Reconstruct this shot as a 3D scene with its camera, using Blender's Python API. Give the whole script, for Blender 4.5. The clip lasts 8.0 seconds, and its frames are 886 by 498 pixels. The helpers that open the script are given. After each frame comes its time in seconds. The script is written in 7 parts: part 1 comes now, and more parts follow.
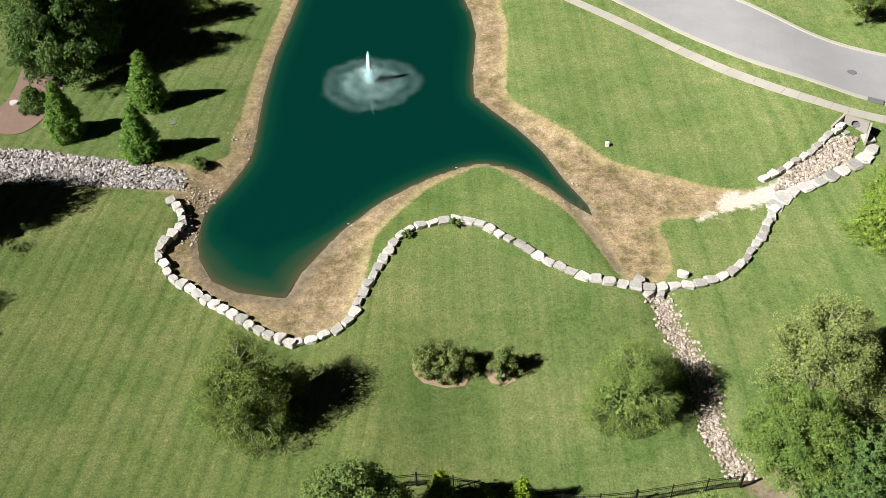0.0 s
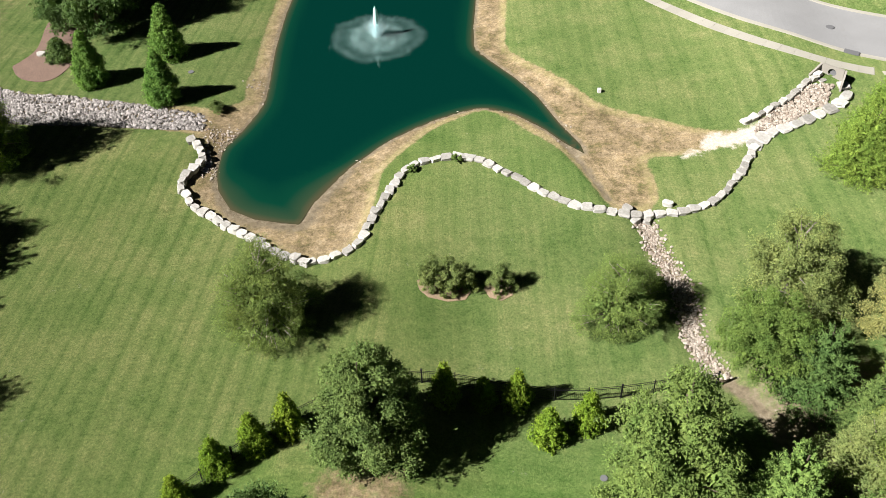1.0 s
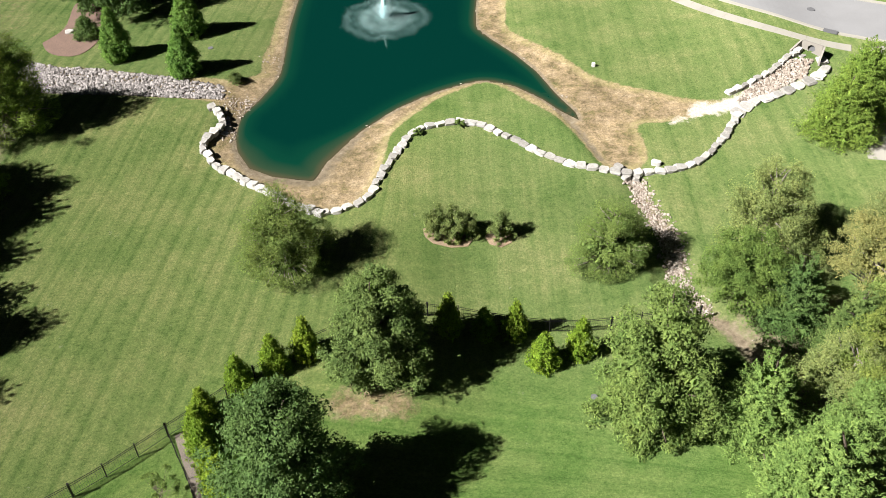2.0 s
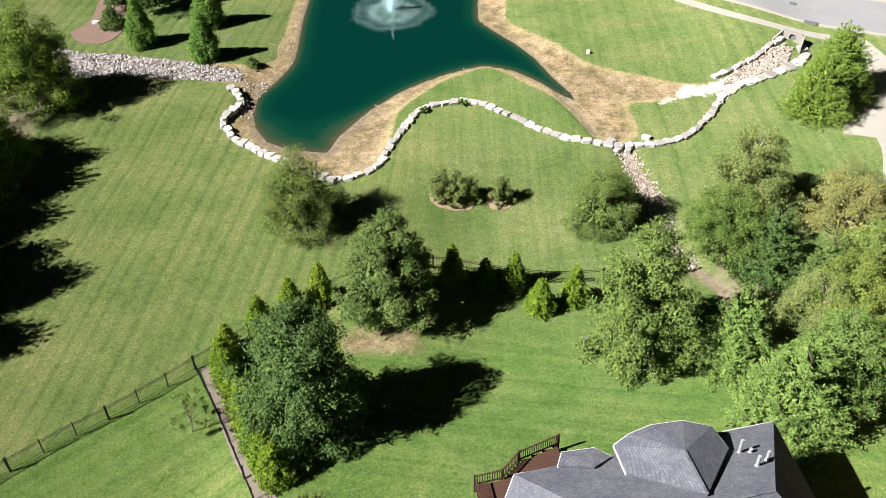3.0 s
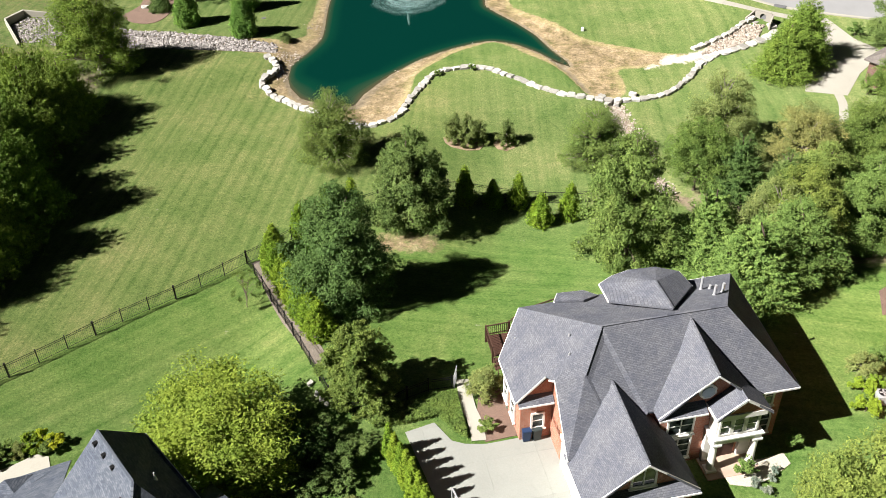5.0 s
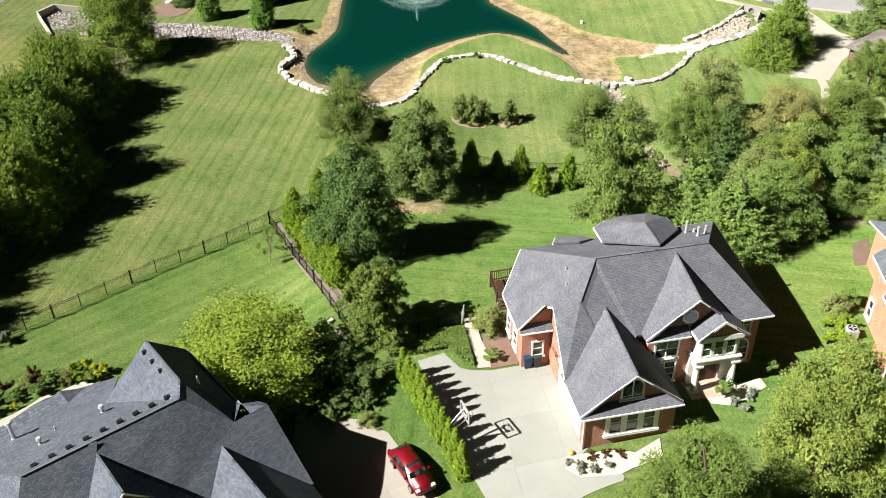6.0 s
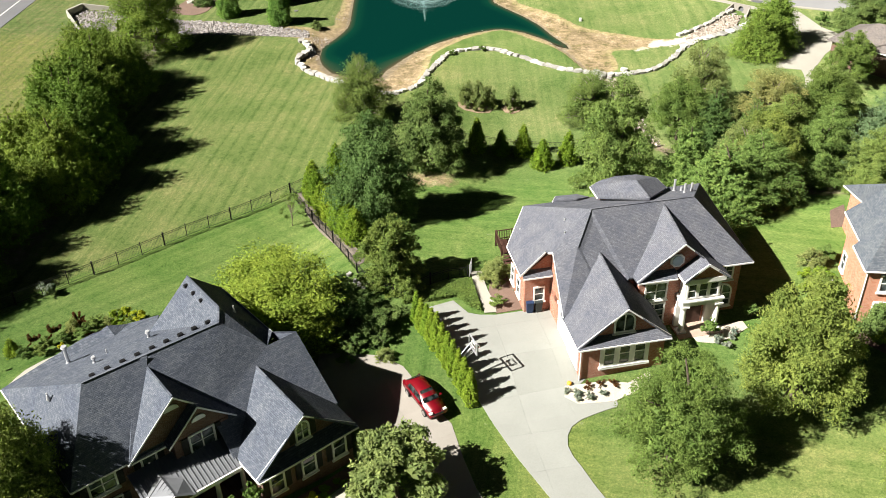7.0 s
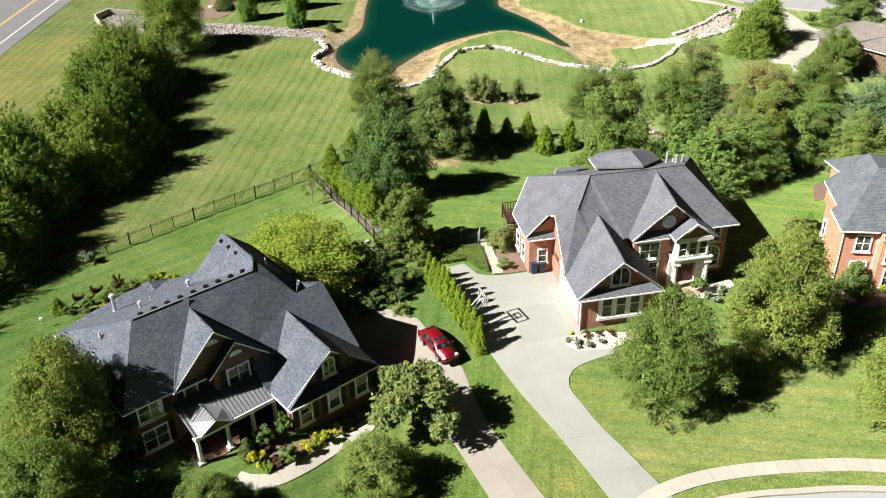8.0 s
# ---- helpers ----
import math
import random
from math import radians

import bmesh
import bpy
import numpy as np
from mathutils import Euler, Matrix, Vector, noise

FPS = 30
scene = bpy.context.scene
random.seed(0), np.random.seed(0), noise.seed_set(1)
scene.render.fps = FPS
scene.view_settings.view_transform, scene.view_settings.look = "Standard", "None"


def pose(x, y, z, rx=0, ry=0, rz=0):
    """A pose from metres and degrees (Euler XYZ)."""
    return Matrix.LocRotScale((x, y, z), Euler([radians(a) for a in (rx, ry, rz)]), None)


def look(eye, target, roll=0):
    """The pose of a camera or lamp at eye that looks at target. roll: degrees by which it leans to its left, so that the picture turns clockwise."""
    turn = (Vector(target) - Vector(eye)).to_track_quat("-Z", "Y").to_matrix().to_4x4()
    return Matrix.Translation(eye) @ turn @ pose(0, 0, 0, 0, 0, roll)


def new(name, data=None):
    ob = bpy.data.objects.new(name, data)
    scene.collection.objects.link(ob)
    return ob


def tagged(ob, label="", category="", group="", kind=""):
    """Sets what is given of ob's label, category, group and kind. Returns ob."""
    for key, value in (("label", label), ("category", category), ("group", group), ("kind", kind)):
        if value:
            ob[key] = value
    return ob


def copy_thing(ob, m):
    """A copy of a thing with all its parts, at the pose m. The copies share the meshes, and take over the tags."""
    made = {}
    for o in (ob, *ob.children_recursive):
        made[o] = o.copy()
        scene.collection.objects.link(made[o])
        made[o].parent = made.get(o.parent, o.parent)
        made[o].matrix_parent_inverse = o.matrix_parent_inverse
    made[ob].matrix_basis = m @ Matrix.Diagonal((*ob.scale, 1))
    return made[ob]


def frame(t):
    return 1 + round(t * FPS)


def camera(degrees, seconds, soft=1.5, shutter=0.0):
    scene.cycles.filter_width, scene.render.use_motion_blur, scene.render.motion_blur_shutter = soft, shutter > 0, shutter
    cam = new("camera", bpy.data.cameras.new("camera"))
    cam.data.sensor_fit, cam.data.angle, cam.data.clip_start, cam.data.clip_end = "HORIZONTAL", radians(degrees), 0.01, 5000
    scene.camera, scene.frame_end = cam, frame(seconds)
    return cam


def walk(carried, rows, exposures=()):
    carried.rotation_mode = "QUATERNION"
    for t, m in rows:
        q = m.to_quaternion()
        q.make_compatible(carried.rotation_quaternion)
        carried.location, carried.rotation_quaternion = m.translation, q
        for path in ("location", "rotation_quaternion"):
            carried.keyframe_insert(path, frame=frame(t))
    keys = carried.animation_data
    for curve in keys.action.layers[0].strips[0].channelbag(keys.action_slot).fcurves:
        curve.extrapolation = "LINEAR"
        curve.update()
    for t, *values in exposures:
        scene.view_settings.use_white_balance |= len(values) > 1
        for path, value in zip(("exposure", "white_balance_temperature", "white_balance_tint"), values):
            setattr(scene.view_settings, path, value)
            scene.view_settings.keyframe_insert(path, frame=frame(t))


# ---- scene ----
cam = camera(51.3, 8.0, soft=0.8)
PATH = [
    (0, (-0.014, -0.017, 51.733), (-0.022, 1.468, 50.392), -2.1),
    (0.5, (-0.224, -4.082, 51.613), (-0.231, -2.601, 50.269), -2.0),
    (1, (-0.475, -8.196, 51.479), (-0.481, -6.718, 50.132), -1.9),
    (1.5, (-0.727, -12.341, 51.322), (-0.733, -10.854, 49.985), -1.8),
    (3, (-1.398, -24.88, 50.5), (-1.404, -23.337, 49.228), -1.5),
    (3.5, (-1.802, -29.019, 50.263), (-1.807, -27.462, 49.009), -1.4),
    (4, (-2.182, -33.253, 49.975), (-2.186, -31.68, 48.74), -1.3),
    (4.5, (-2.48, -37.539, 49.633), (-2.486, -35.951, 48.417), -1.4),
    (5.8, (-3.271, -49.013, 48.618), (-3.282, -47.385, 47.457), -1.3),
    (6, (-3.391, -50.747, 48.543), (-3.403, -49.115, 47.388), -1.3),
    (6.5, (-3.716, -55.116, 48.228), (-3.729, -53.47, 47.092), -1.3),
    (7, (-4.065, -59.454, 47.919), (-4.081, -57.794, 46.804), -1.3),
    (7.5, (-4.397, -63.689, 47.611), (-4.416, -62.015, 46.518), -1.4),
    (8, (-4.638, -67.721, 47.398), (-4.664, -66.034, 46.324), -1.6),
]
walk(cam, [(t, look(eye, target, roll)) for t, eye, target, roll in PATH], exposures=[(0.0, 1.19, 6400, 10.5), (1.5, 1.34, 6360, 11), (3.5, 1.48, 6330, 13), (4.5, 1.50, 6400, 12), (6.0, 1.54, 6580, 9), (8.0, 1.53, 6580, 9)])

# ---- light ----
SUN_AZ, SUN_EL = 21.5, 41.0          # the way the shadows fall (degrees from +x towards +y), height of the sun
world = bpy.data.worlds.new("world")
scene.world = world
world.use_nodes = True
wn = world.node_tree
sky = wn.nodes.new("ShaderNodeTexSky")
sky.sky_type = "NISHITA"
sky.sun_disc = False
sky.sun_elevation = radians(SUN_EL)
sky.sun_rotation = radians(270.0 - SUN_AZ)
wn.nodes["Background"].inputs["Strength"].default_value = 0.0022
wn.links.new(sky.outputs[0], wn.nodes["Background"].inputs["Color"])
sun_data = bpy.data.lights.new("sun", "SUN")
sun_data.energy = 5.0
sun_data.angle = radians(0.53)
sun_data.color = (1.0, 0.955, 0.89)
sun = new("sun", sun_data)
_c = math.cos(radians(SUN_EL))
_way = Vector((_c * math.cos(radians(SUN_AZ)), _c * math.sin(radians(SUN_AZ)), -math.sin(radians(SUN_EL))))
sun.matrix_world = look((-80.0, -60.0, 90.0), Vector((-80.0, -60.0, 90.0)) + _way)


# ---- materials ----
def mat(name, rough=0.8, metal=0.0, spec=0.3):
    m = bpy.data.materials.new(name)
    m.use_nodes = True
    b = m.node_tree.nodes["Principled BSDF"]
    b.inputs["Roughness"].default_value = rough
    b.inputs["Metallic"].default_value = metal
    b.inputs["Specular IOR Level"].default_value = spec
    return m, m.node_tree, b


def node(nt, kind, **sets):
    n = nt.nodes.new(kind)
    for k, v in sets.items():
        n.inputs[k.replace("_", " ")].default_value = v
    return n


def noise_tex(nt, scale, detail=4.0, rough=0.55, vec=None):
    n = node(nt, "ShaderNodeTexNoise", Scale=scale, Detail=detail, Roughness=rough)
    if vec is not None:
        nt.links.new(vec, n.inputs["Vector"])
    return n.outputs["Fac"]


def ramp(nt, fac, stops):
    r = nt.nodes.new("ShaderNodeValToRGB")
    while len(r.color_ramp.elements) < len(stops):
        r.color_ramp.elements.new(0.5)
    for e, (p, c) in zip(r.color_ramp.elements, stops):
        e.position = p
        e.color = (*c, 1.0) if len(c) == 3 else c
    nt.links.new(fac, r.inputs["Fac"])
    return r.outputs["Color"]


def mix(nt, fac, a, b, blend="MIX"):
    m = nt.nodes.new("ShaderNodeMix")
    m.data_type = "RGBA"
    m.blend_type = blend
    for sock, v in ((m.inputs["Factor"], fac), (m.inputs["A"], a), (m.inputs["B"], b)):
        if isinstance(v, (int, float)):
            sock.default_value = v
        elif isinstance(v, tuple):
            sock.default_value = (*v, 1.0)
        else:
            nt.links.new(v, sock)
    return m.outputs["Result"]


def maths(nt, op, a, b=0.0, c=0.0, clamp=False):
    m = nt.nodes.new("ShaderNodeMath")
    m.operation = op
    m.use_clamp = clamp
    for sock, v in zip(m.inputs, (a, b, c)):
        if isinstance(v, (int, float)):
            sock.default_value = v
        else:
            nt.links.new(v, sock)
    return m.outputs[0]


def bump(nt, bsdf, height, strength=0.3, dist=0.05):
    b = node(nt, "ShaderNodeBump", Strength=strength, Distance=dist)
    nt.links.new(height, b.inputs["Height"])
    nt.links.new(b.outputs[0], bsdf.inputs["Normal"])


def coords(nt, out="Object"):
    return nt.nodes.new("ShaderNodeTexCoord").outputs[out]


def attribute(nt, name):
    a = nt.nodes.new("ShaderNodeAttribute")
    a.attribute_name = name
    return a


def plain(name, colour, rough=0.6, metal=0.0, spec=0.4, vary=0.12, scale=6.0, relief=0.1):
    """One surface with a fine grain and a broad wear in its colour."""
    m, nt, b = mat(name, rough, metal, spec)
    co = coords(nt)
    dark = tuple(c * (1.0 - vary) for c in colour)
    light = tuple(min(1.0, c * (1.0 + vary)) for c in colour)
    fine = ramp(nt, noise_tex(nt, scale * 5.0, 3.0, 0.6, co), ((0.3, dark), (0.7, light)))
    broad = ramp(nt, noise_tex(nt, scale * 0.35, 3.0, 0.5, co), ((0.3, (0.82, 0.82, 0.82)), (0.7, (1.0, 1.0, 1.0))))
    nt.links.new(mix(nt, 0.8, fine, broad, "MULTIPLY"), b.inputs["Base Color"])
    if relief:
        bump(nt, b, noise_tex(nt, scale * 5.0, 3.0, 0.6, co), relief, 0.02)
    return m


def ground_material():
    m, nt, b = mat("lawn_and_banks", 0.95, 0.0, 0.08)
    b.inputs["Diffuse Roughness"].default_value = 1.0
    co = coords(nt)
    zone = attribute(nt, "zone")
    sep = nt.nodes.new("ShaderNodeSeparateColor")
    nt.links.new(zone.outputs["Color"], sep.inputs[0])
    mow = attribute(nt, "mow").outputs["Fac"]
    fine = noise_tex(nt, 5.0, 8.0, 0.95, co)
    tuft = noise_tex(nt, 1.7, 6.0, 0.75, co)
    patch = noise_tex(nt, 0.13, 6.0, 0.68, co)
    grass = ramp(nt, patch, ((0.32, (0.088, 0.138, 0.039)), (0.46, (0.120, 0.166, 0.053)), (0.60, (0.154, 0.187, 0.068)), (0.74, (0.190, 0.203, 0.086))))
    blades = ramp(nt, fine, ((0.36, (0.25, 0.33, 0.26)), (0.5, (1.0, 1.0, 1.0)), (0.64, (1.95, 1.72, 1.95))))
    grass = mix(nt, 0.8, grass, blades, "MULTIPLY")
    clover = ramp(nt, tuft, ((0.36, (0.56, 0.68, 0.54)), (0.48, (0.97, 0.98, 0.97)), (0.64, (1.30, 1.20, 1.28))))
    grass = mix(nt, 0.5, grass, clover, "MULTIPLY")
    weed = ramp(nt, noise_tex(nt, 0.5, 7.0, 0.75, co), ((0.36, (0.80, 0.90, 0.78)), (0.52, (1.0, 1.0, 1.0)), (0.68, (1.35, 1.14, 1.30))))
    grass = mix(nt, 0.4, grass, weed, "MULTIPLY")
    # mowing tracks: wobbling, uneven bands of leaned grass
    wob = maths(nt, "MULTIPLY_ADD", noise_tex(nt, 0.30, 3.0, 0.6, co), 0.17, mow)
    band = maths(nt, "SINE", maths(nt, "MULTIPLY", wob, 6.2832))
    band = maths(nt, "MULTIPLY_ADD", band, 0.5, 0.5)
    band = maths(nt, "POWER", band, 3.0)
    streak = nt.nodes.new("ShaderNodeTexNoise")
    streak.noise_dimensions = "1D"
    streak.inputs["Scale"].default_value = 1.0
    streak.inputs["Detail"].default_value = 5.0
    streak.inputs["Roughness"].default_value = 0.75
    nt.links.new(maths(nt, "MULTIPLY", wob, 2.2), streak.inputs["W"])
    band = maths(nt, "MULTIPLY", band, maths(nt, "MULTIPLY_ADD", noise_tex(nt, 0.07, 3.0, 0.6, co), 2.6, -0.38, True))
    grass = mix(nt, maths(nt, "MULTIPLY", band, attribute(nt, "striped").outputs["Fac"]), grass, mix(nt, 1.0, grass, (0.50, 0.66, 0.50), "MULTIPLY"))
    lines = ramp(nt, streak.outputs["Fac"], ((0.34, (0.66, 0.78, 0.66)), (0.5, (1.0, 1.0, 1.0)), (0.66, (1.22, 1.14, 1.18))))
    grass = mix(nt, 0.5, grass, lines, "MULTIPLY")
    lush = mix(nt, 1.0, grass, (0.78, 0.99, 0.74), "MULTIPLY")
    grass = mix(nt, attribute(nt, "lush").outputs["Fac"], grass, lush)
    grass = mix(nt, attribute(nt, "sere").outputs["Fac"], grass, mix(nt, 1.0, grass, (1.42, 1.20, 1.10), "MULTIPLY"))
    straw = ramp(nt, noise_tex(nt, 0.55, 10.0, 0.85, co), ((0.34, (0.100, 0.115, 0.042)), (0.43, (0.175, 0.145, 0.078)), (0.52, (0.275, 0.215, 0.135)), (0.66, (0.410, 0.340, 0.230))))
    straw = mix(nt, 0.9, straw, ramp(nt, noise_tex(nt, 5.0, 8.0, 0.9, co), ((0.34, (0.40, 0.38, 0.34)), (0.5, (1.0, 1.0, 1.0)), (0.66, (1.45, 1.40, 1.34)))), "MULTIPLY")
    straw = mix(nt, 0.6, straw, ramp(nt, noise_tex(nt, 0.22, 4.0, 0.6, co), ((0.38, (0.74, 0.72, 0.70)), (0.6, (1.16, 1.14, 1.10)))), "MULTIPLY")
    straw = mix(nt, 0.75, straw, ramp(nt, noise_tex(nt, 1.5, 6.0, 0.8, co), ((0.36, (0.55, 0.55, 0.52)), (0.5, (1.0, 1.0, 1.0)), (0.64, (1.30, 1.26, 1.18)))), "MULTIPLY")
    tall = ramp(nt, noise_tex(nt, 3.2, 8.0, 0.85, co), ((0.34, (0.170, 0.185, 0.060)), (0.5, (0.330, 0.300, 0.130)), (0.66, (0.520, 0.455, 0.250))))
    straw = mix(nt, maths(nt, "MULTIPLY", attribute(nt, "rim").outputs["Fac"], maths(nt, "MULTIPLY_ADD", noise_tex(nt, 0.9, 4.0, 0.7, co), 2.2, -0.5, True)), straw, tall)
    mud = ramp(nt, noise_tex(nt, 2.0, 6.0, 0.7, co), ((0.3, (0.115, 0.092, 0.062)), (0.55, (0.215, 0.178, 0.122)), (0.75, (0.30, 0.26, 0.19))))
    sand = ramp(nt, noise_tex(nt, 4.0, 6.0, 0.75, co), ((0.3, (0.34, 0.300, 0.24)), (0.7, (0.60, 0.56, 0.50))))

    def edge(ch):
        rough = maths(nt, "MULTIPLY_ADD", noise_tex(nt, 1.6, 5.0, 0.7, co), 0.9, maths(nt, "ADD", ch, -0.95))
        return maths(nt, "MULTIPLY_ADD", rough, 3.2, 0.5, True)
    col = mix(nt, edge(sep.outputs["Red"]), grass, straw)
    col = mix(nt, edge(sep.outputs["Green"]), col, mud)
    ragged = maths(nt, "MULTIPLY_ADD", noise_tex(nt, 0.8, 7.0, 0.8, co), 2.4, maths(nt, "ADD", sep.outputs["Blue"], -1.75))
    col = mix(nt, maths(nt, "MULTIPLY_ADD", ragged, 2.6, 0.5, True), col, sand)
    nt.links.new(col, b.inputs["Base Color"])
    bump(nt, b, fine, 0.75, 0.16)
    return m


def water_material():
    m, nt, b = mat("pond_water", 0.06, 0.0, 0.5)
    co = coords(nt)
    depth = attribute(nt, "depth").outputs["Fac"]
    c = ramp(nt, depth, ((0.0, (0.060, 0.052, 0.028)), (0.14, (0.020, 0.042, 0.022)), (0.4, (0.0018, 0.031, 0.0180)), (1.0, (0.0004, 0.0205, 0.0150))))
    nt.links.new(c, b.inputs["Base Color"])
    b.inputs["IOR"].default_value = 1.33
    n = noise_tex(nt, 3.0, 3.0, 0.6, co)
    bump(nt, b, n, 0.05, 0.03)
    return m


def foliage_material(name, dark, mid, light, through_light=0.3):
    m, nt, b = mat(name, 0.65, 0.0, 0.08)
    b.inputs["Diffuse Roughness"].default_value = 0.8
    geo = nt.nodes.new("ShaderNodeNewGeometry")
    info = nt.nodes.new("ShaderNodeObjectInfo")
    c = ramp(nt, geo.outputs["Random Per Island"], ((0.0, dark), (0.5, mid), (1.0, light)))
    tint = ramp(nt, info.outputs["Random"], ((0.0, (0.80, 0.90, 0.86)), (1.0, (1.14, 1.06, 1.0))))
    c = mix(nt, 1.0, c, tint, "MULTIPLY")
    clump = ramp(nt, noise_tex(nt, 0.7, 4.0, 0.7, coords(nt)), ((0.35, (0.74, 0.82, 0.78)), (0.65, (1.2, 1.13, 1.06))))
    c = mix(nt, 1.0, c, clump, "MULTIPLY")
    nt.links.new(c, b.inputs["Base Color"])
    tr = nt.nodes.new("ShaderNodeBsdfTranslucent")
    nt.links.new(mix(nt, 1.0, c, (1.25, 1.45, 0.75), "MULTIPLY"), tr.inputs["Color"])
    ms = nt.nodes.new("ShaderNodeMixShader")
    ms.inputs[0].default_value = through_light
    nt.links.new(b.outputs[0], ms.inputs[1])
    nt.links.new(tr.outputs[0], ms.inputs[2])
    nt.links.new(ms.outputs[0], nt.nodes["Material Output"].inputs["Surface"])
    return m


def face_vector(nt, sx, sz):
    """Object coordinates laid flat on a wall or a roof slope: along the level, and up the slope."""
    tc = nt.nodes.new("ShaderNodeTexCoord")
    sn, sc = nt.nodes.new("ShaderNodeSeparateXYZ"), nt.nodes.new("ShaderNodeSeparateXYZ")
    nt.links.new(tc.outputs["Normal"], sn.inputs[0])
    nt.links.new(tc.outputs["Object"], sc.inputs[0])
    side = maths(nt, "GREATER_THAN", maths(nt, "ABSOLUTE", sn.outputs[0]), maths(nt, "ABSOLUTE", sn.outputs[1]))
    along = maths(nt, "ADD", maths(nt, "MULTIPLY", sc.outputs[1], side), maths(nt, "MULTIPLY", sc.outputs[0], maths(nt, "SUBTRACT", 1.0, side)))
    cv = nt.nodes.new("ShaderNodeCombineXYZ")
    nt.links.new(maths(nt, "MULTIPLY", along, sx), cv.inputs[0])
    nt.links.new(maths(nt, "MULTIPLY", sc.outputs[2], sz), cv.inputs[1])
    return cv.outputs[0]


def shingle_material(name, dark, light):
    m, nt, b = mat(name, 0.92, 0.0, 0.2)
    v = face_vector(nt, 1.0, 1.55)
    br = nt.nodes.new("ShaderNodeTexBrick")
    br.offset = 0.37
    br.inputs["Color1"].default_value = (*dark, 1.0)
    br.inputs["Color2"].default_value = (*light, 1.0)
    br.inputs["Mortar"].default_value = (*(c * 0.75 for c in dark), 1.0)
    br.inputs["Scale"].default_value = 1.0
    br.inputs["Brick Width"].default_value = 0.21
    br.inputs["Row Height"].default_value = 0.115
    br.inputs["Mortar Size"].default_value = 0.010
    br.inputs["Bias"].default_value = 0.0
    nt.links.new(v, br.inputs["Vector"])
    co = coords(nt)
    blotch = ramp(nt, noise_tex(nt, 0.7, 5.0, 0.65, co), ((0.3, (0.78, 0.79, 0.83)), (0.7, (1.16, 1.13, 1.06))))
    grit = ramp(nt, noise_tex(nt, 14.0, 4.0, 0.8, co), ((0.3, (0.75, 0.75, 0.75)), (0.7, (1.2, 1.2, 1.2))))
    c = mix(nt, 1.0, br.outputs["Color"], blotch, "MULTIPLY")
    c = mix(nt, 1.0, c, grit, "MULTIPLY")
    nt.links.new(c, b.inputs["Base Color"])
    bump(nt, b, br.outputs["Fac"], 0.5, -0.03)
    return m


def brick_material(name, c1, c2, mortar):
    m, nt, b = mat(name, 0.9, 0.0, 0.2)
    v = face_vector(nt, 1.0, 1.0)
    br = nt.nodes.new("ShaderNodeTexBrick")
    br.inputs["Color1"].default_value = (*c1, 1.0)
    br.inputs["Color2"].default_value = (*c2, 1.0)
    br.inputs["Mortar"].default_value = (*mortar, 1.0)
    br.inputs["Scale"].default_value = 1.0
    br.inputs["Brick Width"].default_value = 0.22
    br.inputs["Row Height"].default_value = 0.075
    br.inputs["Mortar Size"].default_value = 0.008
    nt.links.new(v, br.inputs["Vector"])
    stain = ramp(nt, noise_tex(nt, 0.9, 5.0, 0.6, coords(nt)), ((0.3, (0.84, 0.82, 0.82)), (0.7, (1.08, 1.08, 1.06))))
    nt.links.new(mix(nt, 1.0, br.outputs["Color"], stain, "MULTIPLY"), b.inputs["Base Color"])
    bump(nt, b, br.outputs["Fac"], 0.35, -0.01)
    return m


def concrete_material(name, colour, seam=0.0):
    m, nt, b = mat(name, 0.85, 0.0, 0.3)
    co = coords(nt)
    dark = tuple(c * 0.88 for c in colour)
    c = ramp(nt, noise_tex(nt, 0.35, 6.0, 0.65, co), ((0.3, dark), (0.7, colour)))
    c = mix(nt, 0.7, c, ramp(nt, noise_tex(nt, 12.0, 4.0, 0.7, co), ((0.3, (0.86, 0.86, 0.85)), (0.7, (1.06, 1.06, 1.05)))), "MULTIPLY")
    c = mix(nt, 0.6, c, ramp(nt, noise_tex(nt, 1.4, 6.0, 0.75, co), ((0.55, (1.0, 1.0, 1.0)), (0.75, (0.82, 0.80, 0.76)))), "MULTIPLY")
    info = nt.nodes.new("ShaderNodeObjectInfo")
    c = mix(nt, 1.0, c, ramp(nt, info.outputs["Random"], ((0.0, (0.93, 0.93, 0.92)), (1.0, (1.05, 1.05, 1.05)))), "MULTIPLY")
    nt.links.new(c, b.inputs["Base Color"])
    bump(nt, b, noise_tex(nt, 30.0, 3.0, 0.7, co), 0.15, 0.01)
    return m


def stone_material(name, dark, light):
    m, nt, b = mat(name, 0.88, 0.0, 0.25)
    co = coords(nt)
    geo = nt.nodes.new("ShaderNodeNewGeometry")
    info = nt.nodes.new("ShaderNodeObjectInfo")
    rnd = maths(nt, "FRACT", maths(nt, "ADD", geo.outputs["Random Per Island"], info.outputs["Random"]))
    c = ramp(nt, rnd, ((0.0, dark), (0.45, tuple((a + d) / 2 for a, d in zip(dark, light))), (1.0, light)))
    c = mix(nt, 0.85, c, ramp(nt, noise_tex(nt, 2.6, 6.0, 0.7, co), ((0.3, (0.66, 0.65, 0.62)), (0.6, (1.05, 1.05, 1.04)))), "MULTIPLY")
    nt.links.new(c, b.inputs["Base Color"])
    bump(nt, b, noise_tex(nt, 6.0, 5.0, 0.7, co), 0.5, 0.05)
    return m


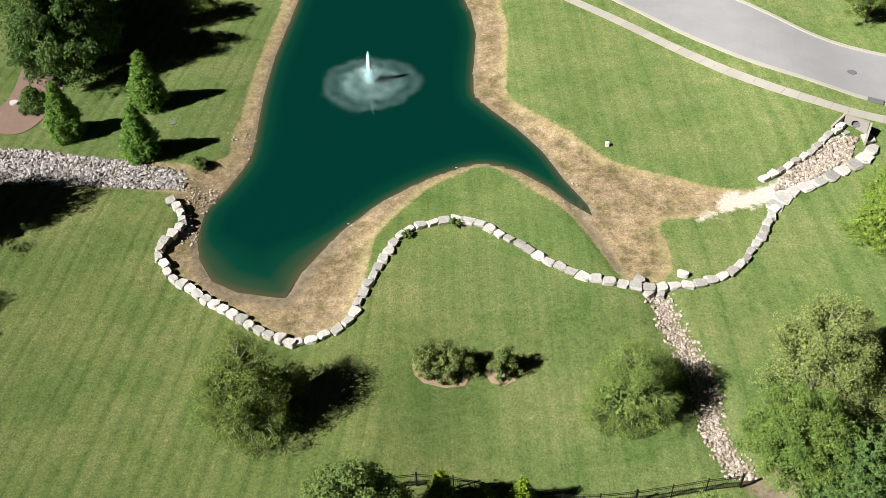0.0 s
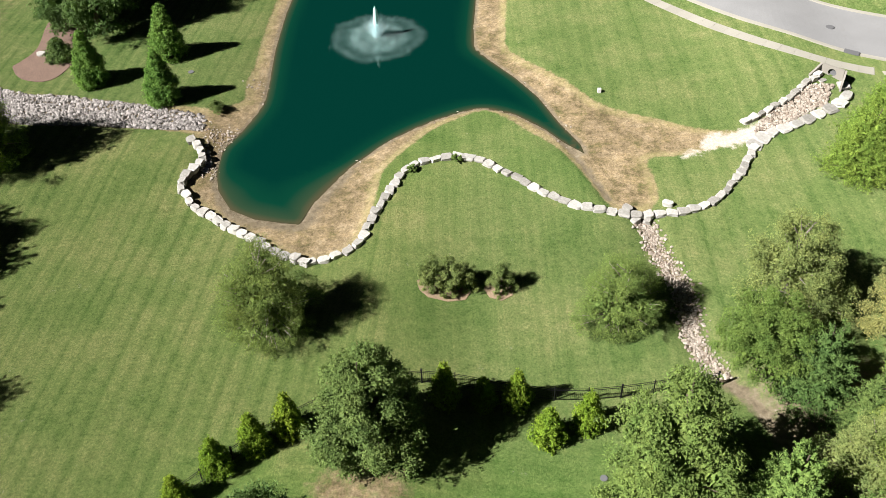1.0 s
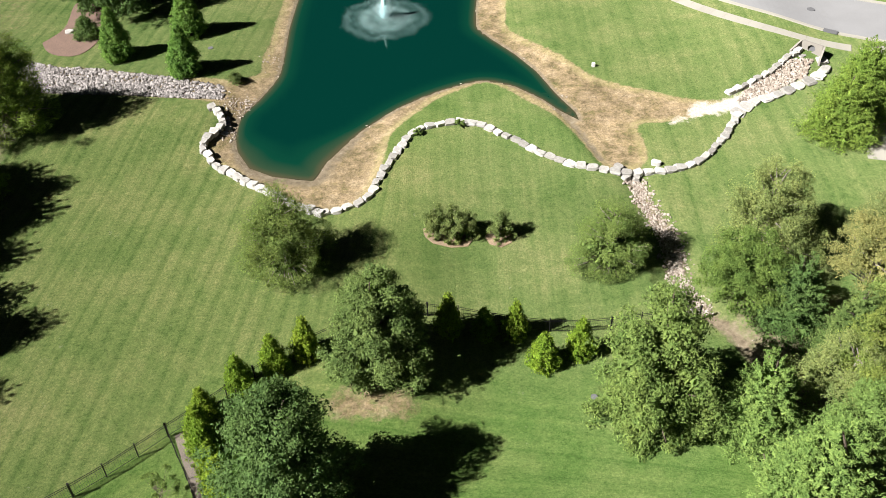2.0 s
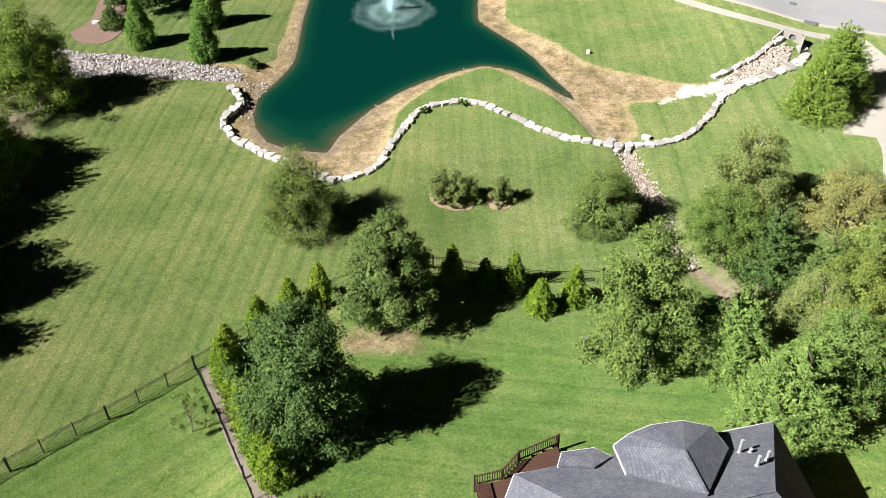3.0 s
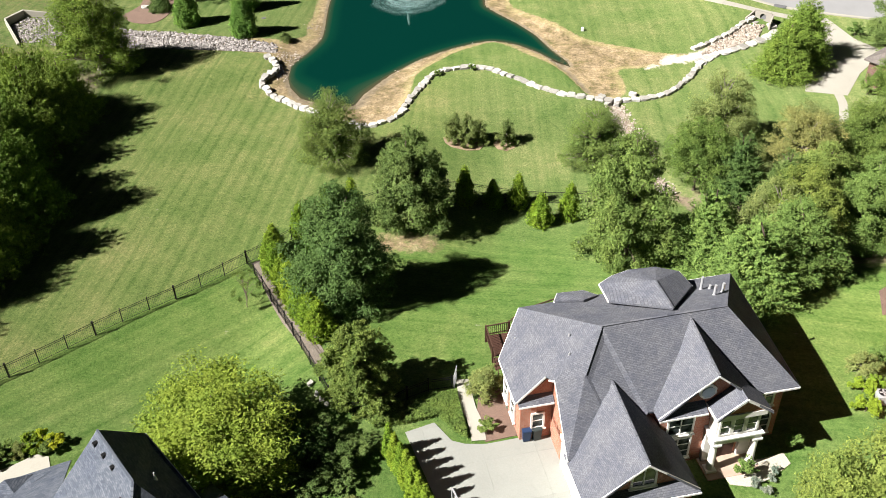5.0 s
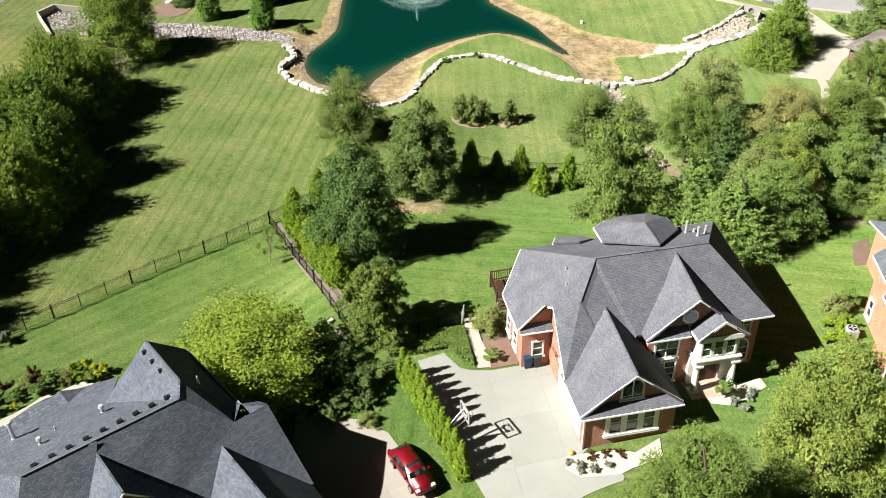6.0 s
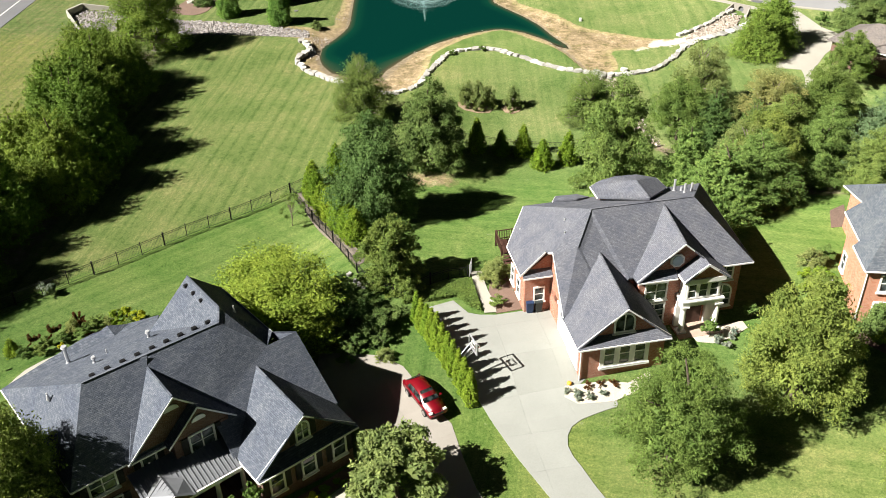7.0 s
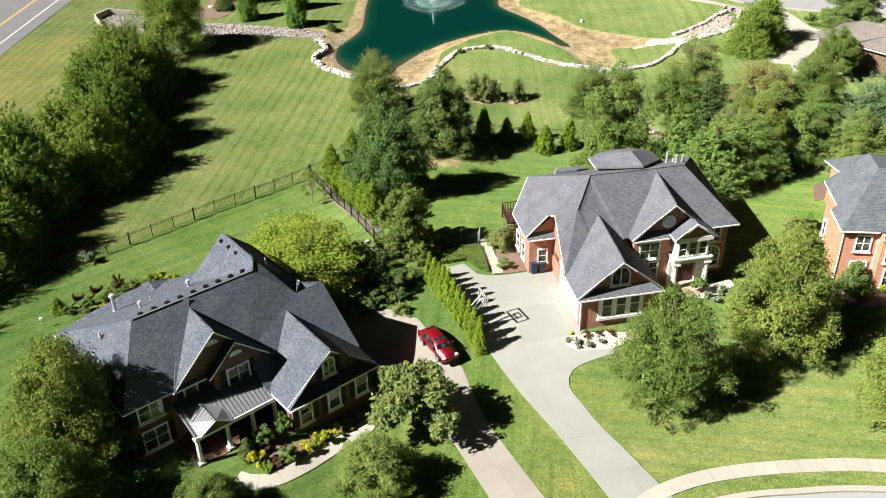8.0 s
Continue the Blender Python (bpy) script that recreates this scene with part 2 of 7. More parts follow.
def glass_material():
    m, nt, b = mat("window_glass", 0.04, 0.0, 0.6)
    # pale blotches in the base colour stand in for sky reflected in the glass
    c = ramp(nt, noise_tex(nt, 1.2, 2.0, 0.5, coords(nt)), ((0.38, (0.012, 0.016, 0.016)), (0.62, (0.11, 0.135, 0.135))))
    nt.links.new(c, b.inputs["Base Color"])
    return m


def spray_material():
    """White water: a mist that thins out with the foam value of the mesh, broken into finer and coarser drops."""
    m, nt, b = mat("fountain_spray", 0.6, 0.0, 0.2)
    b.inputs["Base Color"].default_value = (0.60, 0.93, 0.90, 1.0)
    co = coords(nt)
    grain = maths(nt, "MULTIPLY_ADD", noise_tex(nt, 11.0, 5.0, 0.75, co), 2.0, -0.35, True)
    cloud = maths(nt, "MULTIPLY_ADD", noise_tex(nt, 0.9, 4.0, 0.6, co), 2.0, -0.35, True)
    cover = maths(nt, "MULTIPLY", attribute(nt, "foam").outputs["Fac"], maths(nt, "MULTIPLY", grain, cloud), clamp=True)
    tr = nt.nodes.new("ShaderNodeBsdfTransparent")
    ms = nt.nodes.new("ShaderNodeMixShader")
    nt.links.new(cover, ms.inputs[0])
    nt.links.new(tr.outputs[0], ms.inputs[1])
    nt.links.new(b.outputs[0], ms.inputs[2])
    nt.links.new(ms.outputs[0], nt.nodes["Material Output"].inputs["Surface"])
    return m


def drops_material():
    """Fine white water drops that let part of the light through."""
    m, nt, b = mat("water_drops", 0.5, 0.0, 0.2)
    b.inputs["Base Color"].default_value = (0.72, 0.90, 0.93, 1.0)
    thru = nt.nodes.new("ShaderNodeBsdfTranslucent")
    thru.inputs["Color"].default_value = (0.72, 0.90, 0.93, 1.0)
    clear = nt.nodes.new("ShaderNodeBsdfTransparent")
    white, ms = nt.nodes.new("ShaderNodeMixShader"), nt.nodes.new("ShaderNodeMixShader")
    white.inputs[0].default_value, ms.inputs[0].default_value = 0.5, 0.45
    nt.links.new(b.outputs[0], white.inputs[1])
    nt.links.new(thru.outputs[0], white.inputs[2])
    nt.links.new(clear.outputs[0], ms.inputs[1])
    nt.links.new(white.outputs[0], ms.inputs[2])
    nt.links.new(ms.outputs[0], nt.nodes["Material Output"].inputs["Surface"])
    return m


GROUND = ground_material()
WATER = water_material()
SPRAY = spray_material()
DROPS = drops_material()
GLASS = glass_material()
WHITE = plain("white_paint", (0.80, 0.79, 0.76), 0.5, vary=0.04, relief=0.0)
CREAM = plain("cream_garage_door", (0.80, 0.76, 0.68), 0.55, vary=0.04, relief=0.0)
IRON = plain("black_iron", (0.012, 0.012, 0.013), 0.5, 0.3, vary=0.2)
DARKWOOD = plain("stained_deck_wood", (0.065, 0.03, 0.02), 0.7, vary=0.25)
BARK = plain("bark", (0.12, 0.095, 0.07), 0.95, vary=0.35, scale=4.0, relief=0.6)
PALEBARK = plain("pale_bark", (0.27, 0.24, 0.20), 0.95, vary=0.3, scale=4.0, relief=0.6)
MULCH = plain("bark_mulch", (0.165, 0.110, 0.085), 1.0, vary=0.45, scale=3.0, relief=0.8)
PALEMULCH = plain("faded_mulch", (0.28, 0.205, 0.135), 1.0, vary=0.3, scale=3.0, relief=0.6)
GREYMULCH = plain("weathered_mulch", (0.175, 0.148, 0.122), 1.0, vary=0.35, scale=3.0, relief=0.7)
GRAVEL = plain("pale_gravel", (0.46, 0.42, 0.35), 0.95, vary=0.3, scale=4.0, relief=0.7)
CONCRETE = concrete_material("drive_concrete", (0.265, 0.274, 0.255))
CONCRETE_OLD = concrete_material("warm_concrete", (0.275, 0.256, 0.228))
WALKWAY = concrete_material("sidewalk_concrete", (0.36, 0.345, 0.30))
ROADWAY = concrete_material("pale_road", (0.285, 0.287, 0.297))
ASPHALT = concrete_material("grey_asphalt", (0.135, 0.137, 0.145))
LINE_WHITE = plain("road_paint_white", (0.7, 0.7, 0.68), 0.7, vary=0.1)
LINE_YELLOW = plain("road_paint_yellow", (0.6, 0.42, 0.10), 0.7, vary=0.1)
SHINGLE_A = shingle_material("grey_purple_shingles", (0.100, 0.107, 0.130), (0.142, 0.148, 0.174))
SHINGLE_B = shingle_material("charcoal_shingles", (0.064, 0.076, 0.100), (0.120, 0.135, 0.166))
SHINGLE_C = shingle_material("slate_blue_shingles", (0.085, 0.100, 0.120), (0.140, 0.155, 0.175))
SHINGLE_D = shingle_material("brown_grey_shingles", (0.14, 0.125, 0.118), (0.19, 0.172, 0.162))
BRICK_A = brick_material("red_brick", (0.30, 0.105, 0.065), (0.42, 0.175, 0.115), (0.40, 0.30, 0.24))
BRICK_B = brick_material("brown_brick", (0.10, 0.052, 0.042), (0.17, 0.092, 0.070), (0.22, 0.18, 0.155))
BRICK_C = brick_material("orange_brick", (0.42, 0.16, 0.09), (0.54, 0.235, 0.145), (0.50, 0.38, 0.29))
METAL_ROOF = plain("standing_seam_metal", (0.19, 0.20, 0.215), 0.5, 0.3, vary=0.1)
PIPE = plain("galvanised_pipe", (0.55, 0.56, 0.58), 0.45, 0.5, vary=0.1)
BOULDER = stone_material("limestone_boulder", (0.28, 0.27, 0.25), (0.52, 0.51, 0.485))
RIPRAP = stone_material("riprap_stone", (0.13, 0.12, 0.115), (0.37, 0.345, 0.335))
REDROCK = stone_material("rust_stone", (0.215, 0.17, 0.135), (0.44, 0.395, 0.345))
CARRED = plain("red_car_paint", (0.17, 0.004, 0.010), 0.25, 0.2, 0.7, vary=0.03, relief=0.0)
RUBBER = plain("tyre_rubber", (0.015, 0.015, 0.015), 0.8)
RIM = plain("alloy_rim", (0.5, 0.5, 0.5), 0.35, 0.9)
LAMP = plain("headlamp_lens", (0.75, 0.75, 0.72), 0.12, 0.0, 0.8, vary=0.02, relief=0.0)
BIN_BLUE = plain("blue_bin_plastic", (0.015, 0.035, 0.09), 0.5, vary=0.1)
BIN_GREY = plain("dark_grey_bin_plastic", (0.035, 0.045, 0.045), 0.5, vary=0.1)
PUMPKIN = plain("orange_rind", (0.75, 0.33, 0.03), 0.5, vary=0.1)

LEAF_SPIRE = foliage_material("deep_green_sprays", (0.1, 0.179, 0.041), (0.157, 0.276, 0.063), (0.221, 0.386, 0.091), 0.16)
LEAF_OAK = foliage_material("oak_leaves", (0.082, 0.124, 0.04), (0.124, 0.185, 0.061), (0.17, 0.256, 0.084), 0.16)
LEAF_BRIGHT = foliage_material("light_leaves", (0.087, 0.124, 0.033), (0.132, 0.19, 0.05), (0.181, 0.262, 0.071), 0.22)
LEAF_YELLOW = foliage_material("yellow_green_leaves", (0.165, 0.204, 0.032), (0.246, 0.301, 0.05), (0.337, 0.408, 0.073), 0.22)
LEAF_OLIVE = foliage_material("olive_leaves", (0.135, 0.16, 0.058), (0.206, 0.243, 0.09), (0.284, 0.335, 0.125), 0.22)
LEAF_CEDAR = foliage_material("cedar_sprays", (0.116, 0.164, 0.031), (0.174, 0.25, 0.048), (0.241, 0.344, 0.068), 0.09)
LEAF_PINE = foliage_material("pine_needles", (0.112, 0.149, 0.043), (0.17, 0.223, 0.065), (0.235, 0.309, 0.089), 0.16)
LEAF_ARB = foliage_material("arborvitae_sprays", (0.116, 0.172, 0.018), (0.178, 0.261, 0.029), (0.245, 0.36, 0.041), 0.16)
LEAF_SHRUB = foliage_material("shrub_leaves", (0.099, 0.141, 0.04), (0.148, 0.213, 0.061), (0.206, 0.296, 0.086), 0.18)
LEAF_FIR = foliage_material("fir_sprays", (0.066, 0.104, 0.031), (0.109, 0.167, 0.052), (0.158, 0.23, 0.074), 0.15)
LEAF_LIME = foliage_material("lime_leaves", (0.102, 0.143, 0.036), (0.154, 0.21, 0.053), (0.215, 0.289, 0.077), 0.22)
LEAF_AMBER = foliage_material("yellowing_leaves", (0.141, 0.158, 0.061), (0.222, 0.238, 0.091), (0.312, 0.316, 0.133), 0.22)
LEAF_SOFT = foliage_material("soft_pine_needles", (0.091, 0.136, 0.07), (0.141, 0.207, 0.109), (0.202, 0.283, 0.157), 0.16)
LEAF_FEATHER = foliage_material("feathery_evergreen_sprays", (0.095, 0.154, 0.043), (0.154, 0.241, 0.067), (0.23, 0.334, 0.099), 0.16)
LEAF_GOLD = foliage_material("golden_leaves", (0.257, 0.273, 0.022), (0.424, 0.431, 0.039), (0.634, 0.605, 0.085), 0.34)
LEAF_RUST = foliage_material("rusty_leaves", (0.071, 0.031, 0.016), (0.13, 0.059, 0.027), (0.189, 0.111, 0.055), 0.34)
LEAF_SAGE = foliage_material("sage_leaves", (0.157, 0.188, 0.166), (0.266, 0.298, 0.277), (0.423, 0.44, 0.407), 0.34)


# ---- helpers of this scene ----
def smooth_line(points, step=1.0):
    """A line through the points (Catmull-Rom), cut into even steps."""
    p = [np.array(q, float) for q in points]
    p = [2 * p[0] - p[1], *p, 2 * p[-1] - p[-2]]
    out = []
    for i in range(1, len(p) - 2):
        for k in range(16):
            s = k / 16.0
            out.append(0.5 * (2 * p[i] + (p[i + 1] - p[i - 1]) * s + (2 * p[i - 1] - 5 * p[i] + 4 * p[i + 1] - p[i + 2]) * s * s + (3 * p[i] - p[i - 1] - 3 * p[i + 1] + p[i + 2]) * s ** 3))
    out.append(p[-2])
    out = np.array(out)
    d = np.concatenate(([0.0], np.cumsum(np.hypot(*np.diff(out[:, :2], axis=0).T))))
    n = max(2, int(round(d[-1] / step)) + 1)
    s = np.linspace(0.0, d[-1], n)
    return np.stack([np.interp(s, d, out[:, k]) for k in range(out.shape[1])], 1)


def box_mask(x, y, x0, x1, y0, y1, soft):
    dx = np.maximum(np.maximum(x0 - x, x - x1), 0.0)
    dy = np.maximum(np.maximum(y0 - y, y - y1), 0.0)
    d = np.clip(np.hypot(dx, dy) / soft, 0.0, 1.0)
    return 1.0 - d * d * (3.0 - 2.0 * d)


def inside(poly, x, y):
    """Signed distance to a closed outline: positive outside."""
    poly = np.asarray(poly, float)
    best = np.full(np.shape(x), 1e9)
    odd = np.zeros(np.shape(x), bool)
    for (ax, ay), (bx, by) in zip(poly, np.roll(poly, -1, axis=0)):
        ex, ey = bx - ax, by - ay
        t = np.clip(((x - ax) * ex + (y - ay) * ey) / (ex * ex + ey * ey + 1e-12), 0.0, 1.0)
        best = np.minimum(best, np.hypot(x - ax - t * ex, y - ay - t * ey))
        if abs(ey) > 1e-9:
            odd ^= ((ay > y) != (by > y)) & (x < ax + (y - ay) * ex / ey)
    return np.where(odd, -best, best)


def from_arrays(name, verts, faces, material=None, parent=None, smooth=False):
    me = bpy.data.meshes.new(name)
    me.from_pydata([tuple(map(float, v)) for v in verts], [], [tuple(int(i) for i in f) for f in faces])
    if material:
        me.materials.append(material)
    if smooth:
        me.polygons.foreach_set("use_smooth", [True] * len(me.polygons))
    ob = new(name, me)
    if parent:
        ob.parent = parent
    return ob


def part(name, bm, material, parent=None, label="", smooth=False):
    """Links a bmesh as one mesh object under a thing or a part."""
    me = bpy.data.meshes.new(name)
    bmesh.ops.recalc_face_normals(bm, faces=bm.faces)
    bm.to_mesh(me)
    bm.free()
    me.materials.append(material)
    if smooth:
        me.polygons.foreach_set("use_smooth", [True] * len(me.polygons))
    ob = new(name, me)
    if parent:
        ob.parent = parent
    if label:
        ob["label"] = label
    return ob


def anchor(name, m, label, category, group="", kind=""):
    ob = new(name)
    ob.matrix_world = m
    return tagged(ob, label, category, group, kind)


def add_box(bm, x0, y0, z0, x1, y1, z1, m=None, bevel=0.0):
    vs = bmesh.ops.create_cube(bm, size=1.0)["verts"]
    for v in vs:
        v.co = Vector(((x0 + x1) / 2 + v.co.x * (x1 - x0), (y0 + y1) / 2 + v.co.y * (y1 - y0), (z0 + z1) / 2 + v.co.z * (z1 - z0)))
    if bevel:
        es = list({e for v in vs for e in v.link_edges})
        bmesh.ops.bevel(bm, geom=es, offset=bevel, segments=2, affect="EDGES")
    if m is not None:
        bmesh.ops.transform(bm, matrix=m, verts=vs if not bevel else bm.verts)


def add_bar(bm, a, b, w, h=None, up=Vector((0, 0, 1))):
    """A square bar from a to b."""
    a, b = Vector(a), Vector(b)
    h = h or w
    d = (b - a).normalized()
    s = d.cross(up)
    s = s.normalized() if s.length > 1e-4 else Vector((1, 0, 0))
    t = s.cross(d)
    vs = [bm.verts.new(p + s * i * w / 2 + t * j * h / 2) for p in (a, b) for i, j in ((-1, -1), (1, -1), (1, 1), (-1, 1))]
    for f in ((0, 1, 2, 3), (7, 6, 5, 4), (0, 4, 5, 1), (1, 5, 6, 2), (2, 6, 7, 3), (3, 7, 4, 0)):
        bm.faces.new([vs[i] for i in f])


def add_tube(bm, points, radii, sides=8):
    rings = []
    pts = [Vector(p) for p in points]
    for i, p in enumerate(pts):
        d = (pts[min(i + 1, len(pts) - 1)] - pts[max(i - 1, 0)]).normalized()
        s = d.cross(Vector((0.31, 0.17, 0.93)))
        s = s.normalized() if s.length > 1e-3 else Vector((1, 0, 0))
        t = s.cross(d)
        rings.append([bm.verts.new(p + (s * math.cos(a) + t * math.sin(a)) * radii[i]) for a in (2 * math.pi * k / sides for k in range(sides))])
    for a, b in zip(rings, rings[1:]):
        for k in range(sides):
            bm.faces.new((a[k], a[(k + 1) % sides], b[(k + 1) % sides], b[k]))
    bm.faces.new(list(reversed(rings[0])))
    bm.faces.new(rings[-1])


def add_prism(bm, poly, z0, z1):
    """A vertical prism on a plan; z1 may be one height or one for each corner."""
    tops = z1 if isinstance(z1, (list, tuple)) else [z1] * len(poly)
    lo = [bm.verts.new((x, y, z0)) for x, y in poly]
    hi = [bm.verts.new((x, y, z)) for (x, y), z in zip(poly, tops)]
    n = len(poly)
    for i in range(n):
        bm.faces.new((lo[i], lo[(i + 1) % n], hi[(i + 1) % n], hi[i]))
    bm.faces.new(list(reversed(lo)))
    bm.faces.new(hi)


def add_slab(bm, corners, thick=0.16):
    """A roof slope: a sheet with thickness hanging under the given corners."""
    hi = [bm.verts.new(c) for c in corners]
    lo = [bm.verts.new((c[0], c[1], c[2] - thick)) for c in corners]
    n = len(hi)
    bm.faces.new(hi)
    bm.faces.new(list(reversed(lo)))
    for i in range(n):
        bm.faces.new((hi[i], lo[i], lo[(i + 1) % n], hi[(i + 1) % n]))


# ---- the land ----
WATER_Z = -0.5
WATER_LINE = [(-17, 118), (-17.0, 103.9), (-18.3, 90.6), (-18.6, 82.6), (-18.5, 76.9), (-18.6, 71.3), (-20.0, 67.0), (-21.5, 63.8), (-21.5, 60.0), (-20.9, 57.5), (-19.4, 54.8), (-17.1, 53.4), (-13.1, 52.5), (-12.2, 55.1), (-10.6, 58.0), (-8.8, 60.9), (-5.0, 65.0), (-0.9, 67.9), (3.4, 69.6), (6.8, 68.3), (9.4, 65.7), (11.1, 63.3), (12.8, 61.5), (12.6, 63.0), (11.0, 66.6), (9.4, 71.2), (7.3, 75.1), (4.6, 79.1), (3.3, 81.8), (3.6, 88.0), (4.1, 94.1), (3.7, 99.5), (3.1, 102.4), (3.0, 118)]
BANK_LINE = [(-19, 124), (-18.9, 103.4), (-19.6, 95.2), (-20.2, 86.7), (-20.4, 79.1), (-20.8, 75.2), (-20.7, 71.9), (-23.5, 70.2), (-28.5, 70.6), (-28.5, 66.8), (-24.5, 65.6), (-23.1, 62), (-23.7, 59), (-23.4, 56.6), (-20.2, 53.2), (-16.5, 50.4), (-12, 47.6), (-8.3, 49.0), (-7.1, 52), (-6.5, 56), (-6.0, 59.1), (-4.6, 61.6), (-1.9, 65.6), (0.7, 67.6), (3.4, 69.2), (5, 68.6), (7.4, 65.9), (10.3, 62.4), (12.1, 58.2), (14.2, 53.0), (16.2, 52.6), (18.2, 54), (18.6, 57.3), (18.5, 60.3), (22.1, 60.8), (28, 62.7), (28.4, 64.2), (24.6, 64.8), (20.3, 66.8), (15.5, 69.3), (12.2, 73.5), (7.2, 80.1), (7.0, 85), (7.8, 94.7), (7.4, 101.5), (7.5, 124)]
SAND_LINE = [(24.9, 63.9), (28.4, 64.4), (30.6, 66.0), (36.5, 70.2), (38.8, 70.2), (36.8, 67.3), (32.4, 64.9), (28.6, 62.5), (24.6, 61.5), (21.9, 60.5), (23.9, 62.0)]
WATER_EDGE = smooth_line(WATER_LINE, 0.8)[:, :2]
BANK_EDGE = smooth_line(BANK_LINE, 0.9)[:, :2]
CREEK = smooth_line([(16.6, 51.6), (16.9, 49.6), (17.4, 47.5), (18.4, 44.8), (18.6, 42.3), (18.3, 39.8), (18.7, 37.3), (20.0, 34.8), (21.6, 32.5), (23.0, 28.0), (25.0, 22.0)], 0.5)
DITCH = smooth_line([(11.3, 63.6), (11.9, 61.3), (12.7, 58.7), (13.4, 56.5), (14.0, 54.6)], 0.4)
ROCKBED = [(-56, 73.5), (-52, 76.5), (-47, 75.2), (-42.9, 73.6), (-39.6, 73.3), (-35.4, 72.2), (-31.4, 71.3), (-28.0, 70.3), (-24.0, 69.3), (-23.6, 66.6), (-27.1, 66.4), (-30.3, 66.8), (-35.6, 67.5), (-40.9, 67.9), (-47, 69.0), (-53, 69.6)]


def land(x, y):
    z = -0.45 + 0.0 * x
    z = z - 0.35 * box_mask(x, y, -60, -22, 5, 22, 12)
    z = z + 1.5 * box_mask(x, y, -12, 24, -3, 13, 8)
    z = z + 0.75 * box_mask(x, y, -36, -18, -22, -6, 6)
    z = z + 1.3 * box_mask(x, y, 32, 60, -8, 16, 8)
    z = z + 0.9 * box_mask(x, y, 36, 90, 74, 140, 12)
    z = z + 0.7 * box_mask(x, y, -90, -27, 62, 140, 10)
    z = z + 0.45 * box_mask(x, y, -6, 12, 50, 60, 6)
    z = z + 0.6 * box_mask(x, y, 12, 36, 74, 140, 8)
    z = z - 1.2 * box_mask(x, y, 3, 42, 28, 42, 10)
    return z


def line_distance(line, x, y):
    best = np.full(np.shape(x), 1e9)
    for px, py in np.asarray(line)[:, :2]:
        best = np.minimum(best, np.hypot(x - px, y - py))
    return best


def ground_z(x, y):
    x, y = np.asarray(x, float), np.asarray(y, float)
    z = land(x, y)
    dw = inside(WATER_EDGE, x, y)
    db = inside(BANK_EDGE, x, y)
    s = np.clip(dw / 3.0, 0.0, 1.0)
    bank = WATER_Z + 0.02 + (z - WATER_Z) * s * s * (3 - 2 * s)
    z = np.where(dw > 0, np.where(db < 0, np.minimum(bank, np.maximum(z - 0.22 * np.clip(-db / 1.0, 0, 1), WATER_Z + 0.04)), bank), WATER_Z - np.minimum(1.6, 0.35 * -dw))
    dc = line_distance(CREEK, x, y)
    z = z - 0.35 * np.clip(1.0 - dc / 1.7, 0, 1)
    z = z - 0.30 * np.clip(1.0 - line_distance(DITCH, x, y) / 0.9, 0, 1)
    drb = inside(ROCKBED, x, y)
    return z - 0.45 * np.clip(-drb / 1.5, 0, 1)


def gz(x, y):
    return float(ground_z(np.array([x]), np.array([y]))[0])


def axis(a, b, step):
    near = list(np.arange(a, b + 1e-6, step))
    far, s = [], step
    while not far or far[-1] < 2600:
        s *= 1.5
        far.append((far[-1] if far else 0.0) + s)
    return np.array([a - f for f in reversed(far)] + near + [b + f for f in far])


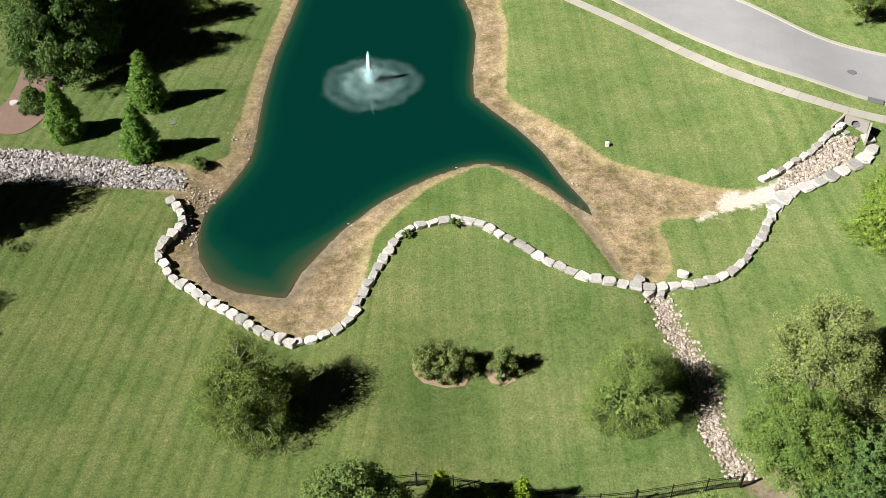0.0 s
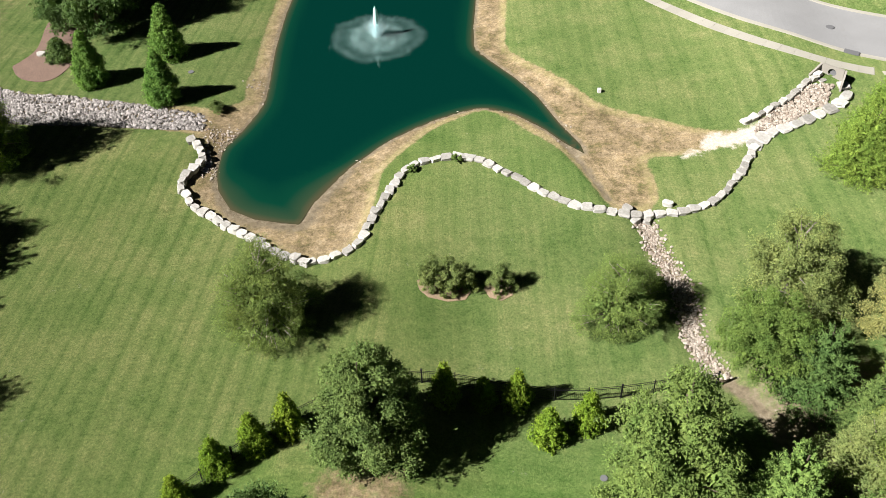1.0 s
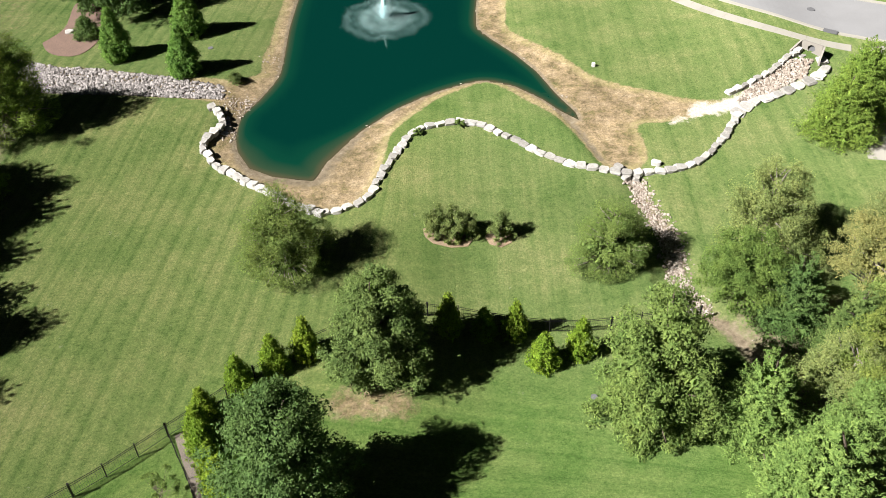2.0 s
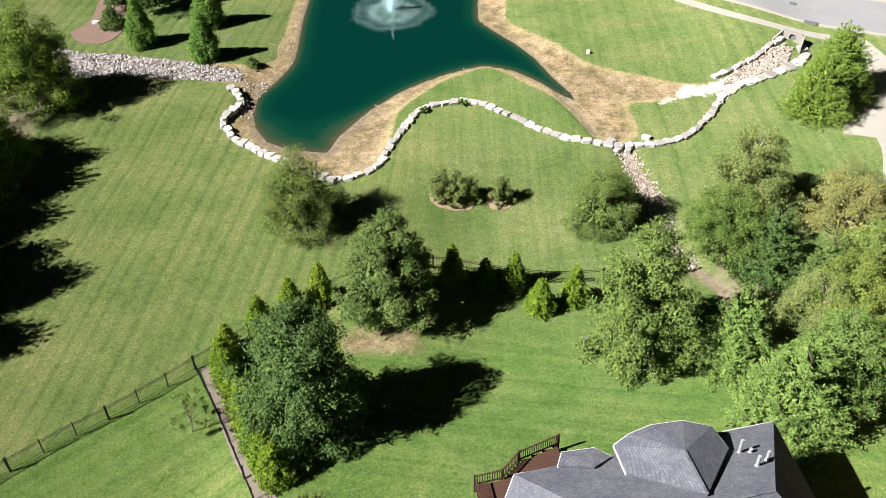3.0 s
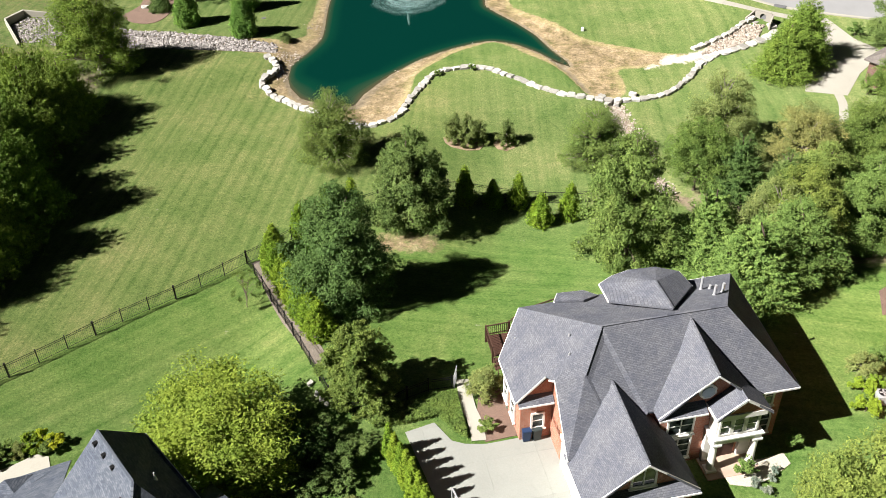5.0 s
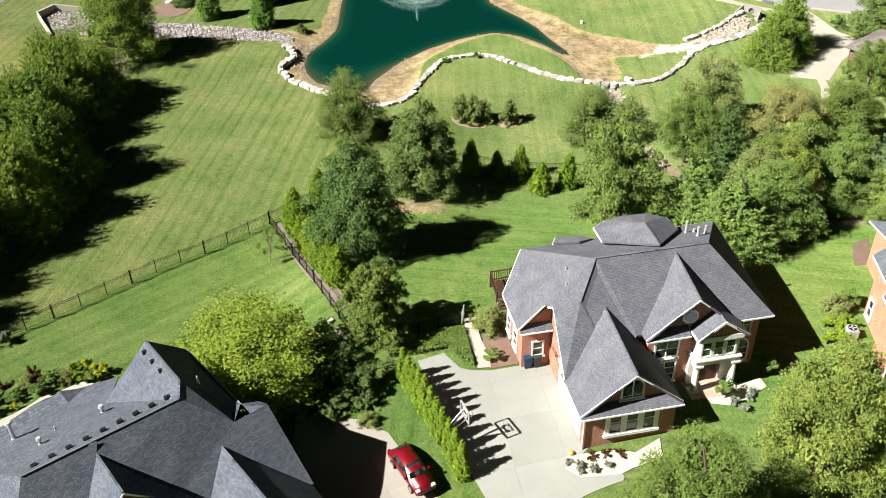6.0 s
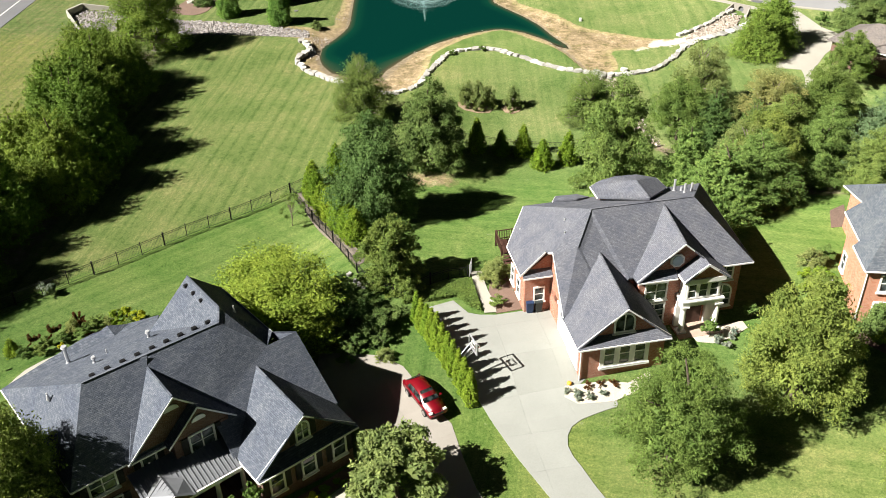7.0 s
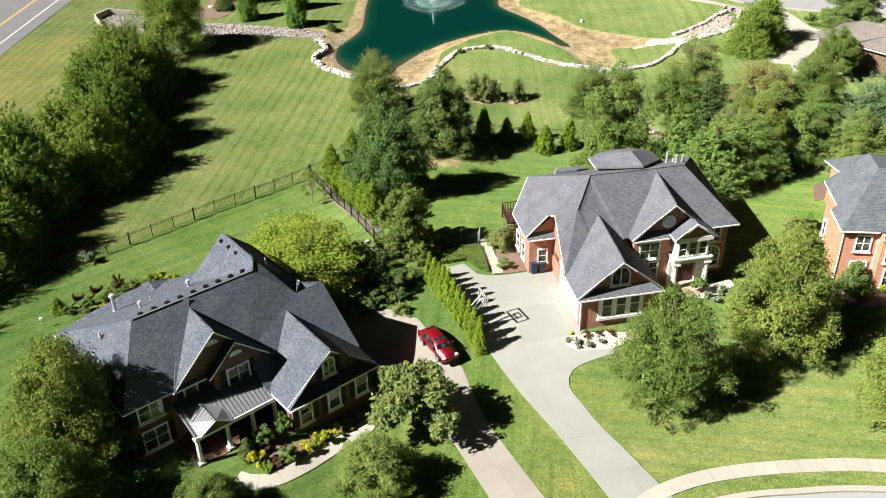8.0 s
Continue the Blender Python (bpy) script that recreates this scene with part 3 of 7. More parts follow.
def build_ground():
    xs, ys = axis(-95.0, 78.0, 0.5), axis(-46.0, 122.0, 0.5)
    X, Y = np.meshgrid(xs, ys)
    x, y = X.ravel(), Y.ravel()
    z = ground_z(x, y)
    nx, ny = len(xs), len(ys)
    i = (np.arange(ny - 1)[:, None] * nx + np.arange(nx - 1)[None, :]).ravel()
    faces = np.stack([i, i + 1, i + 1 + nx, i + nx], 1)
    me = bpy.data.meshes.new("ground")
    me.vertices.add(len(x))
    me.vertices.foreach_set("co", np.stack([x, y, z], 1).ravel())
    me.loops.add(faces.size)
    me.loops.foreach_set("vertex_index", faces.ravel())
    me.polygons.add(len(faces))
    me.polygons.foreach_set("loop_start", np.arange(0, faces.size, 4))
    me.update()
    dw, db, ds = inside(WATER_EDGE, x, y), inside(BANK_EDGE, x, y), inside(SAND_LINE, x, y)
    dry = np.clip(0.5 - db / 0.9, 0, 1)
    straw_patch = box_mask(x, y, -8.5, -4.5, 25.6, 26.2, 3.2) * 0.62
    dry = np.maximum(dry, straw_patch)
    # thin, dry verge by the big road and rough ground under the tree belt
    dry = np.maximum(dry, 0.36 * box_mask(x, y, -70, -52, 20, 100, 8))
    mud = np.where(dw > 0, np.clip(0.84 - dw / (1.0 + 1.6 * box_mask(x, y, -19, -4, 48, 58, 4)), 0, 1), 1.0)
    mud = np.maximum(mud, 0.9 * np.clip(1.0 - line_distance(CREEK, x, y) / 1.5, 0, 1))
    mud = np.maximum(mud, 0.95 * np.clip(1.0 - line_distance(DITCH, x, y) / 0.8, 0, 1))
    mud = np.maximum(mud, np.clip(0.5 - inside(ROCKBED, x, y) / 0.8, 0, 1))
    mud = np.maximum(mud, 0.62 * box_mask(x, y, 24, 38, 23, 34, 6))
    mud = np.maximum(mud, 0.55 * box_mask(x, y, -48, -45, 12, 60, 4))
    sand = np.clip(0.55 - ds / 1.6, 0, 1)
    zone = np.stack([dry, mud, sand, np.ones_like(dry)], 1)
    me.attributes.new("zone", "FLOAT_COLOR", "POINT").data.foreach_set("color", zone.ravel())
    me.attributes.new("rim", "FLOAT", "POINT").data.foreach_set("value", 0.75 * np.exp(-((db + 0.35) / 0.4) ** 2))
    south = (y - 24.0) - 0.80 * (x + 20.6) < 0
    yard = south & (x < -12)
    back = (~yard) & (y < 30) & (x > -20) & ((y - 24.0) + 1.82 * (x + 20.6) > 0)
    mow = np.where(yard, (-0.63 * x + 0.77 * y) / 2.1, np.where(back, (0.19 * x + y) / 2.2, np.where(x < -4 - 0.1 * (y - 40), (x - 0.13 * y) / 1.45, x / 2.1)))
    me.attributes.new("mow", "FLOAT", "POINT").data.foreach_set("value", mow)
    striped = np.where(yard, 0.42, np.where(back, 0.32, np.where(x < -4 - 0.1 * (y - 40), 0.50, 0.26)))
    me.attributes.new("striped", "FLOAT", "POINT").data.foreach_set("value", striped)
    lush = np.where(yard, 0.8, 0.8 * box_mask(x, y, -14, 90, -80, 24, 10)) + 0.25 * box_mask(x, y, -8, 14, 58, 68, 4) - 0.5 * box_mask(x, y, 3, 30, -24, -9, 5)
    me.attributes.new("lush", "FLOAT", "POINT").data.foreach_set("value", np.clip(lush, 0, 1))
    sere = 0.95 * box_mask(x, y, -74, -53, -20, 66, 5) + 0.22 * box_mask(x, y, -40, -6, 12, 62, 10) + 0.5 * box_mask(x, y, 6, 36, -24, -14, 8) + 0.6 * box_mask(x, y, -8, 4, -30, -10, 3) + 0.35 * box_mask(x, y, 20, 34, 6, 20, 5)
    me.attributes.new("sere", "FLOAT", "POINT").data.foreach_set("value", np.clip(sere, 0, 1))
    me.polygons.foreach_set("use_smooth", [True] * len(faces))
    me.materials.append(GROUND)
    return tagged(new("ground", me), "mown green lawn with straw-coloured pond banks and bare soil", "lawn", kind="structure")


def drape(name, outline, material, label, category, lift=0.03, thick=0.12, cut=1.0, kind="structure", flat=None):
    """A paved or bedded area that follows the land: an outline cut into cells, with a rim."""
    bm = bmesh.new()
    bm.faces.new([bm.verts.new((x, y, 0.0)) for x, y in outline])
    xs, ys = [p[0] for p in outline], [p[1] for p in outline]
    for k in np.arange(math.ceil(min(xs) / cut) * cut, max(xs), cut):
        bmesh.ops.bisect_plane(bm, geom=bm.verts[:] + bm.edges[:] + bm.faces[:], plane_co=(k, 0, 0), plane_no=(1, 0, 0))
    for k in np.arange(math.ceil(min(ys) / cut) * cut, max(ys), cut):
        bmesh.ops.bisect_plane(bm, geom=bm.verts[:] + bm.edges[:] + bm.faces[:], plane_co=(0, k, 0), plane_no=(0, 1, 0))
    co = np.array([v.co[:2] for v in bm.verts])
    zz = ground_z(co[:, 0], co[:, 1]) if flat is None else np.full(len(co), flat)
    for v, z in zip(bm.verts, zz):
        v.co.z = z + lift
    rim = bmesh.ops.extrude_face_region(bm, geom=bm.faces[:])
    for v in (g for g in rim["geom"] if isinstance(g, bmesh.types.BMVert)):
        v.co.z -= thick
    ob = part(name, bm, material)
    return tagged(ob, label, category, kind=kind)


def ribbon(name, line, width, material, label, category, lift=0.03, thick=0.12, kind="structure", side=0.0, step=1.0):
    """A strip of even width along a line; side moves it to the line's left."""
    line = smooth_line(line, step)
    d = np.gradient(line, axis=0)
    n = np.stack([-d[:, 1], d[:, 0]], 1) / np.hypot(d[:, 0], d[:, 1])[:, None]
    bm = bmesh.new()
    rows = []
    cols = max(1, int(width / 1.2))
    A, Bq = line[:, :2] + n * (side + width / 2), line[:, :2] + n * (side - width / 2)
    for k in range(cols + 1):
        Q = A + (Bq - A) * (k / cols)
        rows.append(np.column_stack([Q, ground_z(Q[:, 0], Q[:, 1]) + lift]))
    G = [[bm.verts.new(p) for p in r] for r in rows]
    H = [[bm.verts.new((p[0], p[1], p[2] - thick)) for p in r] for r in (rows[0], rows[-1])]
    for r, q in zip(G, G[1:]):
        for i in range(len(line) - 1):
            bm.faces.new((r[i], r[i + 1], q[i + 1], q[i]))
    for r, q in ((G[0], H[0]), (G[-1], H[1])):
        for i in range(len(line) - 1):
            bm.faces.new((r[i], r[i + 1], q[i + 1], q[i]))
    return tagged(part(name, bm, material), label, category, kind=kind)


def slab_area(name, outline, material, label, category, angle, size, lift=0.06, thick=0.12, origin=(0.0, 0.0)):
    """A paved area cast in slabs, with narrow joints between them."""
    area = anchor(name, Matrix.Identity(4), label, category, kind="structure")
    c, s = math.cos(radians(angle)), math.sin(radians(angle))
    du, dv = np.array((c, s)), np.array((-s, c))
    o = np.asarray(outline, float) - np.asarray(origin)
    U, V = o @ du, o @ dv
    org = Vector((*origin, 0.0))
    a, b = Vector((c, s, 0.0)), Vector((-s, c, 0.0))
    for i in range(math.floor(U.min() / size), math.ceil(U.max() / size)):
        for j in range(math.floor(V.min() / size), math.ceil(V.max() / size)):
            bm = bmesh.new()
            bm.faces.new([bm.verts.new((x, y, 0.0)) for x, y in outline])
            bmesh.ops.triangulate(bm, faces=bm.faces[:], ngon_method="EAR_CLIP")
            for way, k in ((a, i), (b, j)):
                for at, sign in ((k * size + 0.003, -1.0), ((k + 1) * size - 0.003, 1.0)):
                    bmesh.ops.bisect_plane(bm, geom=bm.verts[:] + bm.edges[:] + bm.faces[:], plane_co=org + way * at, plane_no=way * sign, clear_outer=True)
            if not bm.faces:
                bm.free()
                continue
            for way, k in ((a, i), (b, j)):
                for f in (0.33, 0.67):
                    bmesh.ops.bisect_plane(bm, geom=bm.verts[:] + bm.edges[:] + bm.faces[:], plane_co=org + way * (k + f) * size, plane_no=way)
            co = np.array([v.co[:2] for v in bm.verts])
            for v, z in zip(bm.verts, ground_z(co[:, 0], co[:, 1])):
                v.co.z = z + lift
            rim = bmesh.ops.extrude_face_region(bm, geom=bm.faces[:])
            for v in (g for g in rim["geom"] if isinstance(g, bmesh.types.BMVert)):
                v.co.z -= thick
            part("slab", bm, material, area)
    return area


def slab_walk(name, line, width, material, label, category, lift=0.05, thick=0.12, long=1.6):
    """A walk of slabs along a line."""
    walkway = anchor(name, Matrix.Identity(4), label, category, kind="structure")
    line = smooth_line(line, long / 2)
    d = np.gradient(line, axis=0)
    n = np.stack([-d[:, 1], d[:, 0]], 1) / np.hypot(d[:, 0], d[:, 1])[:, None]
    for k in range(0, len(line) - 2, 2):
        q = [line[k] * 0.988 + line[k + 1] * 0.012, line[k + 1], line[k + 2] * 0.988 + line[k + 1] * 0.012]
        m = [n[k], n[k + 1], n[k + 2]]
        pts = [a + b * width / 2 for a, b in zip(q, m)] + [a - b * width / 2 for a, b in reversed(list(zip(q, m)))]
        bm = bmesh.new()
        top = [bm.verts.new((x, y, gz(x, y) + lift)) for x, y in pts]
        low = [bm.verts.new((v.co.x, v.co.y, v.co.z - thick)) for v in top]
        for i, j in ((0, 1), (1, 2)):
            bm.faces.new((top[i], top[j], top[5 - j], top[5 - i]))
        for i in range(6):
            bm.faces.new((top[i], top[(i + 1) % 6], low[(i + 1) % 6], low[i]))
        part("slab", bm, material, walkway)
    return walkway


build_ground()


def build_water():
    bm = bmesh.new()
    bm.faces.new([bm.verts.new((x, y, WATER_Z)) for x, y in WATER_LINE])
    for k in np.arange(-22.0, 14.0, 0.7):
        bmesh.ops.bisect_plane(bm, geom=bm.verts[:] + bm.edges[:] + bm.faces[:], plane_co=(k, 0, 0), plane_no=(1, 0, 0))
    for k in np.arange(52.0, 118.0, 0.7):
        bmesh.ops.bisect_plane(bm, geom=bm.verts[:] + bm.edges[:] + bm.faces[:], plane_co=(0, k, 0), plane_no=(0, 1, 0))
    ob = part("water", bm, WATER)
    me = ob.data
    co = np.array([v.co[:2] for v in me.vertices])
    dw = inside(WATER_EDGE, co[:, 0], co[:, 1])
    shallow = box_mask(co[:, 0], co[:, 1], -18, -11, 50, 57, 5)
    me.attributes.new("depth", "FLOAT", "POINT").data.foreach_set("value", np.clip(-dw / (2.2 + 4.0 * shallow), 0, 1))
    return tagged(ob, "still deep green pond water, brown at its shallow edge", "pond", kind="structure")


build_water()

# streets and walks on the far side
STREET = [(8, 117), (14, 108), (20.5, 99.9), (24.0, 95.3), (28.7, 88.6), (33.2, 83.0), (38.2, 78.9), (43.8, 75.6), (52, 72.2), (66, 68.5), (90, 64)]
ribbon("road", STREET, 9.0, ROADWAY, "wide pale grey concrete street", "road", 0.03, 0.2, side=4.75)
ribbon("kerb", STREET, 0.45, WALKWAY, "pale concrete kerb along the street", "kerb", 0.14, 0.3, side=0.0)
ribbon("kerb", STREET, 0.45, WALKWAY, "pale concrete kerb along the street", "kerb", 0.14, 0.3, side=9.5)
slab_walk("pavement", [(2, 116), (9, 108), (15.6, 100.2), (20.6, 94.4), (25.7, 87.9), (30.2, 82.0), (34.6, 77.4), (39.0, 74.4), (44.5, 72.4)], 1.3, WALKWAY, "narrow pale concrete sidewalk in the grass", "sidewalk", 0.05)
ribbon("road", [(-79.5, -40), (-78.2, 20), (-77.0, 60), (-75.4, 88), (-73, 125)], 13.0, ASPHALT, "two-lane grey asphalt road", "road", 0.05, 0.3)
for off, wide, m_, l_ in ((4.0, 0.16, LINE_WHITE, "white edge line"), (-0.15, 0.12, LINE_YELLOW, "yellow centre line"), (0.15, 0.12, LINE_YELLOW, "yellow centre line")):
    ribbon("road_marking", [(-79.5, -40), (-78.2, 20), (-77.0, 60), (-75.4, 88), (-73, 125)], wide, m_, l_ + " painted on the asphalt", "road marking", 0.056, 0.01, side=-off, step=4.0)

# drives, paths and beds
DRIVE_A = [(-5.9, 1.6), (-3.9, 2.45), (-2.7, 0.75), (-1.8, 0.45), (-0.4, 0.4), (2.4, 1.0), (4.0, 1.1), (6.4, -6.4), (5.6, -7.2), (7.6, -7.9), (8.2, -8.9), *[tuple(q) for q in smooth_line([(8.1, -9.2), (6.7, -9.7), (4.9, -10.6), (4.15, -11.85), (4.1, -13.3), (4.78, -14.9), (5.75, -17.2), (7.35, -20.05), (9.16, -23.4), (11.3, -27.3)], 1.0)], (7.4, -29.2), (5.42, -24.23), (4.15, -21.4), (2.36, -17.64), (0.35, -13.87), (-1.65, -9.45), (-2.4, -7.9)]
slab_area("driveway", DRIVE_A, CONCRETE, "broad light grey concrete driveway beside a brick house", "driveway", 11, 3.6, 0.06, origin=(4.4, -7.4))
slab_area("driveway", [(-14.5, -3.8), (-9.8, -4.3), (-7.85, -5.4), (-5.4, -8.9), (-4.2, -10.5), (-3.43, -13.77), (-2.58, -16.62), (-0.9, -20.14), (1.12, -24.23), (4.6, -33.4), (0.6, -36.2), (-2.75, -23.8), (-5.1, -18.65), (-7.6, -13.8), (-11.0, -10.8), (-14.5, -10.5)], CONCRETE_OLD, "warm grey concrete driveway half in shade", "driveway", -64, 3.2, 0.03, origin=(-6.4, -19.7))
drape("driveway", [(47.3, 72.9), (49.2, 67.1), (51.8, 63.7), (49.5, 61.0), (46.7, 57.8), (43.3, 52.4), (38.9, 53.6), (39.8, 57.0), (43.7, 62.0), (45.0, 67.0), (44.5, 72.6)], WALKWAY, "pale sunlit concrete driveway off the street", "driveway", 0.04)
ribbon("path", [(42.4, 53.0), (42.0, 50.0), (40.5, 45.0), (40.0, 40.0)], 1.0, WALKWAY, "narrow pale concrete garden path", "path", 0.03)
ribbon("path", [(-1.8, 6.6), (-1.5, 4.0), (-1.0, 2.2), (-0.85, 0.7)], 1.0, WALKWAY, "pale stone garden path to a gate", "path", 0.085)
slab_walk("path", [(-20.0, -22.6), (-18.8, -23.0), (-17.2, -22.7), (-15.6, -21.4), (-14.0, -19.6), (-12.2, -17.8), (-9.6, -15.0)], 1.25, WALKWAY, "curved concrete path to a front door", "path", 0.075)
slab_walk("pavement", [(-30, -46), (-8, -37.5), (0.5, -32.0), (4.6, -28.0), (7.2, -25.2), (9.25, -23.7), (12.5, -22.5), (16.4, -21.87), (20.4, -21.66), (24.7, -21.8), (40, -23.6), (70, -31.5), (110, -45)], 1.2, WALKWAY, "curving pale concrete sidewalk", "sidewalk", 0.075)
FRONT_STREET = [(-30, -50), (-8, -42), (3, -34.6), (8.6, -28.0), (10.4, -26.0), (12.2, -24.85), (14.8, -24.25), (17.8, -24.02), (24.0, -23.95), (40, -25.8), (70, -34), (110, -48)]
ribbon("kerb", FRONT_STREET, 0.5, WALKWAY, "pale concrete kerb at the street", "kerb", 0.12, 0.3)
ribbon("road", FRONT_STREET, 8.0, ROADWAY, "pale grey concrete street", "road", 0.03, 0.2, side=-4.3)
ribbon("path", [(16.2, -1.2), (16.7, -2.6), (16.5, -3.6)], 1.2, CONCRETE, "shaded concrete path to a porch", "path", 0.04)
drape("gravel_bed", [(4.4, -7.4), (7.6, -7.0), (9.2, -7.2), (11.0, -6.2), (11.0, -7.6), (8.9, -8.3), (8.0, -8.75), (5.3, -8.95), (4.3, -8.3)], GRAVEL, "pale gravel bed planted with grey shrubs", "garden bed", 0.09)
drape("gravel_bed", [(14.8, -2.2), (19.4, -0.9), (19.6, -1.8), (18.0, -3.0), (16.4, -3.6), (15.2, -3.4)], GRAVEL, "pale gravel bed by a front porch", "garden bed", 0.05)
drape("mulch_bed", [(-0.4, 0.6), (2.5, 1.3), (2.2, 3.5), (1.2, 5.2), (-0.4, 7.4), (-0.9, 3.4)], MULCH, "brown mulch bed beside a brick wall", "garden bed", 0.05)
drape("mulch_bed", [tuple(q) for q in smooth_line([(-46.4, 79.0), (-45.4, 77.3), (-43.9, 76.2), (-41.7, 76.0), (-40.4, 77.9), (-39.9, 81.4), (-40.2, 85.4), (-44.4, 89.6), (-45.4, 88.4), (-44.9, 83.0), (-45.6, 80.6), (-46.4, 79.3)], 0.8)], MULCH, "large faded reddish brown mulch bed", "garden bed", 0.05)
drape("mulch_ring", [(-2.9, 45.3), (-2.7, 44.4), (-2.0, 43.7), (-0.4, 43.4), (1.0, 43.7), (1.5, 44.6), (0.2, 45.6), (-1.4, 46.0)], PALEMULCH, "faded tan mulch ring round shrubs", "garden bed", 0.05, cut=0.7)
drape("mulch_ring", [(2.5, 44.9), (2.9, 44.0), (3.9, 43.6), (4.8, 44.1), (5.0, 44.9), (4.2, 45.6), (3.2, 45.6)], PALEMULCH, "faded tan mulch ring round a shrub", "garden bed", 0.05, cut=0.7)
drape("mulch_strip", [(-20.2, 23.6), (-19.2, 24.2), (-15.0, 15.6), (-11.6, 8.6), (-12.4, 7.8), (-16.2, 14.6)], GREYMULCH, "grey-brown mulch strip along a fence", "garden bed", 0.05)
drape("mulch_bed", [(31.5, 13.0), (32.4, 16.0), (34.2, 17.2), (33.0, 13.2)], MULCH, "small bare brown garden plot", "garden bed", 0.05)
drape("mulch_bed", [(27.6, -3.2), (29.6, -1.5), (36, -3.2), (36, -5.0), (29.5, -5.0)], MULCH, "brown mulch bed along a brick house front", "garden bed", 0.05)
drape("patio", [(-38.6, -6.6), (-37.75, -4.3), (-36.85, -2.9), (-35.85, -1.75), (-34.6, 0.1), (-33.25, 0.95), (-32.0, 1.9), (-31.05, 1.65), (-30.4, 0.2), (-33.2, -1.0), (-35.6, -4.2), (-37.3, -7.4)], WALKWAY, "curved pale concrete patio edge behind a house", "patio", 0.05)
drape("mulch_bed", [(-19.0, -20.9), (-17.4, -21.8), (-15.9, -20.6), (-14.2, -18.6), (-11.8, -16.3), (-10.6, -15.2), (-11.6, -14.6), (-16.6, -19.4), (-18.2, -18.2), (-20.4, -20.4)], MULCH, "brown mulch bed along a house front", "garden bed", 0.05)


# manhole and street drain
def disc_lid(name, x, y, r, label, category):
    bm = bmesh.new()
    bmesh.ops.create_cone(bm, cap_ends=True, segments=24, radius1=r, radius2=r, depth=0.05)
    ob = part(name, bm, ASPHALT)
    ob.location = (x, y, gz(x, y) + 0.055)
    return tagged(ob, label, category)


disc_lid("manhole_cover", 42.1, 81.6, 0.45, "dark round manhole cover in the street", "manhole cover")
disc_lid("drain_cover", -26.8, 76.9, 0.3, "small round drain cover in the lawn", "drain cover")
disc_lid("drain_cover", 9.6, 26.8, 0.25, "small dark drain cover in the lawn", "drain cover")
bm = bmesh.new()
add_box(bm, -0.8, -0.3, -0.1, 0.8, 0.3, 0.12, bevel=0.03)
inlet = tagged(part("street_drain", bm, ASPHALT), "dark street drain set in the kerb", "drain")
inlet.matrix_world = pose(42.6, 76.2, gz(42.6, 76.2) + 0.1, 0, 0, -32)


# ---- stone walls and stone beds ----
def boulder_mesh(seed, name="stone"):
    rnd = random.Random(seed)
    bm = bmesh.new()
    bmesh.ops.create_icosphere(bm, subdivisions=2, radius=1.0)
    off = Vector((rnd.uniform(0, 50), rnd.uniform(0, 50), rnd.uniform(0, 50)))
    for v in bm.verts:
        p = v.co.copy()
        q = Vector([math.copysign(abs(c) ** 0.42, c) for c in p])
        q *= 0.78 + 0.3 * noise.noise(p * 1.4 + off)
        q.z = min(q.z, 0.55 + 0.12 * noise.noise(p * 2.0 + off))
        v.co = q
    me = bpy.data.meshes.new(name)
    bm.to_mesh(me)
    bm.free()
    me.materials.append(BOULDER)
    return me


STONES = [boulder_mesh(k) for k in range(9)]


def stone_row(parent, line, rnd, spacing=1.02, width=0.42, height=0.45, sink=0.1, shift=0.0, drop=0.0):
    line = smooth_line(line, spacing)
    d = np.gradient(line, axis=0)
    for p, q in zip(line, d):
        a = math.degrees(math.atan2(q[1], q[0])) + rnd.uniform(-14, 14)
        n = np.array((-q[1], q[0])) / math.hypot(*q)
        x, y = p[:2] + n * (shift + rnd.uniform(-0.1, 0.1))
        ob = new("stone", rnd.choice(STONES))
        s = rnd.uniform(0.86, 1.18)
        z = float(land(np.array(x), np.array(y))) + height * 0.55 - sink - drop
        ob.matrix_world = pose(x, y, z, rnd.uniform(-7, 7), rnd.uniform(-7, 7), a + rnd.choice((0, 180))) @ Matrix.Diagonal((spacing * 0.60 * s, width * rnd.uniform(0.85, 1.25), height * rnd.uniform(0.85, 1.15), 1))
        ob.parent = parent


_r = random.Random(4)
WALL_WEST = [(-24.4, 64.5), (-23.3, 63.0), (-23.0, 61.2), (-23.7, 59.6), (-24.3, 58.1), (-23.5, 56.4), (-22.3, 54.8), (-20.4, 53.3), (-18.6, 51.8), (-16.8, 50.5), (-15.1, 49.1), (-13.2, 48.0), (-12.1, 47.5)]
WALL_MAIN = [(-11.6, 47.5), (-10.2, 47.9), (-8.3, 48.8), (-7.3, 50.5), (-6.7, 52.6), (-5.7, 54.9), (-4.8, 57.4), (-3.7, 59.2), (-1.9, 60.3), (0.4, 60.9), (2.7, 60.2), (4.8, 58.6), (7.0, 56.5), (8.9, 54.7), (11.2, 53.2), (13.8, 52.4), (16.0, 52.1), (18.3, 52.3), (21.1, 52.7), (23.6, 54.3), (25.6, 56.6), (27.2, 59.0), (28.6, 61.4)]
wall_w = anchor("boulder_wall", Matrix.Identity(4), "curved retaining wall of pale limestone boulders at the pond", "stone wall", kind="structure")
stone_row(wall_w, WALL_WEST, _r, 0.98, 0.50, 0.5)
stone_row(wall_w, WALL_WEST[:7], _r, 0.86, 0.36, 0.42, shift=0.5, drop=0.6)
wall_m = anchor("boulder_wall", Matrix.Identity(4), "long winding row of pale limestone boulders across the lawn", "stone wall", kind="structure")
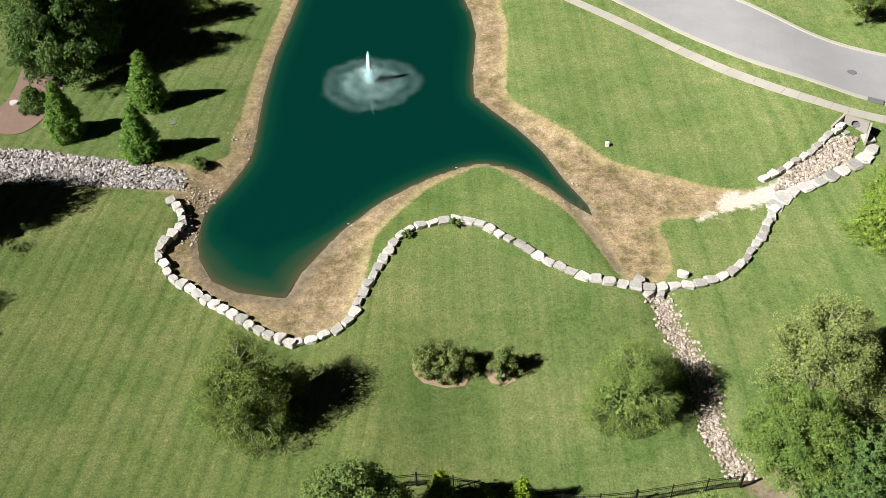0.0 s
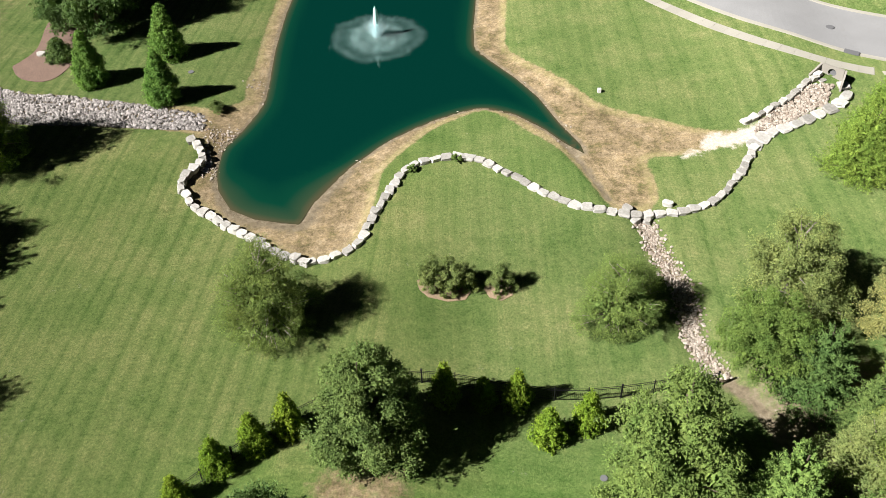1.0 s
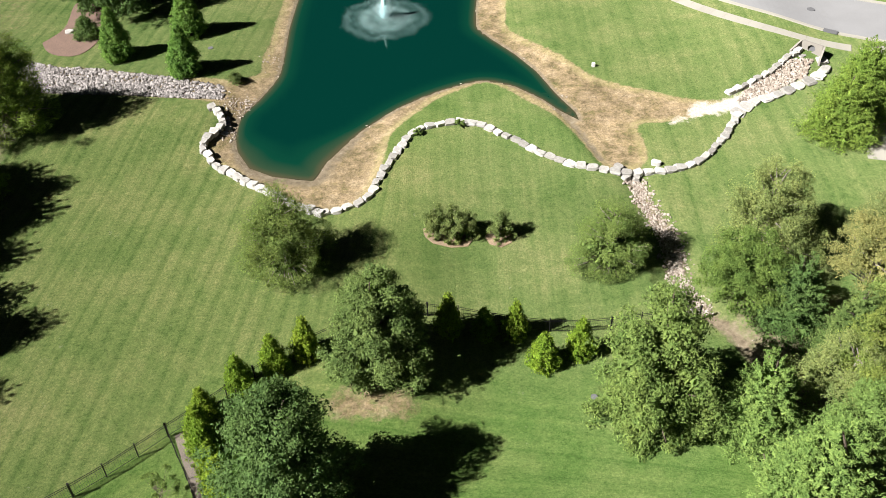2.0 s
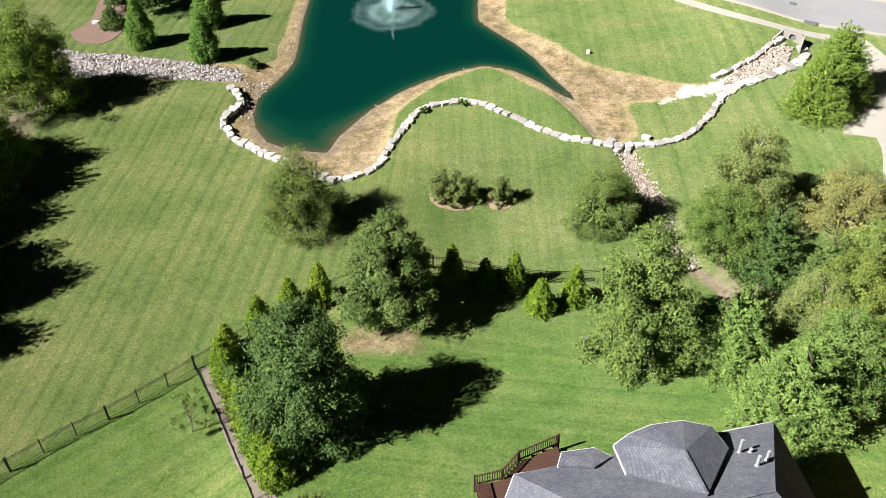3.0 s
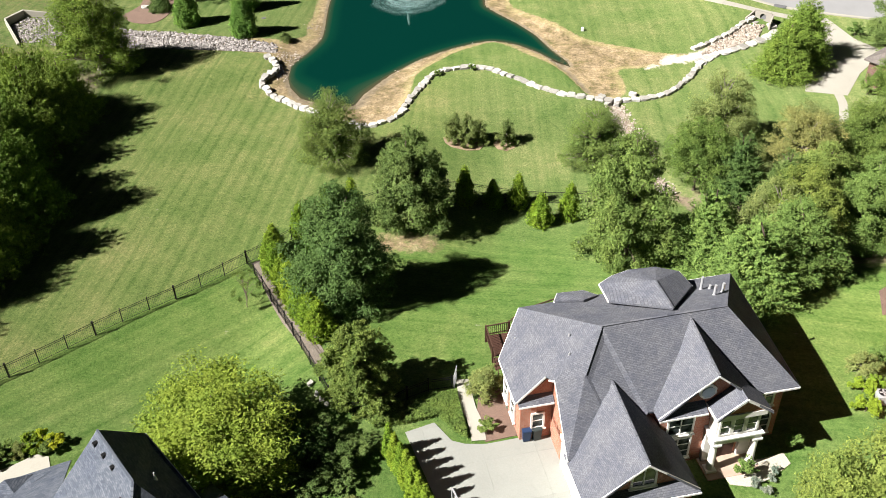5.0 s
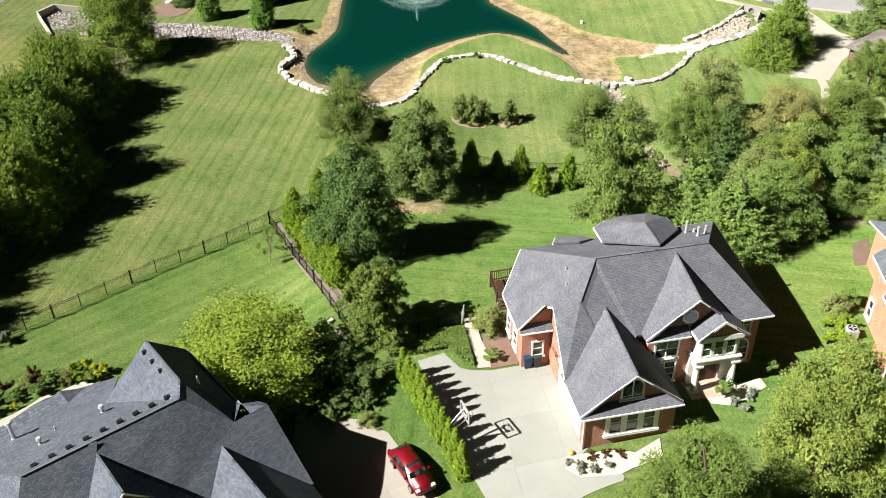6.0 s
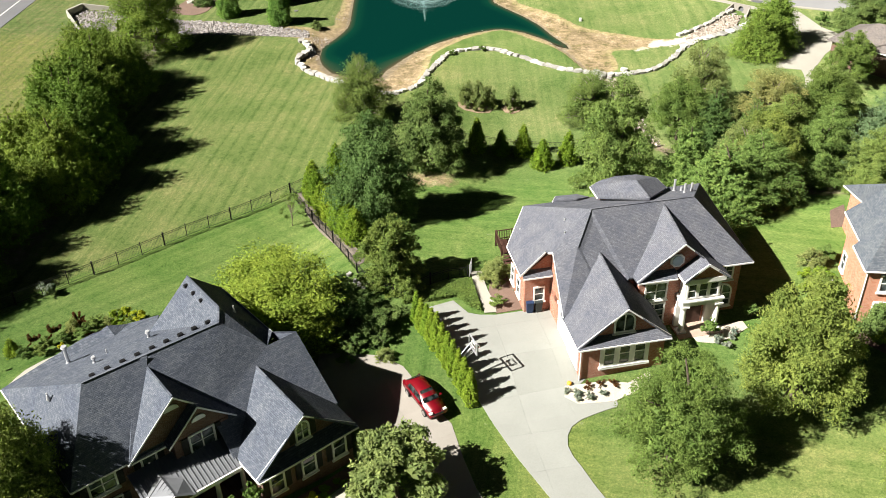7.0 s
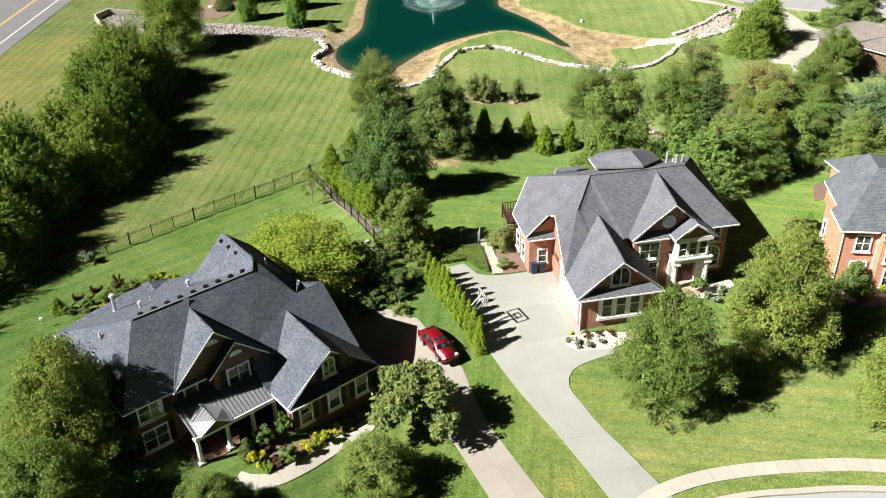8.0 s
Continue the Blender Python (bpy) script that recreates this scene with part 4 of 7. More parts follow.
stone_row(wall_m, WALL_MAIN, _r, 1.06, 0.46, 0.34, sink=0.06)
for x, y in ((15.4, 53.1), (19.0, 53.6), (15.9, 51.6), (16.9, 51.7)):
    ob = new("stone", _r.choice(STONES))
    ob.matrix_world = pose(x, y, gz(x, y) + 0.15, 0, 0, _r.uniform(0, 180)) @ Matrix.Diagonal((0.6, 0.42, 0.4, 1))
    ob.parent = wall_m
wall_c = anchor("boulder_wall", Matrix.Identity(4), "stacked limestone slabs lining a culvert channel", "stone wall", kind="structure")
stone_row(wall_c, [(29.0, 65.6), (31.7, 67.2), (34.2, 68.8), (36.0, 70.4), (37.6, 71.6)], _r, 0.95, 0.42, 0.45)
stone_row(wall_c, [(31.6, 66.6), (34.4, 68.2), (36.4, 69.9), (37.8, 71.0)], _r, 0.9, 0.4, 0.4, drop=0.3)
stone_row(wall_c, [(28.8, 61.9), (30.7, 63.6), (33.0, 64.6), (35.4, 65.7), (37.6, 67.1), (39.6, 68.6), (39.8, 70.2)], _r, 1.5, 0.80, 0.3)

_ICO = bmesh.new()
bmesh.ops.create_icosphere(_ICO, subdivisions=1, radius=1.0)
ICO_V = np.array([v.co[:] for v in _ICO.verts])
ICO_F = np.array([[v.index for v in f.verts] for f in _ICO.faces])
_ICO.free()


def rubble(name, places, sizes, material, label, category, seed):
    """Many loose angular stones in one mesh."""
    rng = np.random.default_rng(seed)
    n = len(places)
    V = ICO_V[None] * rng.uniform(0.65, 1.2, (n, 12, 1))
    V = V * (np.asarray(sizes)[:, None, None] * rng.uniform(0.6, 1.25, (n, 1, 3)) * np.array((1, 1, 0.75)))
    a = rng.uniform(0, 6.28, n)
    c, s = np.cos(a)[:, None], np.sin(a)[:, None]
    V = np.stack([V[..., 0] * c - V[..., 1] * s, V[..., 0] * s + V[..., 1] * c, V[..., 2]], -1)
    P = np.asarray(places, float)
    z = ground_z(P[:, 0], P[:, 1]) + np.asarray(sizes) * 0.25
    V = V + np.stack([P[:, 0], P[:, 1], z], 1)[:, None, :]
    F = ICO_F[None] + 12 * np.arange(n)[:, None, None]
    ob = from_arrays(name, V.reshape(-1, 3), F.reshape(-1, 3), material)
    return tagged(ob, label, category, kind="stuff")


def scatter(outline, n, rng, margin=0.0):
    o = np.asarray(outline, float)
    lo, hi = o.min(0), o.max(0)
    p = rng.uniform(lo, hi, (n * 6, 2))
    p = p[inside(o, p[:, 0], p[:, 1]) < -margin]
    return p[:n]


RNG = np.random.default_rng(7)
_p = scatter(ROCKBED, 5200, RNG, 0.1)
rubble("riprap", _p, RNG.uniform(0.10, 0.27, len(_p)), RIPRAP, "bed of loose pale grey riprap stones", "stones", 1)
_q = CREEK[RNG.integers(0, len(CREEK), 3200)] + RNG.normal(0, 0.48, (3200, 2))
_q = _q[_q[:, 1] > 35.2]
rubble("creek_stones", _q, RNG.uniform(0.05, 0.19, len(_q)), REDROCK, "stony dry creek bed of pale and rusty stones", "stones", 2)
_p = scatter([(29.2, 63.8), (30.4, 65.8), (36.6, 70.4), (38.8, 70.4), (37.4, 67.8), (32.6, 65.0)], 900, RNG)
rubble("channel_stones", _p, RNG.uniform(0.08, 0.26, len(_p)), REDROCK, "flat tan stones in the culvert channel", "stones", 3)
_p = np.concatenate([WATER_EDGE[RNG.integers(0, len(WATER_EDGE), 70)] + RNG.normal(0, 0.6, (70, 2)), np.array((-22.4, 65.8)) + RNG.normal(0, 1.0, (160, 2)), np.array((-22.5, 60.5)) + RNG.normal(0, 0.7, (60, 2)), np.array((-19.8, 74.5)) + RNG.normal(0, 0.7, (25, 2))])
rubble("shore_stones", _p, RNG.uniform(0.05, 0.15, len(_p)), REDROCK, "scattered small stones along the pond shore", "stones", 4)


def culvert(m):
    """A concrete headwall with a round pipe through it and slanting wings."""
    ob = anchor("culvert", m, "concrete culvert headwall with a round pipe opening", "culvert", kind="structure")
    bm = bmesh.new()
    r, n, w, h0, h1 = 0.42, 24, 1.15, -0.5, 0.95
    rings = []
    for y in (0.0, 0.25):
        circ, rim = [], []
        for k in range(n):
            a = 2 * math.pi * k / n
            c, s = math.cos(a), math.sin(a)
            circ.append(bm.verts.new((r * c, y, 0.3 + r * s)))
            f = min(w / max(abs(c), 1e-6), ((h1 - 0.3) if s > 0 else (0.3 - h0)) / max(abs(s), 1e-6))
            rim.append(bm.verts.new((f * c, y, 0.3 + f * s)))
        rings.append((circ, rim))
    for k in range(n):
        j = (k + 1) % n
        for circ, rim in rings:
            bm.faces.new((circ[k], circ[j], rim[j], rim[k]))
        for a, b in ((rings[0][0], rings[1][0]), (rings[0][1], rings[1][1])):
            bm.faces.new((a[k], a[j], b[j], b[k]))
    part("headwall", bm, CONCRETE_OLD, ob)
    bm = bmesh.new()
    add_tube(bm, [(0, 0.24, 0.3), (0, 0.6, 0.3)], [0.43, 0.43], 24)
    part("pipe", bm, ASPHALT, ob)
    for s in (-1, 1):
        bm = bmesh.new()
        add_prism(bm, [(s * 1.15, 0.2), (s * 1.35, 0.2), (s * 1.75, -1.5), (s * 1.55, -1.5)], -0.5, [0.95, 0.95, 0.25, 0.25])
        part("wing_wall", bm, CONCRETE_OLD, ob)
    return ob


culvert(pose(38.9, 71.6, gz(38.9, 71.6) + 0.1, 0, 0, -42))
bm = bmesh.new()
add_prism(bm, [(-61.5, 76.4), (-61.2, 76.2), (-57.2, 69.8), (-57.5, 69.6)], -0.8, [1.3, 1.3, 0.6, 0.6])
hw = anchor("culvert", Matrix.Identity(4), "low concrete headwall and wing walls at a ditch", "culvert", kind="structure")
part("wing_wall", bm, WALKWAY, hw)
bm = bmesh.new()
add_prism(bm, [(-61.5, 76.4), (-61.2, 76.2), (-59.8, 79.2), (-60.1, 79.4)], -0.8, 1.3)
part("headwall", bm, WALKWAY, hw)
bm = bmesh.new()
add_prism(bm, [(-60.1, 79.4), (-59.9, 79.1), (-55.8, 79.2), (-55.8, 79.5)], -0.8, [1.3, 1.3, 0.7, 0.7])
part("wing_wall", bm, WALKWAY, hw)
_p = scatter([(-60.8, 76.2), (-59.4, 78.8), (-55, 78.6), (-52, 75), (-55, 70.5), (-57.3, 70.6)], 700, RNG)
rubble("riprap", _p, RNG.uniform(0.10, 0.24, len(_p)), RIPRAP, "pale riprap stones below a headwall", "stones", 5)


# ---- fountain ----
def fountain(x, y):
    ob = anchor("fountain", pose(x, y, WATER_Z), "floating pond fountain throwing a white jet and a ring of spray", "fountain")
    rng = np.random.default_rng(11)
    bm = bmesh.new()
    bmesh.ops.create_cone(bm, cap_ends=True, segments=20, radius1=0.5, radius2=0.3, depth=0.25)
    part("float", bm, IRON, ob)

    def lathe(name, profile, label, wave=0.0):
        """A turned sheet of spray; the profile holds radius, height and how thick the mist is."""
        prof = np.asarray(profile, float)
        n = 72
        a = np.linspace(0, 2 * math.pi, n, endpoint=False)
        lob = 1 + wave * (np.sin(a * 3 + 1) + 0.7 * np.sin(a * 7 + 2) + 0.5 * np.sin(a * 13))
        V = np.stack([np.outer(prof[:, 0], lob * np.cos(a)), np.outer(prof[:, 0], lob * np.sin(a)), np.repeat(prof[:, 1:2], n, 1)], -1).reshape(-1, 3)
        F = [(i * n + k, i * n + (k + 1) % n, (i + 1) * n + (k + 1) % n, (i + 1) * n + k) for i in range(len(prof) - 1) for k in range(n)]
        o = from_arrays(name, V, F, SPRAY, ob, True)
        o.data.attributes.new("foam", "FLOAT", "POINT").data.foreach_set("value", np.repeat(prof[:, 2], n))
        o["label"] = label
    lathe("jet", [(0.10, 0.0, 3.0), (0.20, 0.8, 3.4), (0.27, 1.8, 3.2), (0.27, 2.6, 2.8), (0.20, 3.4, 2.2), (0.04, 3.85, 1.2)], "tall white water jet")
    lathe("inner_ring", [(0.1, 0.5, 0.34), (0.8, 0.45, 0.26), (1.7, 0.32, 0.15), (2.4, 0.2, 0.15), (2.9, 0.12, 0.17), (3.25, 0.06, 0.10), (3.9, 0.04, 0.0)], "bright inner ring of falling spray", 0.035)
    lathe("outer_ring", [(0.4, 0.035, 0.04), (2.8, 0.035, 0.045), (3.7, 0.035, 0.055), (4.5, 0.035, 0.075), (4.95, 0.035, 0.05), (5.5, 0.035, 0.0)], "faint outer ring of spray on the water", 0.03)

    def drops(name, r, z, size, label):
        """A cloud of small drops at the given distances from the jet and heights."""
        a = rng.uniform(0, 2 * math.pi, len(r))
        lob = 1 + 0.03 * np.sin(a * 3 + 1) + 0.03 * np.sin(a * 7 + 2) + 0.02 * np.sin(a * 13)
        P = np.stack([r * lob * np.cos(a), r * lob * np.sin(a), z], 1)[:, None] + rng.normal(0, size, (len(r), 3, 3))
        P[..., 2] = np.maximum(P[..., 2], 0.02)
        o = from_arrays(name, P.reshape(-1, 3), [(3 * k, 3 * k + 1, 3 * k + 2) for k in range(len(r))], DROPS, ob)
        o["label"] = label
    h = rng.beta(1.25, 1.6, 8000) * 2.2
    drops("plume", (0.12 + 0.46 * h) * np.abs(rng.normal(0, 0.85, 8000)).clip(0, 1.7), h, 0.045, "widening plume of white spray")
    r = np.abs(np.concatenate([rng.normal(2.6, 0.42, 4600), rng.uniform(0.2, 2.6, 4400)]))
    drops("mist", r, np.abs(rng.normal(0, 0.35, 9000)) * np.clip(1.4 - r * 0.4, 0.12, 1), 0.022, "bright mist of spray round the jet")
    drops("droplets", np.concatenate([rng.normal(4.75, 0.36, 6000), rng.uniform(2.8, 4.9, 3000)]), np.abs(rng.normal(0, 0.08, 9000)) + 0.03, 0.016, "ring of falling droplets")
    return ob


fountain(-7.45, 84.3)


# ---- houses ----
def window(parent, x, y, z, w, h, facing, arch=False, shutters=False, cols=2, rows=2, trim=None, sill=True):
    """A framed window on a wall. facing: degrees that its outward side is turned from -y; z is its lower edge."""
    trim = trim or WHITE
    m = Matrix.Translation((x, y, z)) @ Matrix.Rotation(radians(facing), 4, "Z")
    top = w / 2 if arch else 0.0
    fw, dep = 0.14, 0.10

    def outline(inset):
        hw = w / 2 - inset
        pts = [(-hw, inset), (hw, inset)]
        if arch:
            pts += [(hw * math.cos(a), h - top + hw * math.sin(a)) for a in np.linspace(0, math.pi, 13)]
        else:
            pts += [(hw, h - inset), (-hw, h - inset)]
        return pts
    bm = bmesh.new()
    o, i = outline(-fw * 0.6), outline(0.05)
    n = len(o)
    vo = [[bm.verts.new((px, -dep * k, pz)) for px, pz in o] for k in (0, 1)]
    vi = [[bm.verts.new((px, -dep * k, pz)) for px, pz in i] for k in (0, 1)]
    for k in range(n):
        j = (k + 1) % n
        bm.faces.new((vo[1][k], vo[1][j], vi[1][j], vi[1][k]))
        bm.faces.new((vo[0][k], vo[0][j], vo[1][j], vo[1][k]))
        bm.faces.new((vi[0][k], vi[0][j], vi[1][j], vi[1][k]))
    fr = part("window", bm, trim, parent)
    fr.matrix_local = m
    bm = bmesh.new()
    bm.faces.new([bm.verts.new((px, -0.035, pz)) for px, pz in i])
    bm.faces.new([bm.verts.new((px, -0.015, pz)) for px, pz in reversed(i)])
    part("pane", bm, GLASS, fr)
    for c in range(1, cols):
        bm = bmesh.new()
        xx = -w / 2 + w * c / cols
        add_box(bm, xx - 0.045, -0.085, 0.05, xx + 0.045, -0.036, h - 0.08)
        part("mullion", bm, trim, fr)
    for r_ in range(1, rows):
        bm = bmesh.new()
        zz = (h - top * 0.4) * r_ / rows
        add_box(bm, -w / 2 + 0.05, -0.075, zz - 0.03, w / 2 - 0.05, -0.037, zz + 0.03)
        part("mullion", bm, trim, fr)
    if sill:
        bm = bmesh.new()
        add_box(bm, -w / 2 - 0.18, -0.18, -0.2, w / 2 + 0.18, 0.0, -0.09, bevel=0.015)
        part("window_sill", bm, trim, fr)
    if shutters:
        for s in (-1, 1):
            bm = bmesh.new()
            a, b = s * (w / 2 + 0.12), s * (w / 2 + 0.55)
            add_box(bm, min(a, b), -0.07, 0.0, max(a, b), 0.0, h - top * 0.3, bevel=0.01)
            for k in range(9):
                add_box(bm, min(a, b) + 0.05, -0.09, 0.1 + k * (h - 0.3) / 9, max(a, b) - 0.05, -0.06, 0.1 + (k + 0.5) * (h - 0.3) / 9)
            part("shutter", bm, IRON, fr, "black louvred shutter")
    return fr


def roof_part(parent, slopes, material, label="", thick=0.16):
    made = None
    for s in slopes:
        bm = bmesh.new()
        add_slab(bm, s, thick)
        made = part("roof_slope", bm, material, parent, label)
    return made


def trim_line(parent, points, name="gutter", w=0.10, h=0.12, material=None, drop=0.1):
    for a, b in zip(points, points[1:]):
        bm = bmesh.new()
        add_bar(bm, (a[0], a[1], a[2] - drop), (b[0], b[1], b[2] - drop), w, h)
        part(name, bm, material or WHITE, parent)


def ridge_cap(parent, points, material):
    bm = bmesh.new()
    for a, b in zip(points, points[1:]):
        add_bar(bm, (a[0], a[1], a[2] + 0.02), (b[0], b[1], b[2] + 0.01), 0.13, 0.04)
    return part("ridge_cap", bm, material, parent)


def vent_pipe(parent, x, y, z, h, r, material=None, cap=False):
    bm = bmesh.new()
    add_tube(bm, [(x, y, z - 0.4), (x, y, z + h)], [r, r], 10)
    if cap:
        add_tube(bm, [(x, y, z + h), (x, y, z + h + 0.03), (x, y, z + h + 0.2)], [r * 0.8, r * 1.9, r * 1.5], 10)
    add_tube(bm, [(x, y, z - 0.3), (x, y, z + 0.12)], [r * 2.4, r * 1.1], 10)
    return part("vent_pipe", bm, material or PIPE, parent)


def wall_part(parent, plan, z0, z1, material, label=""):
    bm = bmesh.new()
    add_prism(bm, plan, z0, z1)
    return part("wall", bm, material, parent, label)


def gable_wall(parent, pts, dx, dy, material, label=""):
    """An upright triangle or other shape, pts in 3D, made as thick as (dx, dy)."""
    bm = bmesh.new()
    a = [bm.verts.new(p) for p in pts]
    b = [bm.verts.new((p[0] + dx, p[1] + dy, p[2])) for p in pts]
    bm.faces.new(a)
    bm.faces.new(list(reversed(b)))
    for i in range(len(a)):
        j = (i + 1) % len(a)
        bm.faces.new((a[i], b[i], b[j], a[j]))
    return part("gable", bm, material, parent, label)


def column(parent, x, y, z0, z1, r, material=None):
    bm = bmesh.new()
    add_box(bm, x - r * 1.5, y - r * 1.5, z0, x + r * 1.5, y + r * 1.5, z0 + 0.15)
    add_tube(bm, [(x, y, z0 + 0.15), (x, y, (z0 + z1) / 2), (x, y, z1 - 0.15)], [r, r, r * 0.85], 14)
    add_box(bm, x - r * 1.4, y - r * 1.4, z1 - 0.15, x + r * 1.4, y + r * 1.4, z1)
    return part("column", bm, material or WHITE, parent)


def brick_house_grey_roof():
    """Two-storey red brick house with a grey roof: u to the right along its front, v to its back."""
    base = 1.0
    h = anchor("house", pose(5.3, -7.4, base, 0, 0, 11), "two-storey red brick house with a grey shingle roof and white trim", "house")
    B = -base                      # local heights are above the pad
    RL, RR = (3.4, 8.85, 10.2 + B), (12.1, 9.15, 10.0 + B)
    EF, EB = 6.1 + B, 7.3 + B
    LB = (-0.26, 15.0, 7.35 + B)
    SE, PK = (-0.05, 3.85, 3.95 + B), (-0.3, 8.25, 7.2 + B)
    X, P2 = (1.75, 6.75, 8.25 + B), (-0.02, 7.3, 7.65 + B)
    # walls
    wall_part(h, [(0.35, 0.5), (6.9, 0.5), (6.9, 9.0), (0.35, 9.0)], -1.2, 3.55 + B, BRICK_A)
    wall_part(h, [(0.35, 4.0), (0.6, 4.0), (0.6, 7.35), (0.35, 7.35)], 3.0 + B, [3.75 + B, 3.75 + B, 7.3 + B, 7.3 + B], BRICK_A)
    wall_part(h, [(0.35, 7.35), (0.6, 7.35), (0.6, 8.6), (0.35, 8.6)], 3.0 + B, 6.9 + B, BRICK_A)
    wall_part(h, [(5.4, 5.4), (15.1, 5.4), (15.1, 14.5), (3.4, 14.5), (2.0, 13.0), (2.0, 8.4), (5.4, 8.4)], -1.2, [6.35 + B, 6.35 + B, 7.3 + B, 7.3 + B, 7.0 + B, 6.35 + B, 6.35 + B], BRICK_A)
    wall_part(h, [(-1.8, 8.6), (2.1, 8.6), (3.6, 14.6), (0.8, 14.5), (-0.3, 14.2), (-1.8, 12.4)], -1.2, 5.0 + B, BRICK_A)
    wall_part(h, [(6.2, 4.5), (12.2, 4.5), (12.2, 6.0), (6.2, 6.0)], -1.2, 6.2 + B, BRICK_A)
    # rear bow and bay
    wall_part(h, [(5.8, 12.9), (11.3, 12.9), (11.3, 13.8), (11.0, 14.6), (9.6, 15.5), (7.8, 15.5), (5.9, 14.5)], -1.2, 8.35 + B, BRICK_A)
    wall_part(h, [(2.5, 13.5), (5.2, 13.5), (5.2, 14.6), (4.6, 15.4), (2.95, 15.5), (2.5, 14.8)], -1.2, 7.25 + B, BRICK_A)
    # main roof
    roof_part(h, [[RL, RR, (15.75, 4.8, EF), (5.4, 4.8, EF)],
                  [RL, (5.4, 4.8, EF), (3.6, 3.8, 3.95 + B), X],
                  [X, (3.6, 3.8, 3.95 + B), SE, P2],
                  [RL, X, P2, PK],
                  [RL, PK, (-2.3, 8.2, 5.2 + B), (-2.3, 12.5, 5.2 + B), LB],
                  [RR, RL, LB, (15.75, 15.35, EB)],
                  [RR, (15.75, 15.35, EB), (15.75, 4.8, EF)]], SHINGLE_A, "grey hipped shingle roof")
    ridge_cap(h, [RL, RR], SHINGLE_A)
    ridge_cap(h, [RL, X], SHINGLE_A)
    trim_line(h, [(15.75, 4.8, EF), (15.75, 15.35, EB), (11.9, 15.3, EB)])
    trim_line(h, [(2.3, 15.05, EB - 0.02), LB])
    trim_line(h, [(12.6, 4.78, EF), (15.75, 4.78, EF)])
    trim_line(h, [SE, P2, (-0.32, 7.6, 7.5 + B)], "fascia", 0.07, 0.12)
    trim_line(h, [PK, (-2.3, 8.2, 5.2 + B)], "fascia", 0.10, 0.14)
    trim_line(h, [(-2.3, 8.2, 5.2 + B), (-2.3, 12.5, 5.2 + B), LB])
    gable_wall(h, [(-1.8, 8.6, 5.0 + B), (0.35, 8.6, 5.0 + B), (0.35, 8.6, 6.9 + B)], 0, 0.2, BRICK_A)
    roof_part(h, [[(-2.1, 8.0, 4.95 + B), (0.3, 8.0, 4.95 + B), (0.3, 8.62, 5.35 + B), (-2.1, 8.62, 5.35 + B)]], SHINGLE_A, "small skirt roof", 0.1)
    trim_line(h, [(-2.1, 7.98, 4.95 + B), (0.3, 7.98, 4.95 + B)])
    # rear bow roof
    bow = [(5.4, 12.7, 8.75 + B), (5.45, 14.8, 8.62 + B), (6.5, 15.2, 8.85 + B), (7.9, 15.5, 8.9 + B), (9.8, 15.4, 8.9 + B), (11.3, 14.75, 8.75 + B), (11.65, 13.2, 8.6 + B)]
    peak, spur = (8.5, 12.5, 10.12 + B), (8.6, 9.7, 10.0 + B)
    slopes = [[spur, peak, bow[1], bow[0]], [peak, spur, bow[6], bow[5]]] + [[peak, q, r_] for q, r_ in zip(bow[2:6], bow[1:5])]
    roof_part(h, slopes, SHINGLE_A, "low bow-shaped rear roof")
    ridge_cap(h, [spur, peak], SHINGLE_A)
    trim_line(h, bow)
    bay = [(2.25, 14.85, 7.6 + B), (2.8, 15.85, 7.42 + B), (4.7, 15.75, 7.42 + B), (5.45, 14.8, 7.6 + B)]
    roof_part(h, [[(4.1, 14.0, 8.05 + B), r_, q] for q, r_ in zip(bay, bay[1:])], SHINGLE_A, "small bay roof")
    trim_line(h, bay)
    # garage gable
    gz_, ge = 6.85 + B, 3.75 + B
    g0, g1 = (3.6, 0.25, 6.85 + B), (3.45, 6.85, 7.75 + B)
    roof_part(h, [[g0, g1, (-0.05, 4.6, ge), (-0.05, 0.1, ge)], [g1, g0, (7.2, 0.1, ge), (7.2, 5.0, ge)]], SHINGLE_A, "steep grey garage roof")
    roof_part(h, [[(-0.05, 0.0, ge), (7.2, 0.0, ge), (6.7, 0.85, ge + 0.52), (0.5, 0.85, ge + 0.52)]], SHINGLE_A, "skirt roof below the gable", 0.1)
    gable_wall(h, [(0.55, 0.8, ge + 0.3), (6.75, 0.8, ge + 0.3), (3.65, 0.8, gz_ - 0.35)], 0, 0.25, BRICK_A)
    trim_line(h, [(-0.05, -0.02, ge), (7.2, -0.02, ge)])
    trim_line(h, [(-0.12, 0.0, ge), (-0.12, 3.7, ge)])
    trim_line(h, [(-0.05, 0.23, ge + 0.1), (3.6, 0.23, gz_), (7.2, 0.23, ge + 0.1)], "fascia", 0.06, 0.12)
    ridge_cap(h, [g0, g1], SHINGLE_A)
    window(h, 3.65, 0.78, ge + 0.62, 1.5, 1.65, 0, arch=True, rows=1)
    for k in (-1, 0, 1):
        window(h, 3.75 + k * 1.2, 0.48, 0.55, 0.86, 1.95, 0, cols=1, rows=2)
    for name, x0, y0, z0, x1, z1 in [("window_sill", 1.75, 0.30, 0.22, 5.75, 0.42), ("lintel", 1.75, 0.36, 2.52, 5.75, 2.74)] + [("mullion", xx - 0.15, 0.40, 0.42, xx + 0.15, 2.52) for xx in (1.97, 3.15, 4.35, 5.53)]:
        bm = bmesh.new()
        add_box(bm, x0, y0, z0, x1, 0.5, z1)
        part(name, bm, WHITE, h, "white painted wood")
